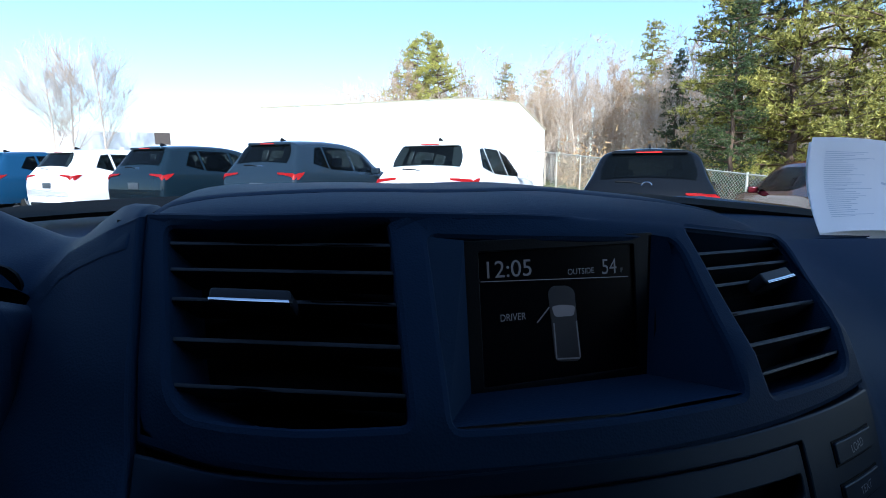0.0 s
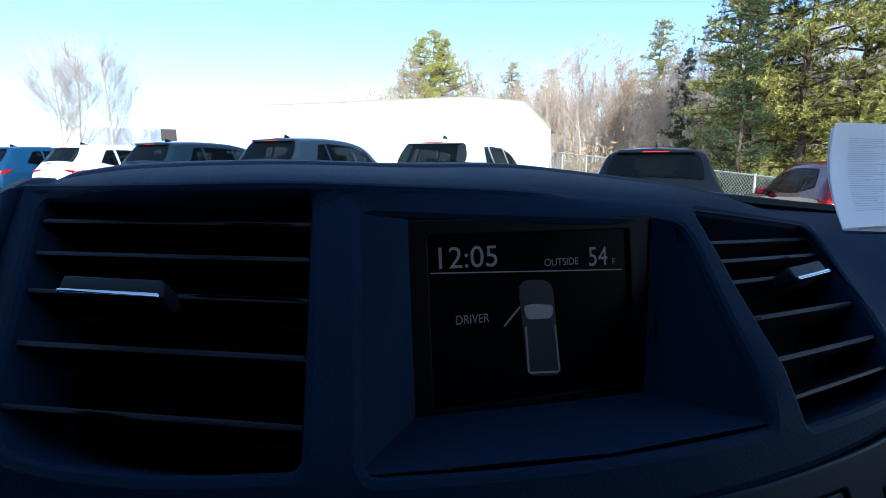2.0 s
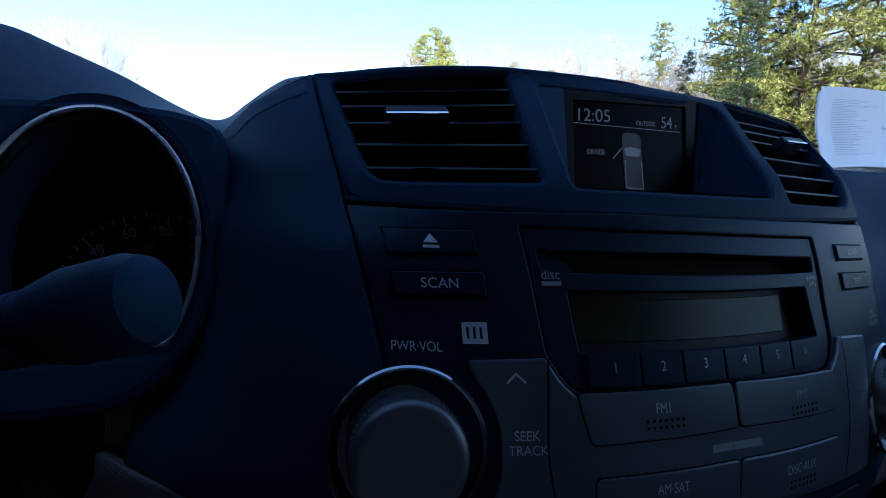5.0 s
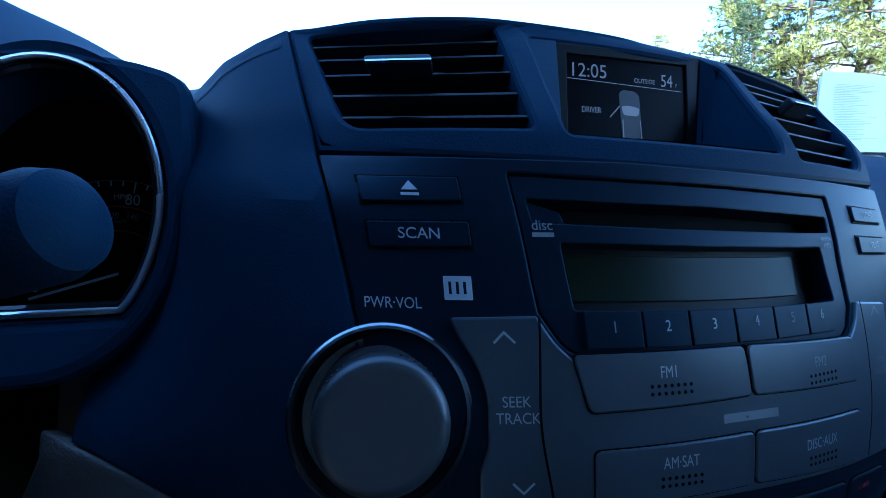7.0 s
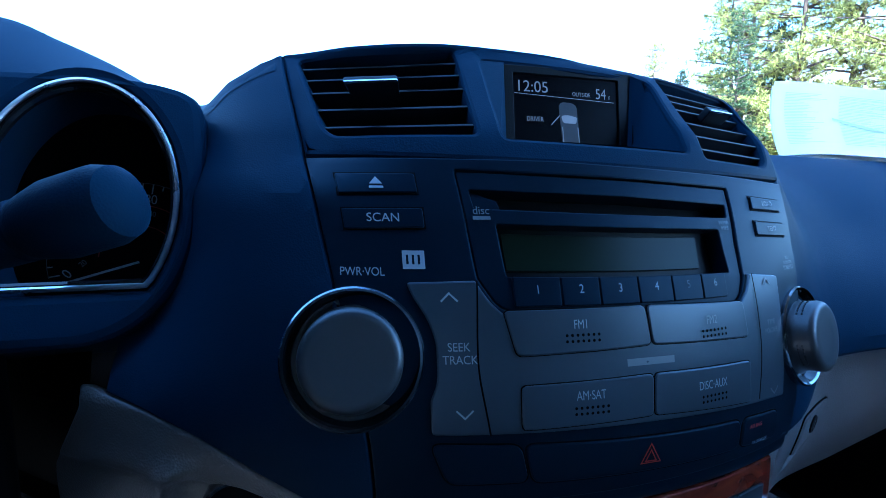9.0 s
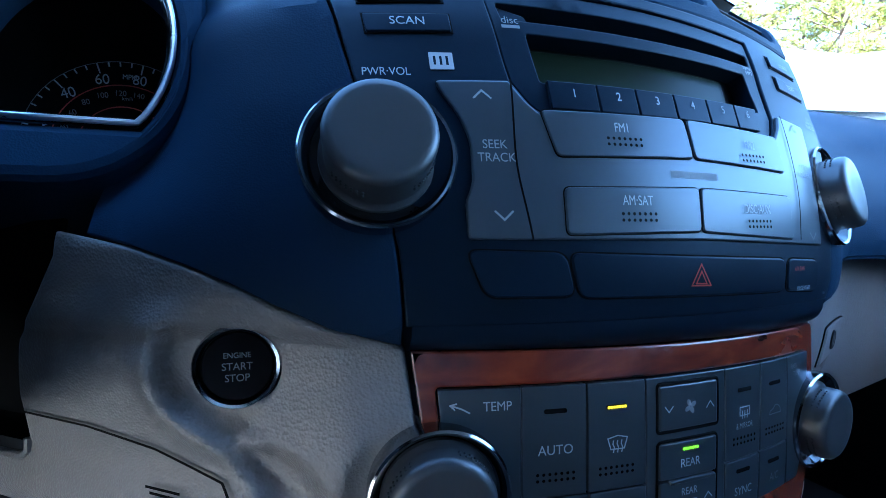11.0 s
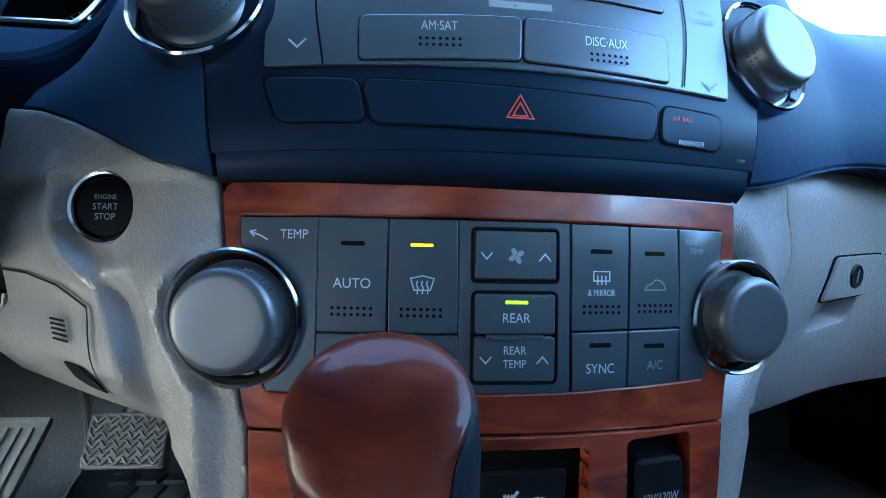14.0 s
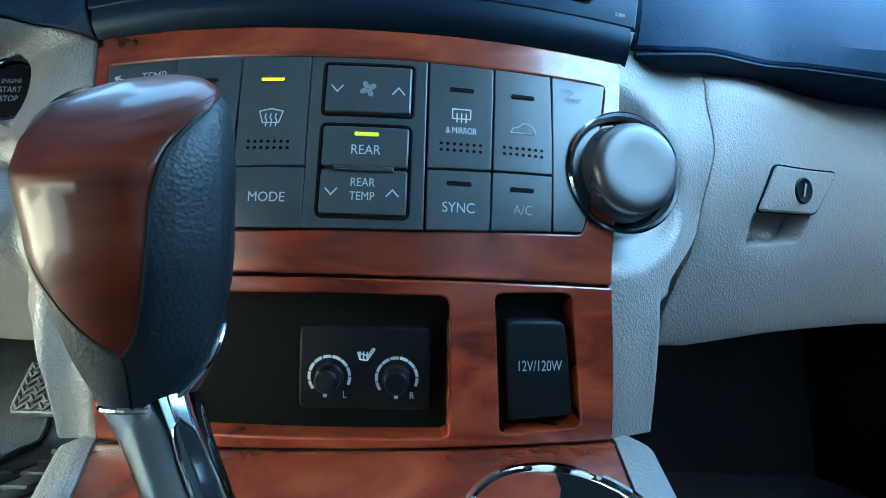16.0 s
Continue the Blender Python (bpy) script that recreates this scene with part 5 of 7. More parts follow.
sheet("cowl", lambda x, v: Vector((x, 0.70 + 0.10 * v - 0.33 * (x / 0.8) ** 2, curve(abs(x), [0.0, 0.32, 0.45, 0.58, 0.80], [1.236, 1.2535, 1.2505, 1.2385, 1.215]) - 0.012 * (1 - v))), [-0.8 + 0.05 * i for i in range(33)], [0, 0.3, 0.7, 1.0], M_GAP, None, thick=0.006)
tagged(bpy.data.objects["cowl"], "black cowl edge along the foot of the windscreen", "cowl", kind="structure")
for k, (ox, oy, lean) in enumerate(((0.0, 0.0, 0.0), (0.012, 0.006, 0.01))):
    p = thing("paper_sheet", "printed white paper sheet curling on the dash top", "paper", group="papers on the dash")

    def pf(u, v, ox=ox, oy=oy, lean=lean):
        x = 0.5205 + ox + 0.215 * u + (0.037 - 0.01 * k) * v
        y = 0.350 + oy + 0.050 * v + 0.03 * math.sin(u * 2.4) - 0.12 * u + 0.012 * math.sin(v * 3.0)
        return Vector((x, y, 1.2085 + 0.128 * v - 0.018 * u * v * (1 - k) - 0.010 * k + 0.004 * math.sin(u * 5 + k)))
    sheet("sheet", pf, [i / 16 for i in range(17)], [i / 12 for i in range(13)], M_PAPER, p, thick=0.0006)
    if k == 0:
        bm = bmesh.new()
        rnd = random.Random(3)
        for r in range(34):
            v = 0.84 - r * 0.021
            for a, b in ((0.10, 0.42), (0.50, 0.88)):
                e = b - rnd.random() * 0.2
                pts = [pf(a, v), pf(e, v), pf(e, v + 0.006), pf(a, v + 0.006)]
                bm.faces.new([bm.verts.new(q + Vector((-0.0004, -0.0016, 0.0004))) for q in pts])
        pts = [pf(0.45, 0.50), pf(0.75, 0.36), pf(0.75, 0.385), pf(0.45, 0.525)]
        bm.faces.new([bm.verts.new(q + Vector((-0.0004, -0.002, 0.0004))) for q in pts])
        tagged(finish("print", bm, M_INK, p, smooth=False), kind="stuff")

# ---- console, shifter, cup holder ----
cons = thing("centre_console", "centre console with polished wood top and beige sides", "console")


def console_edge(v):
    """left and right edge of the console's wood, v back from the stack"""
    return -0.1495 + lerp(v, [0, 0.05, 0.15, 0.5], [0, 0.027, 0.045, 0.05]), 0.1470 - lerp(v, [0, 0.05, 0.15, 0.5], [0, 0.007, 0.016, 0.02])


def console_top(u, v):
    x0, x1 = console_edge(v)
    x = x0 + (x1 - x0) * u
    y = S(x, 0.708) + 0.001 - v
    return Vector((x, y, lerp(x, [-0.15, 0.1465], [0.7070, 0.7135]) - 0.38 * v + 0.25 * max(0, v - 0.06) - 0.003 * (1 - min(1, v / 0.008))))


sheet("console_wood", console_top, [i / 16 for i in range(17)], [0, 0.003, 0.008, 0.02, 0.04, 0.06, 0.1, 0.16, 0.3, 0.5], M_WOOD, cons, thick=0.006)
for s in (-1, 1):
    def cs(u, v, s=s):
        p = console_top(0 if s < 0 else 1, v)
        return p + Vector((s * (0.001 + lerp(u, [0, 0.15, 0.35, 1], [0, 0.008, 0.024, 0.030])), u * 0.02, 0.002 - lerp(u, [0, 0.15, 0.35, 1], [0, -0.001, 0.006, 0.2])))
    sheet("console_side", cs, [0, 0.05, 0.1, 0.15, 0.2, 0.25, 0.3, 0.35, 0.6, 1], ([-0.014, -0.006] if s > 0 else []) + [0, 0.01, 0.03, 0.05, 0.1, 0.2, 0.5], M_BEIGE, cons, thick=0.003)
cup = thing("cup_holder", "black cup holder with a chrome rim", "cup holder")
CUP = Vector((0.100, -0.0300, 0.6875))
lathe("rim", [(0.0490, -0.004), (0.0485, 0.001), (0.0465, 0.0034), (0.0440, 0.0036), (0.0420, 0.0015), (0.0415, -0.001)], CUP, (0, -0.36, 1), M_CHROME, cup, segs=64, label="chrome rim")
# flat disc just under the rim, its black paints the shade of a deep well
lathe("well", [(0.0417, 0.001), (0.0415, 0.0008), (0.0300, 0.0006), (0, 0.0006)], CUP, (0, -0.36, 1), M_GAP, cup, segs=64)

shift = thing("gear_shifter", "gear shifter with wood and black leather knob", "gear lever")
KC, KTOP = Vector((-0.0586, -0.0755, 0.7441)), Vector((-0.0138, -0.0133, 0.1128))
KHS = [0, 0.06, 0.15, 0.30, 0.45, 0.60, 0.75, 0.87, 0.95, 0.985, 1.0]
KWX = [0.0130, 0.0175, 0.0245, 0.0288, 0.0326, 0.0345, 0.0363, 0.0365, 0.0292, 0.0180, 0.0]
KWY = [0.0140, 0.0158, 0.0185, 0.0235, 0.0280, 0.0285, 0.0276, 0.0220, 0.0150, 0.0085, 0.0]
KYAW = -0.2334


def knob_pt(a, h, grow=0.0):
    """outline of the grip: a round the axis, h up from 0 to 1"""
    out = grow * min(1, (1 - h) / 0.02)
    cx, cy = math.cos(a) * (curve(h, KHS, KWX) + out), math.sin(a) * (curve(h, KHS, KWY) + out)
    rise = cy * min(1, max(0, (h - 0.45) / 0.5)) ** 1.5
    return KC + KTOP * h + Vector((cx * math.cos(KYAW) - cy * math.sin(KYAW), cx * math.sin(KYAW) + cy * math.cos(KYAW), rise + grow * max(0, h - 0.8) * 4))


HS = [0, 0.03, 0.06, 0.1, 0.15, 0.2, 0.26, 0.33, 0.4, 0.48, 0.56, 0.64, 0.72, 0.79, 0.85, 0.89, 0.92, 0.945, 0.965, 0.98, 0.99, 1.0]
sheet("leather_grip", lambda u, v: knob_pt(u, v), [2 * math.pi * i / 64 for i in range(65)], HS, M_LEATHER, shift, label="black leather grip")
WH = [0.16, 0.20, 0.27, 0.40, 0.60, 0.80, 0.88, 0.935, 1.0]
wood_right = lambda h: -math.pi / 2 + radians(curve(h, WH[:6] + [0.88, 0.915, 0.94, 1.0], [21, 29, 36, 42, 46, 53, 64, 92, 180, 180]))
wood_left = lambda h: -math.pi / 2 + radians(curve(h, WH, [17, 2, -16, -38, -55, -66, -108, -180, -180]))


def wood_pt(u, v):
    h = 0.16 + 0.84 * v ** 0.8
    a0, a1 = wood_left(h), wood_right(h)
    edge = min(1, (0.5 - abs(u - 0.5)) * 9 + max(0, (h - 0.86) * 14)) * min(1, v * 9)
    return knob_pt(a0 + (a1 - a0) * u, h, 0.0012 * math.sqrt(max(0, edge)))


sheet("wood_inlay", wood_pt, [i / 36 for i in range(37)], [i / 90 for i in range(91)], M_WOOD2, shift, label="glossy red-brown wood inlay")
for side_of in (wood_left, wood_right):
    tube("piping", [knob_pt(side_of(0.16 + 0.76 * i / 36), 0.16 + 0.76 * i / 36, 0.0004) for i in range(37)], 0.0008, M_BLACK, shift, segs=6)
tube("seam", [knob_pt(-math.pi / 2 + radians(19 + 6 * i / 6), 0.16 - 0.15 * i / 6, 0.0001) for i in range(7)], 0.0005, M_GAP, shift, segs=5)
base_h = lambda a: 0.005 + 0.27 * max(0, math.cos(a - 0.78)) ** 3
tube("chrome_strip", [knob_pt(2 * math.pi * i / 48, base_h(2 * math.pi * i / 48), 0.0003) for i in range(48)], 0.0011, M_CHROME, shift, segs=8, label="chrome strip round the grip's foot", closed=True)


def shank_pt(a, v, grow=0.0):
    """the chrome lever below the grip, v down from 0 to 1"""
    c = Vector((curve(v, [0, 0.35, 0.6, 1], [-0.0590, -0.0435, -0.0335, -0.0150]), -0.0765 - 0.003 * v, 0.7500 - 0.080 * v))
    wx, wy = curve(v, [0, 0.3, 1], [0.0160, 0.0138, 0.0150]) + grow, curve(v, [0, 0.3, 1], [0.0125, 0.0105, 0.0110]) + grow
    ca, sa = math.cos(a), math.sin(a)
    return c + Vector((math.copysign(abs(ca) ** 0.75, ca) * wx, math.copysign(abs(sa) ** 0.75, sa) * wy, 0))


sheet("chrome_lever", shank_pt, [2 * math.pi * i / 48 for i in range(49)], [i / 14 for i in range(15)], M_CHROME, shift, label="chrome lever")
inset_pt = lambda u, v, g_=0.0004: shank_pt(-math.pi / 2 + radians(48 + 24 * (u - 0.5) * 2 * math.sqrt(max(0.0, 1 - (2 * v - 1) ** 4))), 0.10 + 0.72 * v, g_)
sheet("lever_inset", inset_pt, [i / 8 for i in range(9)], [i / 16 for i in range(17)], M_GLOSS, shift, label="black gloss inset")
tube("inset_rim", [inset_pt(1, i / 20, 0.0006) for i in range(21)] + [inset_pt(0, 1 - i / 20, 0.0006) for i in range(1, 20)], 0.0007, M_CHROME, shift, segs=6, closed=True)

# ---- footwells ----
# floor and firewall take the carpet copy darkened for shade
floor = block("floor", (-0.80, -2.4, 0.50), (0.80, 0.75, 0.52), M_CARPET_SHADE)
tagged(floor, "carpeted floor of the car, darkened for footwell shade", "floor", kind="structure")
fire = block("firewall", (-0.80, 0.70, 0.50), (0.80, 0.74, 1.18), M_CARPET_SHADE)
tagged(fire, "carpeted firewall below the dash, darkened for footwell shade", "firewall", kind="structure")
tun = block("console_tunnel", (-0.150, -1.0, 0.52), (0.134, 0.30, 0.690), M_BLACK, bevel=0.01)
tagged(tun, "dark lower body of the centre console", "console", kind="structure")


# unseen box, keeps doorway light from crossing under the dash
core = block("stack_light_block", (-0.135, 0.10, 0.52), (0.128, 0.69, 1.14), M_BLACK)
tagged(core, "unseen black box behind the centre stack that blocks cross-light", "dashboard", kind="structure")


def toe(x, y):
    return Vector((x, y, 0.588 + 0.6 * max(0, y - 0.46) + 0.004 * math.sin(x * 11) + 0.03 * ease((-0.55 - x) / 0.12)))


sheet("footwell_carpet", toe, [-0.78 + 0.047 * i for i in range(14)], [0.02 + 0.04 * i for i in range(17)], M_CARPET, None, thick=0.01)
tagged(bpy.data.objects["footwell_carpet"], "dark grey carpet sloping up in the footwell", "carpet", kind="structure")
matob = thing("floor_mat", "black rubber floor mat with rows of raised pads", "floor mat")
mat_edge = lambda y: curve(y, [0.10, 0.29, 0.38, 0.48, 0.58], [-0.415, -0.435, -0.465, -0.505, -0.575])
mat_z = lambda y: 0.604 + 0.6 * pos(y - 0.46, 0.04)
mat_pt = lambda u, y: Vector((mat_edge(y) + (-0.175 - mat_edge(y)) * u, y, mat_z(y)))
MY = [0.08 + 0.025 * i for i in range(21)]
sheet("mat_base", mat_pt, [i / 10 for i in range(11)], MY, M_RUBBER, matob, thick=0.006)
tube("mat_rim", [mat_pt(0, y) + Vector((0.003, 0, 0.002)) for y in MY], 0.005, M_RUBBER, matob)
pad0 = None
for j in range(11):
    for i in range(13):
        y = 0.105 + j * 0.044
        x = -0.195 - i * 0.034 - (0.017 if j % 2 else 0)
        if x < mat_edge(y) + 0.028:
            continue
        if pad0 is None:
            pad0 = block("pad", (-0.0135, -0.018, -0.003), (0.0135, 0.018, 0.0055), M_RUBBER, matob, bevel=0.003, segs=2)
            r_ = pad0
        else:
            r_ = bpy.data.objects.new("pad", pad0.data)
            scene.collection.objects.link(r_)
            r_.parent = matob
        r_.matrix_basis = pose(x, y, mat_z(y), math.degrees(math.atan2(mat_z(y + 0.01) - mat_z(y - 0.01), 0.02)))


def pedal(name, c, w, h, label):
    p = thing(name, label, "pedal")
    tilt = pose(*c, 66)
    pad = block("pad", (-w / 2, -h / 2, -0.008), (w / 2, h / 2, 0.004), M_RUBBER, p, bevel=0.005)
    pad.matrix_basis = tilt
    n, m = max(2, int((w - 0.006) / 0.0132)), max(3, int((h - 0.006) / 0.0085))
    for i in range(n):
        for j in range(m):
            for s in (-1, 1):
                r = block("tread", (-0.0011, -0.0052, 0), (0.0011, 0.0052, 0.0040), M_RUBBER, pad) if (i, j, s) == (0, 0, -1) else bpy.data.objects.new("tread", pedal.data)
                if (i, j, s) == (0, 0, -1):
                    pedal.data = r.data
                else:
                    scene.collection.objects.link(r)
                    r.parent = pad
                r.matrix_basis = pose((i + 0.5 - n / 2) * 0.0132 + s * 0.0032, (j + 0.5 - m / 2) * 0.0085, 0.004, 0, 0, -s * 42)
    tube("pad_rim", [(x, y, 0.004) for x, y in [(p_.x, p_.y) for p_ in rounded([(-w / 2 + 0.003, -h / 2 + 0.003), (w / 2 - 0.003, -h / 2 + 0.003), (w / 2 - 0.003, h / 2 - 0.003), (-w / 2 + 0.003, h / 2 - 0.003)], 0.006)]], 0.0026, M_RUBBER, pad, closed=True, label="raised rubber pad rim")
    tube("arm", [Vector(c) + Vector((0, 0.012, 0.0)), Vector(c) + Vector((0, 0.06, 0.10)), Vector(c) + Vector((0, 0.10, 0.35))], 0.008, M_BLACK, p)
    return p


pedal("brake_pedal", (-0.355, 0.298, 0.698), 0.086, 0.058, "ribbed rubber brake pedal")
pedal("accelerator_pedal", (-0.245, 0.36, 0.640), 0.050, 0.105, "ribbed rubber accelerator pedal")

rest = thing("footrest", "ribbed light grey footrest plate in the footwell", "footrest")
fr_ = block("plate", (-0.045, -0.085, -0.006), (0.045, 0.085, 0.004), M_FOOT, rest, bevel=0.006)
fr_.matrix_basis = pose(-0.490, 0.26, 0.655, 48)
for k in range(6):
    r_ = block("rib", (-0.0025, -0.07, 0.003), (0.0025, 0.07, 0.007), M_FOOT, fr_)
    r_.matrix_basis = pose(-0.031 + k * 0.0125, 0, 0)

# ---- cabin shell ----
def shell(name, lo, hi, label, m=M_ROOF, bevel=0.01):
    return tagged(block(name, lo, hi, m, bevel=bevel), label, "car body", kind="structure")


shell("roof", (-0.80, -2.3, 1.70), (0.70, -0.12, 1.74), "grey headliner under the car roof")
shell("wall_right", (0.76, -2.3, 0.5), (0.84, 0.75, 1.15), "dark door panel on the passenger side", M_BLACK)
# opaque, unseen: added where rear glass would let daylight in
shell("wall_right_rear", (0.68, -2.3, 1.14), (0.76, -0.85, 1.71), "unseen black wall that shuts daylight out of the passenger side rear", M_BLACK)
# left walls leave a low opening, sized to shape light on knee and console
shell("wall_left_upper", (-0.84, -1.25, 0.83), (-0.76, 0.30, 1.71), "unseen black wall that blocks light above the low driver opening", M_BLACK)
shell("wall_left_sill", (-0.84, -1.05, 0.50), (-0.76, 0.25, 0.54), "dark sill of the open driver doorway", M_BLACK)
shell("wall_left_hinge", (-0.84, 0.12, 0.54), (-0.76, 0.30, 0.83), "dark hinge post of the open driver doorway", M_BLACK)
shell("wall_left_post", (-0.84, -1.25, 0.50), (-0.76, -1.05, 0.83), "dark door post behind the driver seat", M_BLACK)
shell("wall_left_rear", (-0.84, -2.3, 0.5), (-0.76, -1.25, 1.71), "unseen black wall that shuts daylight out of the driver side rear", M_BLACK)
shell("wall_left_front", (-0.84, 0.25, 0.5), (-0.76, 0.75, 1.14), "dark kick panel beside the pedals", M_BLACK)
# unseen, closes the rear window so no light comes from behind
shell("wall_rear", (-0.84, -2.38, 0.5), (0.84, -2.3, 1.71), "unseen black wall that shuts daylight out behind the seats", M_BLACK)
for s in (-1, 1):
    p = tube("pillar_front", [(s * 0.84, 0.42, 1.10), (s * 0.83, 0.33, 1.20), (s * 0.77, 0.10, 1.47), (s * 0.69, -0.16, 1.715)], 0.035, M_ROOF, None)
    tagged(p, "grey trimmed windscreen pillar", "pillar", kind="structure")
    p = tube("pillar_middle", [(s * 0.80, -1.0, 1.10), (s * 0.66, -1.0, 1.71)], 0.06, M_ROOF, None)
    tagged(p, "grey trimmed door pillar", "pillar", kind="structure")
# unseen door added to bounce warm sun inside; its trim is lightened for that
M_BOUNCE_TAN = mat("tan door trim lightened for bounce", (0.84, 0.71, 0.56), 0.6, vary=0.08, bump=0.3, bump_scale=500)
door = thing("driver_door", "unseen open driver door, tan trim lightened to bounce warm light", "car door")
block("inner_trim", (0.0, 0.0, 0.56), (0.98, 0.045, 1.06), M_BOUNCE_TAN, door, bevel=0.02, segs=3)
block("outer_skin", (0.0, -0.072, 0.52), (1.02, -0.002, 1.08), M_GLOSS, door, bevel=0.02, segs=3)
block("armrest", (0.30, 0.045, 0.80), (0.80, 0.10, 0.86), M_BOUNCE_TAN, door, bevel=0.015, segs=3)
door.matrix_basis = pose(-0.86, 0.12, 0, 0, 0, 180 + 52)
seat0 = thing("front_seat", "ash grey leather front seat behind the camera", "seat", group="front seats")
block("cushion", (-0.25, -0.25, 0.0), (0.25, 0.25, 0.16), M_SEAT, seat0, bevel=0.04, segs=3)
block("backrest", (-0.25, -0.38, 0.12), (0.25, -0.22, 0.72), M_SEAT, seat0, bevel=0.05, segs=3)
block("headrest", (-0.13, -0.36, 0.74), (0.13, -0.26, 0.92), M_SEAT, seat0, bevel=0.04, segs=3)
seat0.matrix_basis = pose(0.42, -0.82, 0.60)
copy_thing(seat0, pose(-0.42, -0.82, 0.60))
glass = bpy.data.materials.new("windscreen glass")
glass.use_nodes = True
gn = glass.node_tree
gn.nodes.remove(gn.nodes["Principled BSDF"])
tr, gl, fr, mx = gn.nodes.new("ShaderNodeBsdfTransparent"), gn.nodes.new("ShaderNodeBsdfGlossy"), gn.nodes.new("ShaderNodeLayerWeight"), gn.nodes.new("ShaderNodeMixShader")
tr.inputs[0].default_value = (0.93, 0.97, 0.96, 1)
gl.inputs["Roughness"].default_value = 0.02
pw = gn.nodes.new("ShaderNodeMath")
pw.operation = "POWER"
pw.inputs[1].default_value = 4.0
sc_ = gn.nodes.new("ShaderNodeMath")
sc_.operation = "MULTIPLY_ADD"
sc_.inputs[1].default_value, sc_.inputs[2].default_value = 0.30, 0.02
gn.links.new(fr.outputs["Facing"], pw.inputs[0])
gn.links.new(pw.outputs[0], sc_.inputs[0])
gn.links.new(sc_.outputs[0], mx.inputs[0])
gn.links.new(tr.outputs[0], mx.inputs[1])
gn.links.new(gl.outputs[0], mx.inputs[2])
gn.links.new(mx.outputs[0], gn.nodes["Material Output"].inputs[0])


def screen(u, v):
    hw = 0.83 - 0.15 * v
    return Vector(((u - 0.5) * 2 * hw, 0.84 - 0.95 * v - 0.40 * (1 - v) * (2 * u - 1) ** 2, 1.165 + 0.55 * v + 0.05 * math.sin(v * math.pi)))


ws = sheet("windscreen", screen, [i / 10 for i in range(11)], [i / 8 for i in range(9)], glass)
ws.visible_shadow = False
tagged(ws, "clear raked windscreen glass", "windscreen", kind="structure")

# ---- outdoors ----
def ground_z(x, y):
    across = x * math.cos(radians(40)) - y * math.sin(radians(40))
    far = min(1, max(0, (40 - math.hypot(x, y)) / 15))
    near = min(1, max(0, (y - 1.5) / 3))
    return curve(across, [-40, -14, -7, -3.5, -0.15, 3.2, 6, 12, 60], [0.12, 0.15, 0.20, 0.11, -0.07, -0.22, -0.75, -1.0, -1.0]) * far * near + 0.12 * (1 - far * near)


gs = sorted(set([-2500, -800, -300, -120, -70, -45] + [-40 + 2 * i for i in range(41)] + [45, 70, 120, 300, 800, 2500]))
sheet("ground", lambda x, y: Vector((x, y, ground_z(x, y) - 0.01)), gs, gs, M_ASPHALT)
tagged(bpy.data.objects["ground"], "grey asphalt car park sloping gently", "ground", kind="structure")
M_GRASS = mat("winter grass", (0.16, 0.17, 0.05), 0.95, vary=0.35, scale=1.5, bump=0.6, bump_scale=30)


def at(az, dist, h=0.0):
    """a place by its bearing from the car, clockwise from straight ahead"""
    a = radians(az)
    x, y = dist * math.sin(a), dist * math.cos(a)
    return Vector((x, y, ground_z(x, y) + h))


def verge(u, v):
    p = at(28 + 52 * u, 16 + 45 * v)
    return p + Vector((0, 0, 0.02))


sheet("grass_verge", verge, [i / 20 for i in range(21)], [i / 20 for i in range(21)], M_GRASS)
tagged(bpy.data.objects["grass_verge"], "yellow-green winter grass under the trees", "grass", kind="structure")

# parked cars
M_GLASS = mat("tinted car glass", (0.005, 0.007, 0.008), 0.08, spec=0.25, vary=0.05)
gt = M_GLASS.node_tree
g_tr, g_mx = gt.nodes.new("ShaderNodeBsdfTransparent"), gt.nodes.new("ShaderNodeMixShader")
g_tr.inputs[0].default_value = (0.20, 0.235, 0.24, 1)
g_mx.inputs[0].default_value = 0.42
gt.links.new(g_tr.outputs[0], g_mx.inputs[1])
gt.links.new(gt.nodes["Principled BSDF"].outputs[0], g_mx.inputs[2])
gt.links.new(g_mx.outputs[0], gt.nodes["Material Output"].inputs[0])
M_TAIL = mat("red lamp lens", (0.45, 0.012, 0.010), 0.15, vary=0.1)
M_TYRE = mat("tyre rubber", (0.015, 0.015, 0.015), 0.8)
M_RIM = mat("alloy rim", (0.5, 0.5, 0.52), 0.3, metal=0.9)
STA = [(0.00, 0.84, 0.55, 0.80, 0.62), (0.03, 0.89, 0.85, 0.82, 0.90), (0.10, 0.91, 1.00, 0.78, 1.06), (0.30, 0.92, 1.03, 0.70, 1.36), (0.48, 0.92, 1.04, 0.64, 1.585), (0.56, 0.92, 1.04, 0.63, 1.605),
       (0.90, 0.92, 1.04, 0.62, 1.635), (1.50, 0.92, 1.02, 0.62, 1.655), (2.10, 0.92, 1.00, 0.61, 1.64), (2.70, 0.92, 0.98, 0.60, 1.55), (3.45, 0.91, 0.97, 0.70, 1.06), (3.6, 0.91, 0.96, 0.70, 1.0), (4.2, 0.89, 0.90, 0.70, 0.92), (4.5, 0.82, 0.72, 0.66, 0.76), (4.56, 0.74, 0.5, 0.6, 0.52)]


def sta(y):
    return [curve(y, [q[0] for q in STA], [q[k] for q in STA]) for k in range(1, 5)]


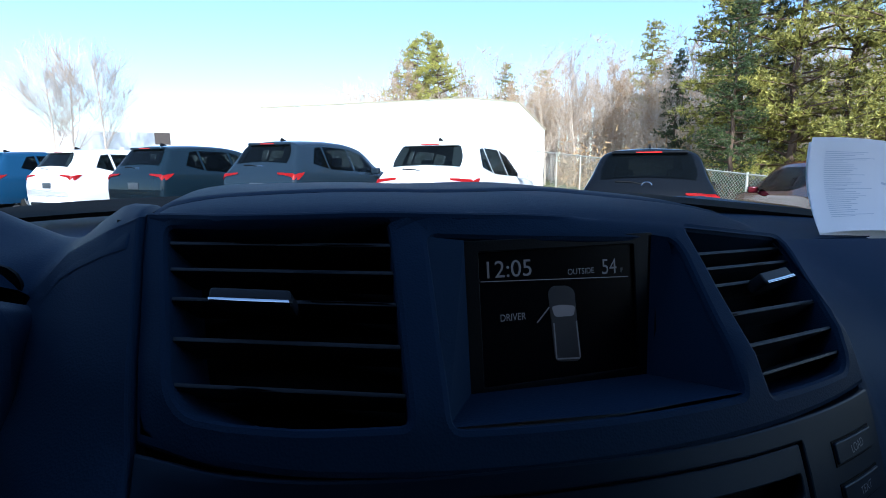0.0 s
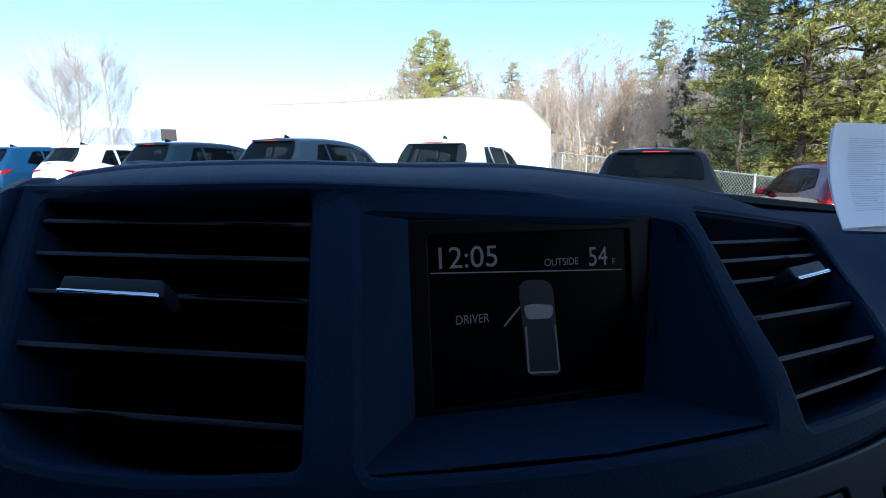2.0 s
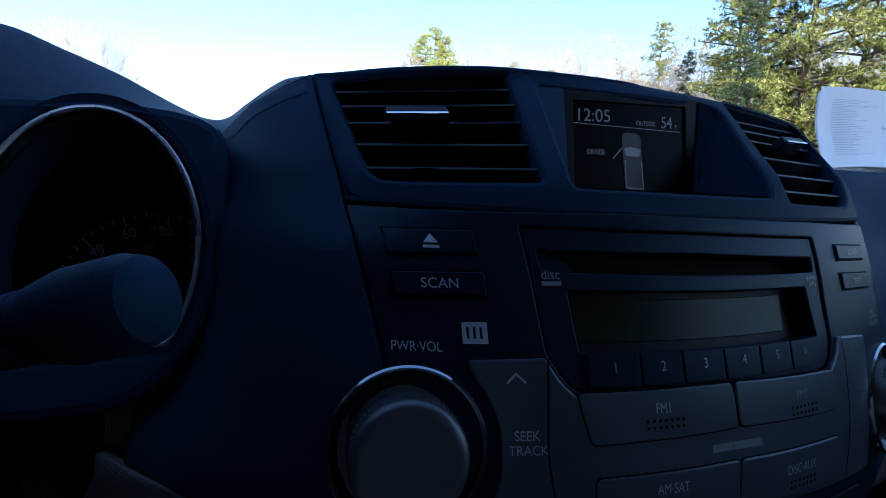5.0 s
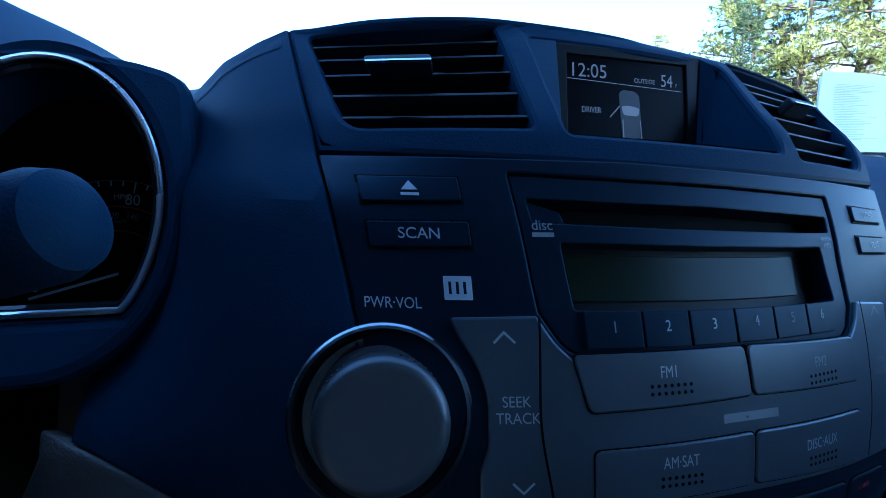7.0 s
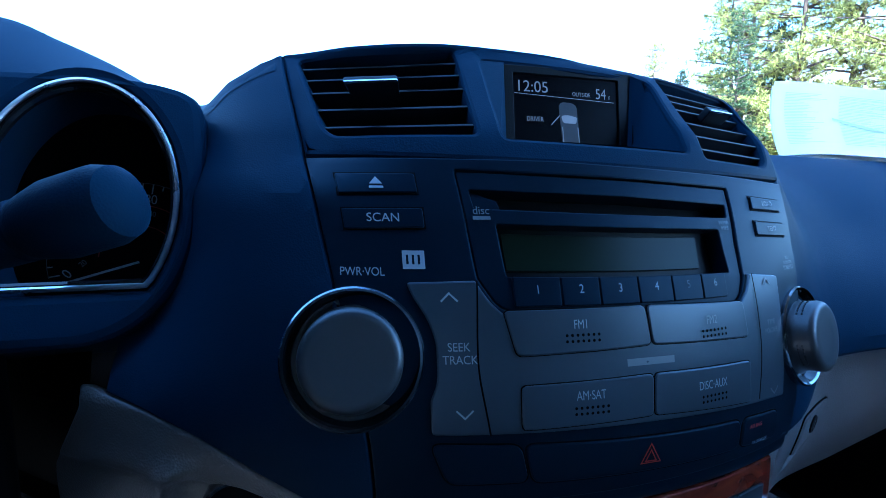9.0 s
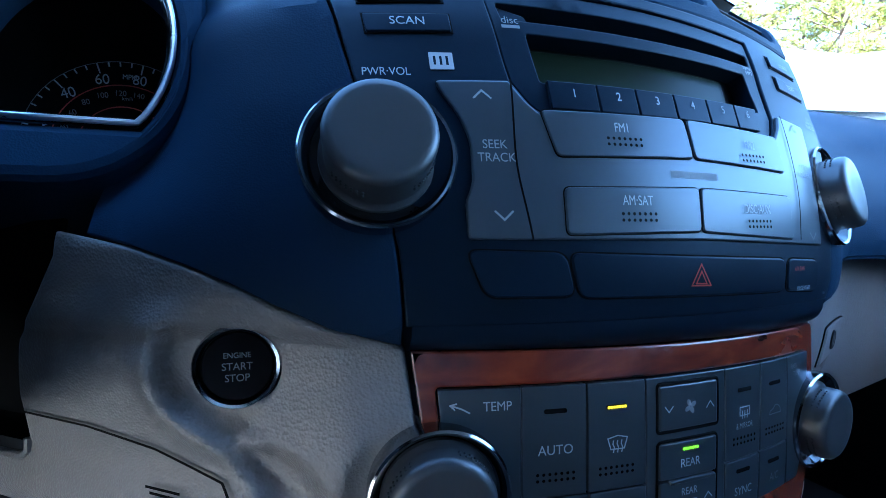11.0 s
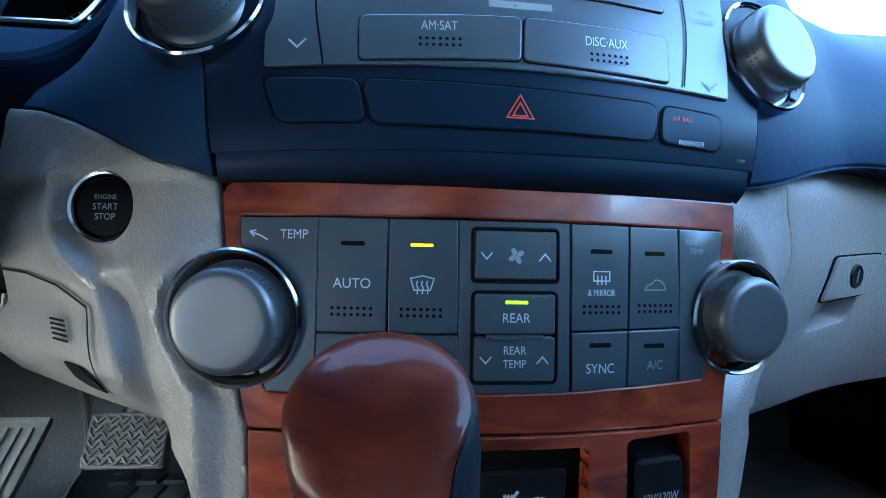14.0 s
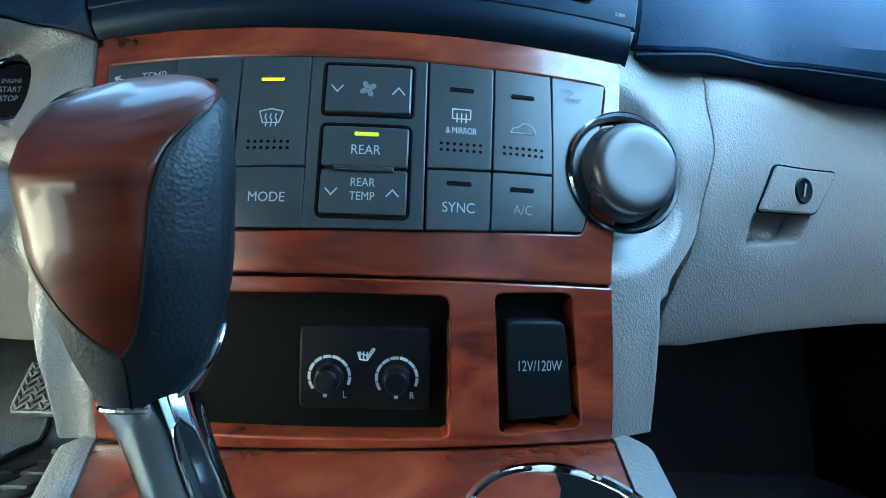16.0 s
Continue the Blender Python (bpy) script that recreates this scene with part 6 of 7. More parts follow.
def car_pt(y, side, f):
    """a point of the car's skin: f 0 sill, 1 belt, 2 roof edge, 3 roof middle"""
    w, belt, rw, rz = sta(y)
    k = [(w * 0.93, 0.26), (w * 0.99, 0.45), (w, 0.70), (w * 0.985, belt - 0.06), (w * 0.955, belt), (rw + (w - rw) * 0.36, belt + (rz - belt) * 0.55), (rw * 0.985, rz - 0.045 * min(1, y * 3)), (rw * 0.72, rz + 0.014), (0.0, rz + 0.040)]
    fs = [0, 0.25, 0.55, 0.9, 1, 1.6, 2, 2.3, 3]
    return Vector((side * curve(f, fs, [p[0] for p in k]), y, curve(f, fs, [p[1] for p in k])))


def make_car(label, paint, group="parked cars"):
    c = thing("parked_car", label, "car", group=group)
    bm = bmesh.new()
    ys = [q[0] for q in STA] + [0.06, 0.2, 0.25, 0.36, 0.42, 0.52, 0.7, 0.78, 0.98, 1.14, 1.22, 1.8, 2.02, 2.12, 2.4, 2.6, 2.8, 2.95, 3.2, 3.38, 4.4]
    ys.sort()
    fs = [0, 0.15, 0.3, 0.5, 0.7, 0.9, 1, 1.2, 1.4, 1.6, 1.8, 1.92, 2, 2.08, 2.2, 2.4, 2.7, 3]
    ends = []
    for s in (-1, 1):
        g_ = [[bm.verts.new(car_pt(y, s, f)) for f in fs] for y in ys]
        for i in range(len(ys) - 1):
            for j in range(len(fs) - 1):
                ym, fm = (ys[i] + ys[i + 1]) / 2, (fs[j] + fs[j + 1]) / 2
                side_open = 1.1 < fm < 1.8 and (0.98 < ym < 1.14 or 1.22 < ym < 2.02 or 2.12 < ym < 2.6)
                end_open = fm > 2.3 and (0.2 < ym < 0.42 or 2.8 < ym < 3.38)
                if not (side_open or end_open):
                    bm.faces.new((g_[i][j], g_[i + 1][j], g_[i + 1][j + 1], g_[i][j + 1]))
        ends.append(g_)
    for i in (0, -1):
        l_, r_ = ends[0][i], ends[1][i]
        for j in range(len(fs) - 1):
            bm.faces.new((l_[j], l_[j + 1], r_[j + 1], r_[j]))
    bmesh.ops.remove_doubles(bm, verts=bm.verts, dist=0.001)
    body = finish("body", bm, paint, c, angle=55)
    block("rear_bumper", (-0.74, -0.015, 0.24), (0.74, 0.10, 0.37), M_BLACK, c, bevel=0.05, segs=3)

    def pane(nm, pts, m, out=0.006, label=""):
        bm = bmesh.new()
        n = 8
        (a, b, cc, d) = [Vector(p) for p in pts]
        rows = []
        for i in range(n + 1):
            u = i / n
            rows.append([bm.verts.new((a + (b - a) * u) * (1 - v) + (d + (cc - d) * u) * v) for v in [j / 4 for j in range(5)]])
        for i in range(n):
            for j in range(4):
                bm.faces.new((rows[i][j], rows[i + 1][j], rows[i + 1][j + 1], rows[i][j + 1]))
        bmesh.ops.solidify(bm, geom=list(bm.faces), thickness=0.008)
        return finish(nm, bm, m, c, label)
    # rear screen, following the tailgate
    bm = bmesh.new()
    rows = []
    for i in range(9):
        y = 0.185 + 0.245 * i / 8
        row = []
        for k in range(-8, 9):
            side_, f = (1 if k > 0 else -1), 3 - (0.80 + 0.06 * math.sin(i / 8 * math.pi)) * abs(k) / 8
            row.append(bm.verts.new(car_pt(y, side_, f) + Vector((0, -0.012, 0.009))))
        rows.append(row)
    for i in range(8):
        for k in range(16):
            bm.faces.new((rows[i][k], rows[i][k + 1], rows[i + 1][k + 1], rows[i + 1][k]))
    finish("rear_window", bm, M_GLASS, c)
    bm = bmesh.new()
    rows = []
    for i in range(9):
        y = 2.76 + 0.66 * i / 8
        rows.append([bm.verts.new(car_pt(y, 1 if k > 0 else -1, 3 - 0.84 * abs(k) / 8) + Vector((0, 0.010, 0.010))) for k in range(-8, 9)])
    for i in range(8):
        for k in range(16):
            bm.faces.new((rows[i][k], rows[i][k + 1], rows[i + 1][k + 1], rows[i + 1][k]))
    finish("front_window", bm, M_GLASS, c)
    block("rear_bench", (-0.66, 1.05, 0.40), (0.66, 1.25, 1.12), M_BLACK, c, bevel=0.06, segs=3)
    block("front_bench", (-0.66, 2.05, 0.40), (-0.10, 2.22, 1.14), M_BLACK, c, bevel=0.06, segs=3)
    block("front_bench", (0.10, 2.05, 0.40), (0.66, 2.22, 1.14), M_BLACK, c, bevel=0.06, segs=3)
    for hx, hy in ((-0.42, 1.15), (0.42, 1.15), (-0.38, 2.13), (0.38, 2.13)):
        block("headrest", (hx - 0.12, hy - 0.05, 1.15), (hx + 0.12, hy + 0.05, 1.34), M_BLACK, c, bevel=0.04, segs=3)
    for s in (-1, 1):
        def sp(y, f, o=0.010, s=s):
            p = car_pt(y, s, f)
            return p + Vector((s * o, 0, o * 0.35))
        pane("quarter_window", [sp(0.72, 1.30), sp(1.16, 1.12), sp(1.14, 1.86), sp(0.95, 1.84)], M_GLASS)
        pane("rear_door_window", [sp(1.22, 1.10), sp(2.05, 1.08), sp(2.02, 1.86), sp(1.20, 1.86)], M_GLASS)
        pane("front_door_window", [sp(2.12, 1.08), sp(2.98, 1.08), sp(2.62, 1.78), sp(2.10, 1.86)], M_GLASS)
        bm = bmesh.new()
        cols = []
        for k in range(9):
            f = 2.42 - 1.42 * k / 8
            h = 0.35 + 0.65 * min(1, k / 4)
            cols.append([bm.verts.new(car_pt(0.066 + 0.022 * h * (j - 1), s, f) + Vector((s * 0.006, -0.016, 0.004))) for j in range(3)])
        for k in range(1, 6):
            y_ = 0.088 + 0.05 * k
            h = 0.11 * (1 - k / 5.5)
            cols.append([bm.verts.new(car_pt(y_, s, 1.0 - h * (2 - j)) + Vector((s * 0.012, 0, 0.004))) for j in range(3)])
        for a_, b_ in zip(cols, cols[1:]):
            for j in range(2):
                bm.faces.new((a_[j], b_[j], b_[j + 1], a_[j + 1]))
        bmesh.ops.solidify(bm, geom=list(bm.faces), thickness=0.012)
        finish("tail_lamp", bm, M_TAIL, c, "red tail lamp", angle=60)
        block("door_mirror", (s * 0.98 - 0.10, 2.72, 0.98), (s * 0.98 + 0.10, 2.86, 1.12), paint, c, bevel=0.035, segs=3)
        for y in (0.92, 3.62):
            wh = lathe("wheel", [(0.0, -0.10), (0.30, -0.11), (0.35, -0.08), (0.36, 0.0), (0.35, 0.08), (0.27, 0.10), (0.26, 0.09)], (s * 0.80, y, 0.355), (s, 0, 0), M_TYRE, c, segs=36)
            lathe("rim", [(0.262, 0.085), (0.25, 0.10), (0.22, 0.075), (0.06, 0.085), (0, 0.09)], (s * 0.80, y, 0.355), (s, 0, 0), M_RIM, wh, segs=20)
    block("spoiler", (-0.50, 0.36, 1.560), (0.50, 0.66, 1.612), paint, c, bevel=0.024, segs=3)
    block("brake_light", (-0.17, 0.353, 1.578), (0.17, 0.368, 1.594), M_TAIL, c, "red high brake light")
    block("plate", (-0.16, -0.004, 0.70), (0.16, 0.03, 0.84), M_SILVER, c, bevel=0.004)
    lathe("badge", [(0.062, 0), (0.062, 0.006), (0.050, 0.010), (0.046, 0.006), (0, 0.006)], (0, 0.128, 1.125), (0, -1, 0.55), M_CHROME, c, segs=28, scale=(1.25, 1.0))
    tube("wiper", [(0.0, 0.135, 1.13), (-0.2, 0.15, 1.17), (-0.42, 0.155, 1.18)], 0.012, M_BLACK, c)
    solid("antenna_fin", [(-0.02, 0.75, 1.66), (0.02, 0.75, 1.66), (0.015, 0.95, 1.665), (-0.015, 0.95, 1.665), (0, 0.76, 1.735)], [(0, 1, 2, 3), (0, 1, 4), (1, 2, 4), (2, 3, 4), (3, 0, 4)], M_BLACK, c, bevel=0.004)
    return c


HEAD, ROW = 40.0, 7.1
hd, rt = Vector((math.sin(radians(HEAD)), math.cos(radians(HEAD)), 0)), Vector((math.cos(radians(HEAD)), -math.sin(radians(HEAD)), 0))
PAINTS = {"dark grey": (0.004, 0.005, 0.0065), "white": (0.80, 0.80, 0.79), "slate grey": (0.014, 0.024, 0.036), "dark blue grey": (0.007, 0.015, 0.023), "bright blue": (0.010, 0.045, 0.10), "dark red": (0.09, 0.008, 0.012)}
for off, colour in ((-0.15, "dark grey"), (-3.55, "white"), (-7.05, "slate grey"), (-10.55, "dark blue grey"), (-13.7, "white"), (-16.9, "bright blue"), (-20.2, "dark blue grey"), (3.2, "dark red")):
    pm = mat(colour + " car paint", PAINTS[colour], 0.08, vary=0.03, coat=0.0, spec=0.28)
    p = Vector((8.95, 5.49, 0)) if off > 3 else hd * ROW + rt * off
    zz = ground_z((p + hd).x, (p + hd).y)
    c = make_car(colour + " crossover car parked in the row", pm)
    c.matrix_basis = pose(p.x, p.y, zz, 0, 0, -31 if off > 3 else -HEAD)

# white metal building
M_SIDING = mat("white metal siding", (0.80, 0.80, 0.78), 0.5, vary=0.05)
M_EAVE = mat("tan eave trim", (0.34, 0.31, 0.21), 0.6)


def prism(name, pts, depth, m, parent, az, dist):
    """a wall outline of across and height, extruded away from the car"""
    f = Vector((math.sin(radians(az)), math.cos(radians(az)), 0))
    r = Vector((f.y, -f.x, 0))
    n = len(pts)
    v = [f * (dist + d) + r * p[0] + Vector((0, 0, p[1])) for d in (0, depth) for p in pts]
    return solid(name, v, [list(range(n)), list(range(n, 2 * n))[::-1]] + [[i, (i + 1) % n, n + (i + 1) % n, n + i] for i in range(n)], m, parent, smooth=False)


bld = thing("warehouse", "low white metal warehouse with a tan eave", "building")
AZ, D = 12.5, 32.0
t_ = lambda a: D * math.tan(radians(a - AZ))
e_ = lambda a, el: 1.295 + D / math.cos(radians(a - AZ)) * math.tan(radians(el))
prism("wall", [(t_(-3.2), -1), (t_(28), -1), (t_(28), e_(28, 4.2)), (t_(25), e_(25, 7.2)), (t_(19.7), e_(19.7, 7.75)), (t_(-3.2), e_(-3.2, 6.4))], 24, M_SIDING, bld, AZ, D)
prism("eave", [(t_(-3.2), e_(-3.2, 6.4)), (t_(19.7), e_(19.7, 7.75)), (t_(25), e_(25, 7.2)), (t_(28), e_(28, 4.2)), (t_(28.2), e_(28, 4.22)), (t_(25.1), e_(25, 7.32)), (t_(19.7), e_(19.7, 7.88)), (t_(-3.4), e_(-3.2, 6.52))], 24.2, M_EAVE, bld, AZ, D - 0.04)
for i in range(22):
    x = t_(-2.5) + i * 0.8
    if x < t_(27):
        zt = lerp(x, [t_(-3.2), t_(19.7), t_(25), t_(28)], [e_(-3.2, 6.4), e_(19.7, 7.75), e_(25, 7.2), e_(28, 4.2)])
        prism("wall_rib", [(x, -1), (x + 0.06, -1), (x + 0.06, zt - 0.1), (x, zt - 0.1)], 0.05, M_SIDING, bld, AZ, D - 0.04)
low = thing("low_building", "long low white building with a brown sign", "building")
D2 = 46.0
u_ = lambda a: D2 * math.tan(radians(a + 14))
prism("wall", [(u_(-40), -1), (u_(-2), -1), (u_(-2), 4.2), (u_(-40), 4.2)], 18, M_SIDING, low, -14, D2)
M_BROWN = mat("brown sign board", (0.045, 0.032, 0.026), 0.6)
sg = thing("sign_board", "small dark brown sign board on a post", "sign")
D3 = 33.0
w_ = lambda a: D3 * math.tan(radians(a + 14))
prism("board", [(w_(-13.35), 2.72), (w_(-11.98), 2.72), (w_(-11.98), 3.39), (w_(-13.35), 3.39)], 0.08, M_BROWN, sg, -14, D3)
prism("post", [(w_(-12.75), -0.5), (w_(-12.6), -0.5), (w_(-12.6), 2.8), (w_(-12.75), 2.8)], 0.08, M_BROWN, sg, -14, D3 + 0.1)

# chain link fence
M_STEEL = mat("galvanised steel", (0.60, 0.56, 0.46), 0.5, metal=0.3, vary=0.2)
fence = thing("chain_link_fence", "galvanised chain-link fence at the edge of the lot", "fence")
FA, FBk = at(27.2, 27.0), at(62.0, 13.5)
FA.z, FBk.z = 0.40, -1.05
fd = (FBk - FA)
FH = 1.8
nposts = 9
for i in range(nposts):
    p = FA + fd * i / (nposts - 1)
    tube("post", [p + Vector((0, 0, -0.4)), p + Vector((0, 0, FH + 0.05))], 0.035, M_STEEL, fence)
tube("top_rail", [FA + Vector((0, 0, FH)), FBk + Vector((0, 0, FH))], 0.022, M_STEEL, fence)
bm = bmesh.new()
L = fd.length
step = 0.11
fu = fd / L
fn_ = Vector((fu.y, -fu.x, 0)).normalized()
for s in (-1, 1):
    k = -FH
    while k < L + FH:
        a, b = (k, 0.0), (k + FH, FH)
        if s < 0:
            a, b = (k + FH, 0.0), (k, FH)
        pa, pb = [FA + fu * min(L, max(0, q[0])) + Vector((0, 0, q[1])) for q in (a, b)]
        if 0 <= a[0] <= L and 0 <= b[0] <= L:
            n = (pb - pa).normalized().cross(fn_) * 0.007
            o = fn_ * 0.004 * s
            bm.faces.new([bm.verts.new(q) for q in (pa + n + o, pa - n + o, pb - n + o, pb + n + o)])
        k += step
for i in range(int(L / 0.12)):
    p = FA + fu * (i * 0.12) + Vector((0, 0, FH))
    bm.faces.new([bm.verts.new(q) for q in (p - fu * 0.015, p + fu * 0.015, p + fu * 0.01 + Vector((0, 0, 0.09)))])
finish("mesh", bm, M_STEEL, fence, smooth=False)

# trees
M_BARK = mat("pale bare bark", (0.54, 0.44, 0.35), 0.9, vary=0.3, scale=3)
M_BARK2 = mat("brown pine bark", (0.12, 0.075, 0.05), 0.9, vary=0.3, scale=3)


def leaf_mat(name, a, b):
    m = mat(name, a, 0.7)
    nt = m.node_tree
    g_ = nt.nodes.new("ShaderNodeNewGeometry")
    mx_ = nt.nodes.new("ShaderNodeMix")
    mx_.data_type = "RGBA"
    mx_.inputs[6].default_value, mx_.inputs[7].default_value = (*a, 1), (*b, 1)
    nt.links.new(g_.outputs["Random Per Island"], mx_.inputs[0])
    nt.links.new(mx_.outputs[2], nt.nodes["Principled BSDF"].inputs["Base Color"])
    return m


M_NEEDLE = leaf_mat("pine needles", (0.10, 0.105, 0.020), (0.52, 0.46, 0.10))
M_NEEDLE2 = leaf_mat("dark conifer needles", (0.02, 0.04, 0.013), (0.09, 0.12, 0.03))
M_NEEDLE3 = leaf_mat("sunlit yellow-green needles", (0.18, 0.20, 0.03), (0.60, 0.54, 0.12))
M_DRY = leaf_mat("dry brown leaves", (0.26, 0.14, 0.06), (0.52, 0.34, 0.16))


def limb(vs, fs, a, b, ra, rb, n=3):
    t = (b - a).normalized()
    s = t.cross(Vector((0.3, 0.8, 0.1))).normalized()
    u = s.cross(t)
    o = len(vs)
    for p, r in ((a, ra), (b, rb)):
        for k in range(n):
            vs.append(p + (s * math.cos(2 * math.pi * k / n) + u * math.sin(2 * math.pi * k / n)) * r)
    for k in range(n):
        fs.append((o + k, o + (k + 1) % n, o + n + (k + 1) % n, o + n + k))


def from_lists(name, vs, fs, m, parent, label=""):
    me = bpy.data.meshes.new(name)
    me.from_pydata([tuple(v) for v in vs], [], fs)
    me.materials.append(m)
    ob = new(name, me)
    ob.parent = parent
    if label:
        ob["label"] = label
    return ob


def bare_tree(seed, h, label, leafy=0.0, up=0.15, wide=0.7, fan=False):
    rnd = random.Random(seed)
    t = thing("bare_tree", label, "tree", group="bare trees")
    vs, fs, tw, tf, lv_, lf = [], [], [], [], [], []

    def grow(p, d, length, r, lev):
        segs = (5, 4, 3, 2)[lev]
        q = p
        for i in range(segs):
            d2 = (d + Vector((rnd.uniform(-1, 1), rnd.uniform(-1, 1), rnd.uniform(-0.2, 0.6))) * (0.07, 0.20, 0.25, 0.3)[lev]).normalized()
            nq = q + d2 * length / segs
            r1, r2 = r * (1 - 0.8 * i / segs), r * (1 - 0.8 * (i + 1) / segs)
            limb(vs if lev < 1 else tw, fs if lev < 1 else tf, q, nq, max(r1, 0.006), max(r2, 0.004), 6 if lev == 0 else 3)
            if lev < 3:
                for k in range((4, 3, 3)[lev]):
                    if lev == 0 and i < 1:
                        continue
                    a = rnd.uniform(0, 2 * math.pi)
                    side_ = Vector((math.cos(a), math.sin(a), 0))
                    nd = (d2 * rnd.uniform(0.5, 1.0) + side_ * rnd.uniform(0.65, 1.35) * wide + Vector((0, 0, up))).normalized()
                    f = q + (nq - q) * rnd.random()
                    if fan and lev == 0:
                        nd = (Vector((0, 0, 1)) + side_ * rnd.uniform(0.25, 0.80)).normalized()
                        grow(f, nd, (h - f.z) * rnd.uniform(0.50, 0.80), max(r1 * 0.28, 0.014), 1)
                        continue
                    grow(f, nd, length * rnd.uniform(0.30, 0.46) * (1.0 if lev else (1.25 - 0.16 * i)), max(r1 * 0.36, 0.008), lev + 1)
            elif rnd.random() < leafy:
                for k in range(2):
                    c = nq + Vector((rnd.uniform(-1, 1), rnd.uniform(-1, 1), rnd.uniform(-1, 1))) * 0.12
                    o = len(lv_)
                    for j in range(3):
                        lv_.append(c + Vector((rnd.uniform(-1, 1), rnd.uniform(-1, 1), rnd.uniform(-1, 1))) * 0.07)
                    lf.append((o, o + 1, o + 2))
            q, d = nq, d2

    grow(Vector((0, 0, -0.5)), Vector((0, 0, 1)), h, h * (0.0065 if fan else 0.010), 0)
    from_lists("trunk", vs, fs, M_BARK, t)
    from_lists("crown", tw, tf, M_BARK, t, "fine bare twigs")
    if lf:
        from_lists("dry_leaves", lv_, lf, M_DRY, t)
    return t


def spreading_tree(seed, h, label):
    """a leafless tree with upswept limbs that fill an egg-shaped crown with fine twigs"""
    rnd = random.Random(seed)
    t = thing("bare_tree", label, "tree", group="bare trees")
    vs, fs, tw, tf = [], [], [], []

    def reach(p, d):
        """how far it is to the crown's outline"""
        k = 0.0
        while k < h:
            q = p + d * k
            if (math.hypot(q.x, q.y) / (0.36 * h)) ** 2 + ((q.z - 0.56 * h) / (0.45 * h)) ** 2 > 1 and q.z > 0.4 * h:
                break
            k += 0.1
        return k

    def shoot(p, d, length, r, lev):
        n = (9, 6, 4, 3)[lev]
        for i in range(n):
            bend = Vector((rnd.gauss(0, 1), rnd.gauss(0, 1), rnd.gauss(0.5, 0.5))) * (0.03, 0.09, 0.14, 0.2)[lev]
            d = (d + bend).normalized()
            q = p + d * length / n
            ra, rb = r * (1 - 0.85 * i / n), r * (1 - 0.85 * (i + 1) / n)
            limb(vs if lev == 0 else tw, fs if lev == 0 else tf, p, q, max(ra, 0.009), max(rb, 0.0065), 6 if lev == 0 else 3)
            if lev < 3 and (2, 1, 0)[lev] <= i < (7, 6, 4)[lev]:
                for k in range((3, 2, 2)[lev]):
                    a = rnd.uniform(0, 2 * math.pi)
                    side_ = Vector((math.cos(a), math.sin(a), 0))
                    nd = (d + side_ * rnd.uniform((0.5, 0.35, 0.4)[lev], (1.15, 0.95, 1.0)[lev])).normalized()
                    room = reach(q, nd)
                    ln = (room * rnd.uniform(0.7, 1.0), min(room, length * rnd.uniform(0.30, 0.5)), rnd.uniform(0.5, 1.0))[lev]
                    if ln > (1.2, 0.5, 0.25)[lev]:
                        shoot(p + (q - p) * rnd.random(), nd, ln, max(0.007, ra * (0.42, 0.4, 0.5)[lev]), lev + 1)
            p = q

    shoot(Vector((0, 0, -0.5)), Vector((0, 0, 1)), h * 1.02, h * 0.0085, 0)
    from_lists("trunk", vs, fs, M_BARK, t)
    from_lists("crown", tw, tf, M_BARK, t, "fine bare twigs")
    return t


def pine_tree(seed, h, spread, low, m, label, dome=False):
    rnd = random.Random(seed)
    t = thing("pine_tree", label, "tree", group="pine trees")
    vs, fs, lv_, lf = [], [], [], []
    prev = Vector((0, 0, -0.5))
    pts = [prev]
    for i in range(8):
        nx = Vector((rnd.uniform(-0.15, 0.15), rnd.uniform(-0.15, 0.15), h * (i + 1) / 8))
        limb(vs, fs, prev, nx, h * 0.013 * (1 - i / 8.5), h * 0.013 * (1 - (i + 1) / 8.5), 7)
        prev = nx
    z = low * h
    while z < h:
        f = (z / h - low) / (1 - low)
        for k in range(rnd.randint(3, 5)):
            a = rnd.uniform(0, 2 * math.pi)
            ln = spread * (math.sin(math.pi * min(1, 0.28 + 0.68 * f)) if dome else 1.0 - 0.82 * f) * rnd.uniform(0.55, 1.1) * (0.6 + 0.4 * min(1, f * 5))
            tip = Vector((math.cos(a) * ln, math.sin(a) * ln, z + ln * rnd.uniform(-0.05, 0.35)))
            base = Vector((0, 0, z))
            limb(vs, fs, base, tip, 0.05, 0.015, 3)
            for q in range(int(6 + ln * 11)):
                t_s = rnd.uniform(0.3, 1.06)
                c = base + (tip - base) * t_s + Vector((rnd.gauss(0, 1), rnd.gauss(0, 1), rnd.gauss(0, 0.6))) * 0.17
                lean = Vector((rnd.gauss(0, 0.3), rnd.gauss(0, 0.3), 0.5)) + (tip - base).normalized() * 0.5
                for j in range(14):
                    d = (lean + Vector((rnd.gauss(0, 1), rnd.gauss(0, 1), rnd.gauss(0, 1))) * 0.8).normalized() * rnd.uniform(0.10, 0.22)
                    sd = d.cross(Vector((rnd.gauss(0, 1), rnd.gauss(0, 1), rnd.gauss(0, 1)))).normalized() * 0.017
                    o = len(lv_)
                    lv_ += [c - sd, c + sd, c + d]
                    lf.append((o, o + 1, o + 2))
        z += h * rnd.uniform(0.022, 0.04)
    from_lists("trunk", vs, fs, M_BARK2, t)
    from_lists("crown", lv_, lf, m, t, "tufts of green needles")
    return t


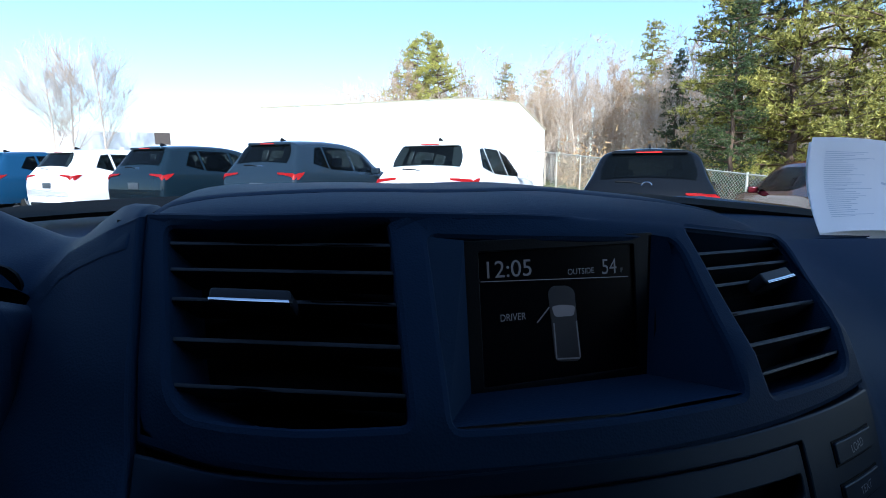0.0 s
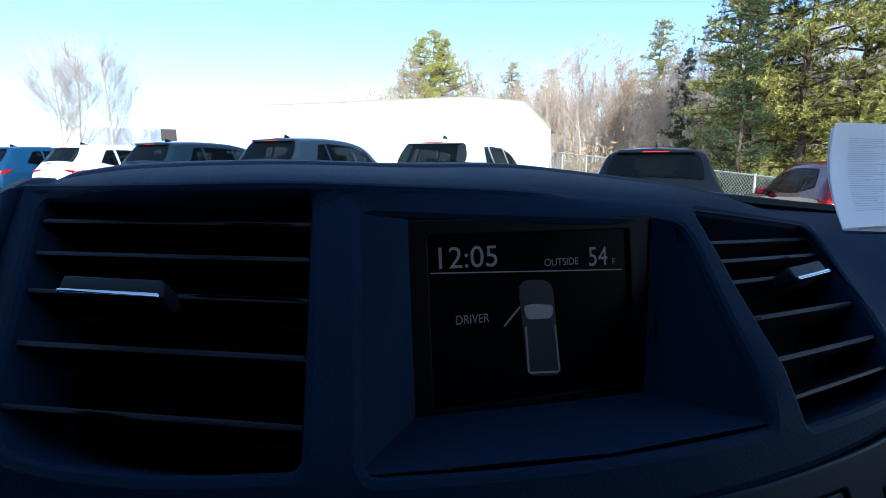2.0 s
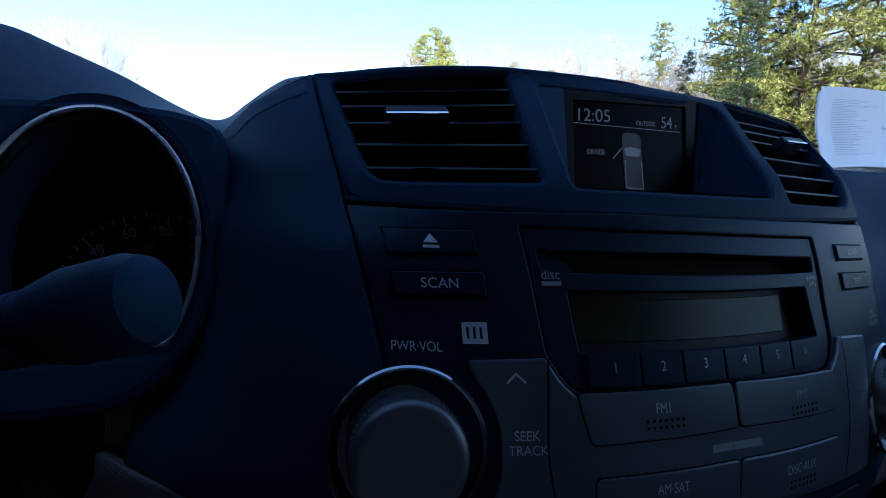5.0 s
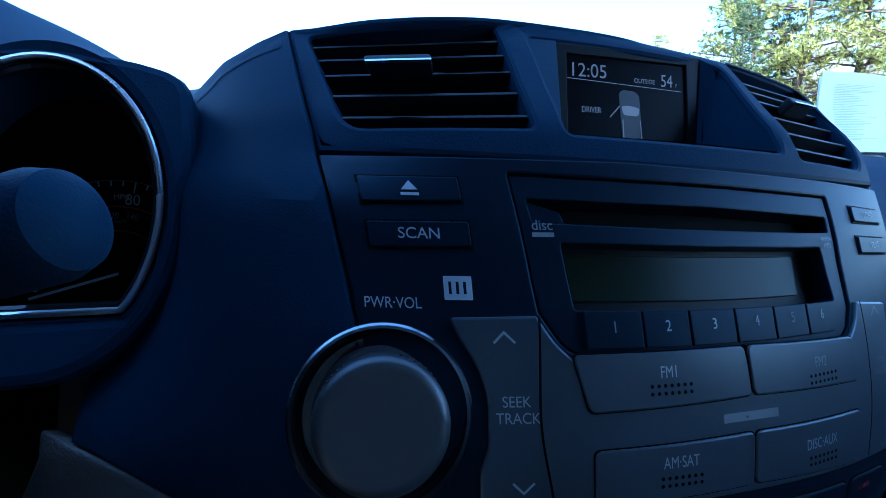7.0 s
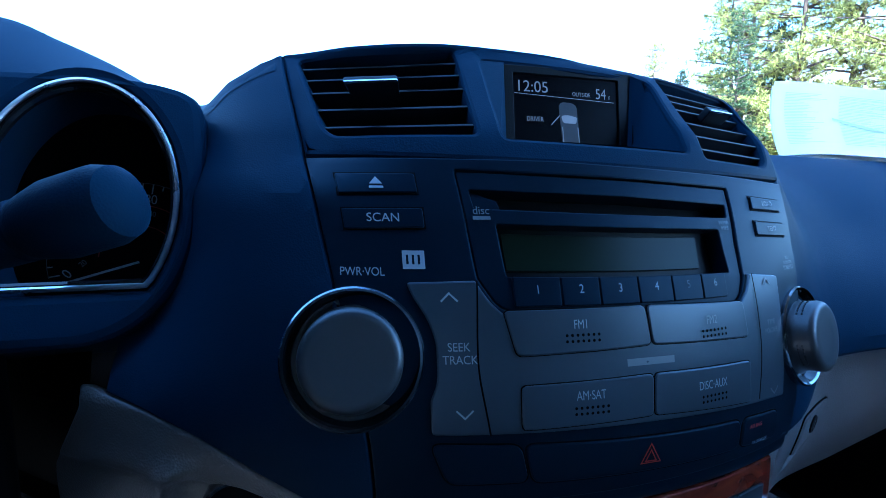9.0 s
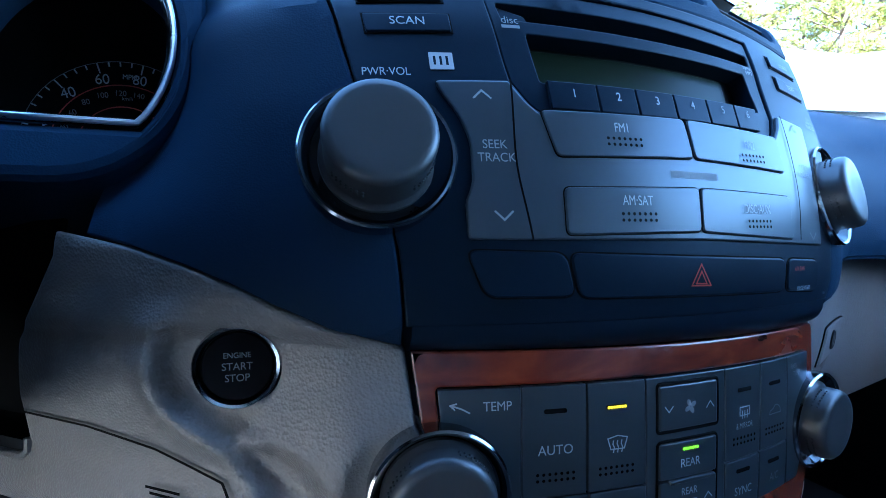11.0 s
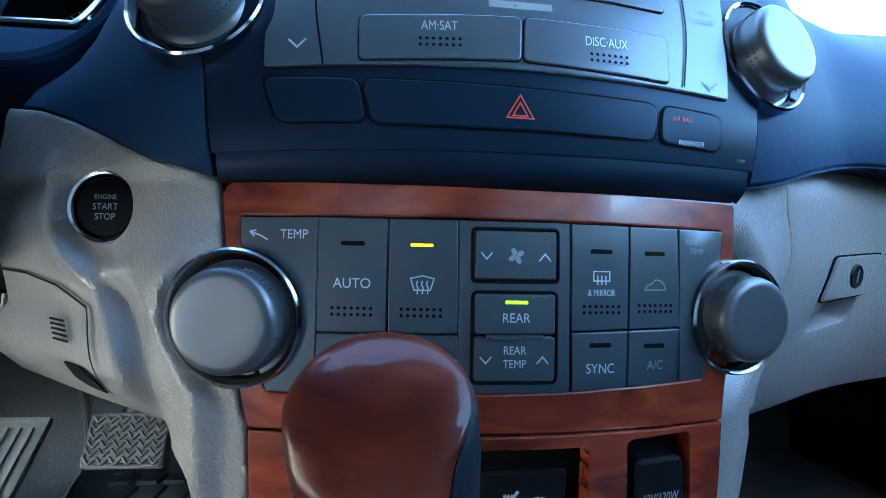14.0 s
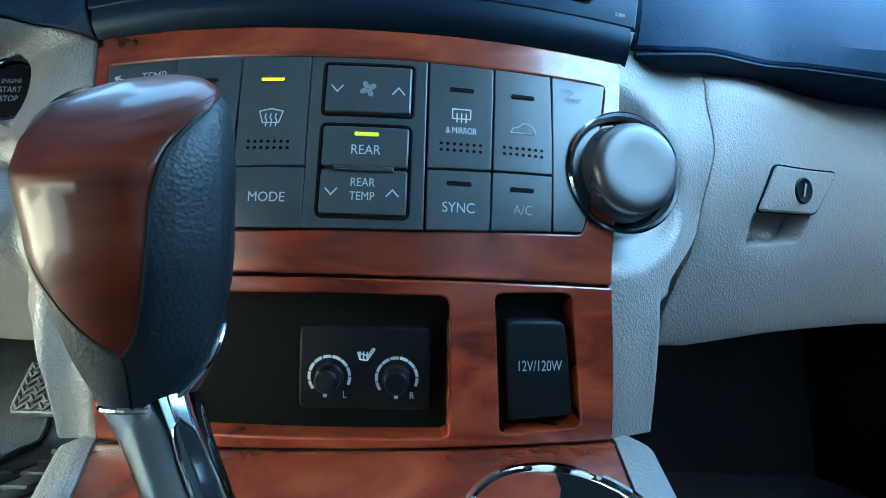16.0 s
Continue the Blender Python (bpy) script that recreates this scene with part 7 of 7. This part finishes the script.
def set_tree(ob, az, dist, s, turn, first):
    p = at(az, dist)
    m = pose(p.x, p.y, p.z - 0.1, 0, 0, turn)
    o = ob if first else copy_thing(ob, m)
    o.matrix_basis = m @ Matrix.Scale(s, 4)
    return o


bares = [bare_tree(11, 11.0, "tall leafless tree with pale upright twigs", up=0.40, wide=0.50, fan=True), bare_tree(12, 10.0, "leafless tree with a few dry leaves", 0.25), bare_tree(13, 9.0, "leafless tree with a forked crown"), bare_tree(14, 8.0, "brown winter tree with dry leaves", 0.6), spreading_tree(15, 10.0, "leafless tree with a rounded crown of fine twigs"), spreading_tree(16, 10.0, "leafless tree with a full egg-shaped crown of fine twigs")]
pines = [pine_tree(21, 12.0, 2.6, 0.40, M_NEEDLE, "tall pine with a sunlit green crown"), pine_tree(22, 12.0, 3.2, 0.12, M_NEEDLE, "broad bright green pine tree"), pine_tree(23, 11.0, 2.3, 0.06, M_NEEDLE2, "dark dense conifer by the fence"), pine_tree(24, 10.5, 2.5, 0.30, M_NEEDLE3, "round-crowned yellow-green pine behind the warehouse", dome=True)]
used = set()
rnd = random.Random(5)
SPOTS = [("b", 4, -21.2, 41, 0.84), ("b", 5, -19.9, 42, 0.98), ("b", 4, -17.4, 41, 0.97), ("b", 1, -27, 60, 0.7),
         ("b", 5, 7.2, 52, 1.00), ("p", 3, 12.0, 50, 1.28), ("p", 3, 14.4, 52, 1.30), ("p", 3, 13.3, 55, 1.45), ("b", 3, 9.9, 49, 1.30), ("b", 3, 11.2, 49, 1.20), ("b", 0, 15.4, 56, 1.28), ("b", 3, 17.5, 54, 1.3), ("b", 0, 17.0, 60, 1.3),
         ("p", 0, 22.0, 52, 0.98), ("b", 1, 20.2, 50, 1.1), ("p", 0, 26.2, 48, 0.86), ("b", 3, 24.4, 48, 1.05), ("b", 3, 22.5, 46, 1.0), ("b", 1, 27.8, 44, 0.95),
         ("p", 0, 37.2, 40, 0.98), ("p", 2, 41.3, 31, 0.70), ("p", 0, 45.8, 27, 1.02), ("p", 1, 47.3, 24, 1.05), ("p", 2, 46.6, 21, 0.70), ("p", 1, 51.5, 23, 1.12), ("p", 1, 55.5, 24, 1.15), ("p", 0, 58.5, 22, 1.15), ("p", 1, 61, 25, 1.2), ("p", 2, 49.5, 26, 0.8), ("p", 0, 64, 24, 1.2)]
for i in range(46):
    a = 26 + 36 * ((i * 0.618) % 1.0)
    d = 29 + 17 * rnd.random()
    SPOTS.append(("b", rnd.choice((0, 1, 1, 2, 3, 3)), a, d, (1.295 + d * math.tan(radians(10.5 + 3.0 * rnd.random()))) / (11.0 if d > 36 else 10.5)))
for kind, k, az, d, s in SPOTS:
    src = (bares if kind == "b" else pines)[k]
    az += 1.7 if 8 < az < 40 else 0.0
    set_tree(src, az, d, s, rnd.uniform(0, 360), (kind, k) not in used)
    used.add((kind, k))
# undergrowth and the far wood, which nobody could count
vs, fs = [], []
for i in range(16000):
    a, d = rnd.uniform(29.5, 68), rnd.uniform(27, 50)
    p = at(a, d, abs(rnd.gauss(0, 1.1)))
    ln = rnd.uniform(0.2, 0.5)
    dd = Vector((rnd.gauss(0, 0.5), rnd.gauss(0, 0.5), rnd.gauss(0.5, 0.5))).normalized() * ln
    sd = dd.cross(Vector((rnd.gauss(0, 1), rnd.gauss(0, 1), 0.2))).normalized() * 0.04
    o = len(vs)
    vs += [p - sd, p + sd, p + dd]
    fs.append((o, o + 1, o + 2))
brush = from_lists("undergrowth", vs, fs, M_DRY, None)
tagged(brush, "brown winter undergrowth below the trees", "undergrowth", kind="stuff")
vs, fs = [], []
for i in range(900):
    a, d = rnd.uniform(5, 75), rnd.uniform(46, 75)
    p = at(a, d, -1)
    hh = d * math.tan(radians(rnd.uniform(7, 11.5)))
    q = p + Vector((rnd.gauss(0, 0.5), rnd.gauss(0, 0.5), hh))
    limb(vs, fs, p, q, rnd.uniform(0.06, 0.16), 0.03, 4)
    for k in range(9):
        f = p + (q - p) * rnd.uniform(0.35, 0.97)
        e2 = f + Vector((rnd.gauss(0, 0.9), rnd.gauss(0, 0.9), rnd.uniform(0.4, 1.6)))
        limb(vs, fs, f, e2, 0.04, 0.012, 3)
woods = from_lists("far_wood", vs, fs, M_BARK, None)
tagged(woods, "far leafless winter wood of thin trunks", "wood", kind="stuff")
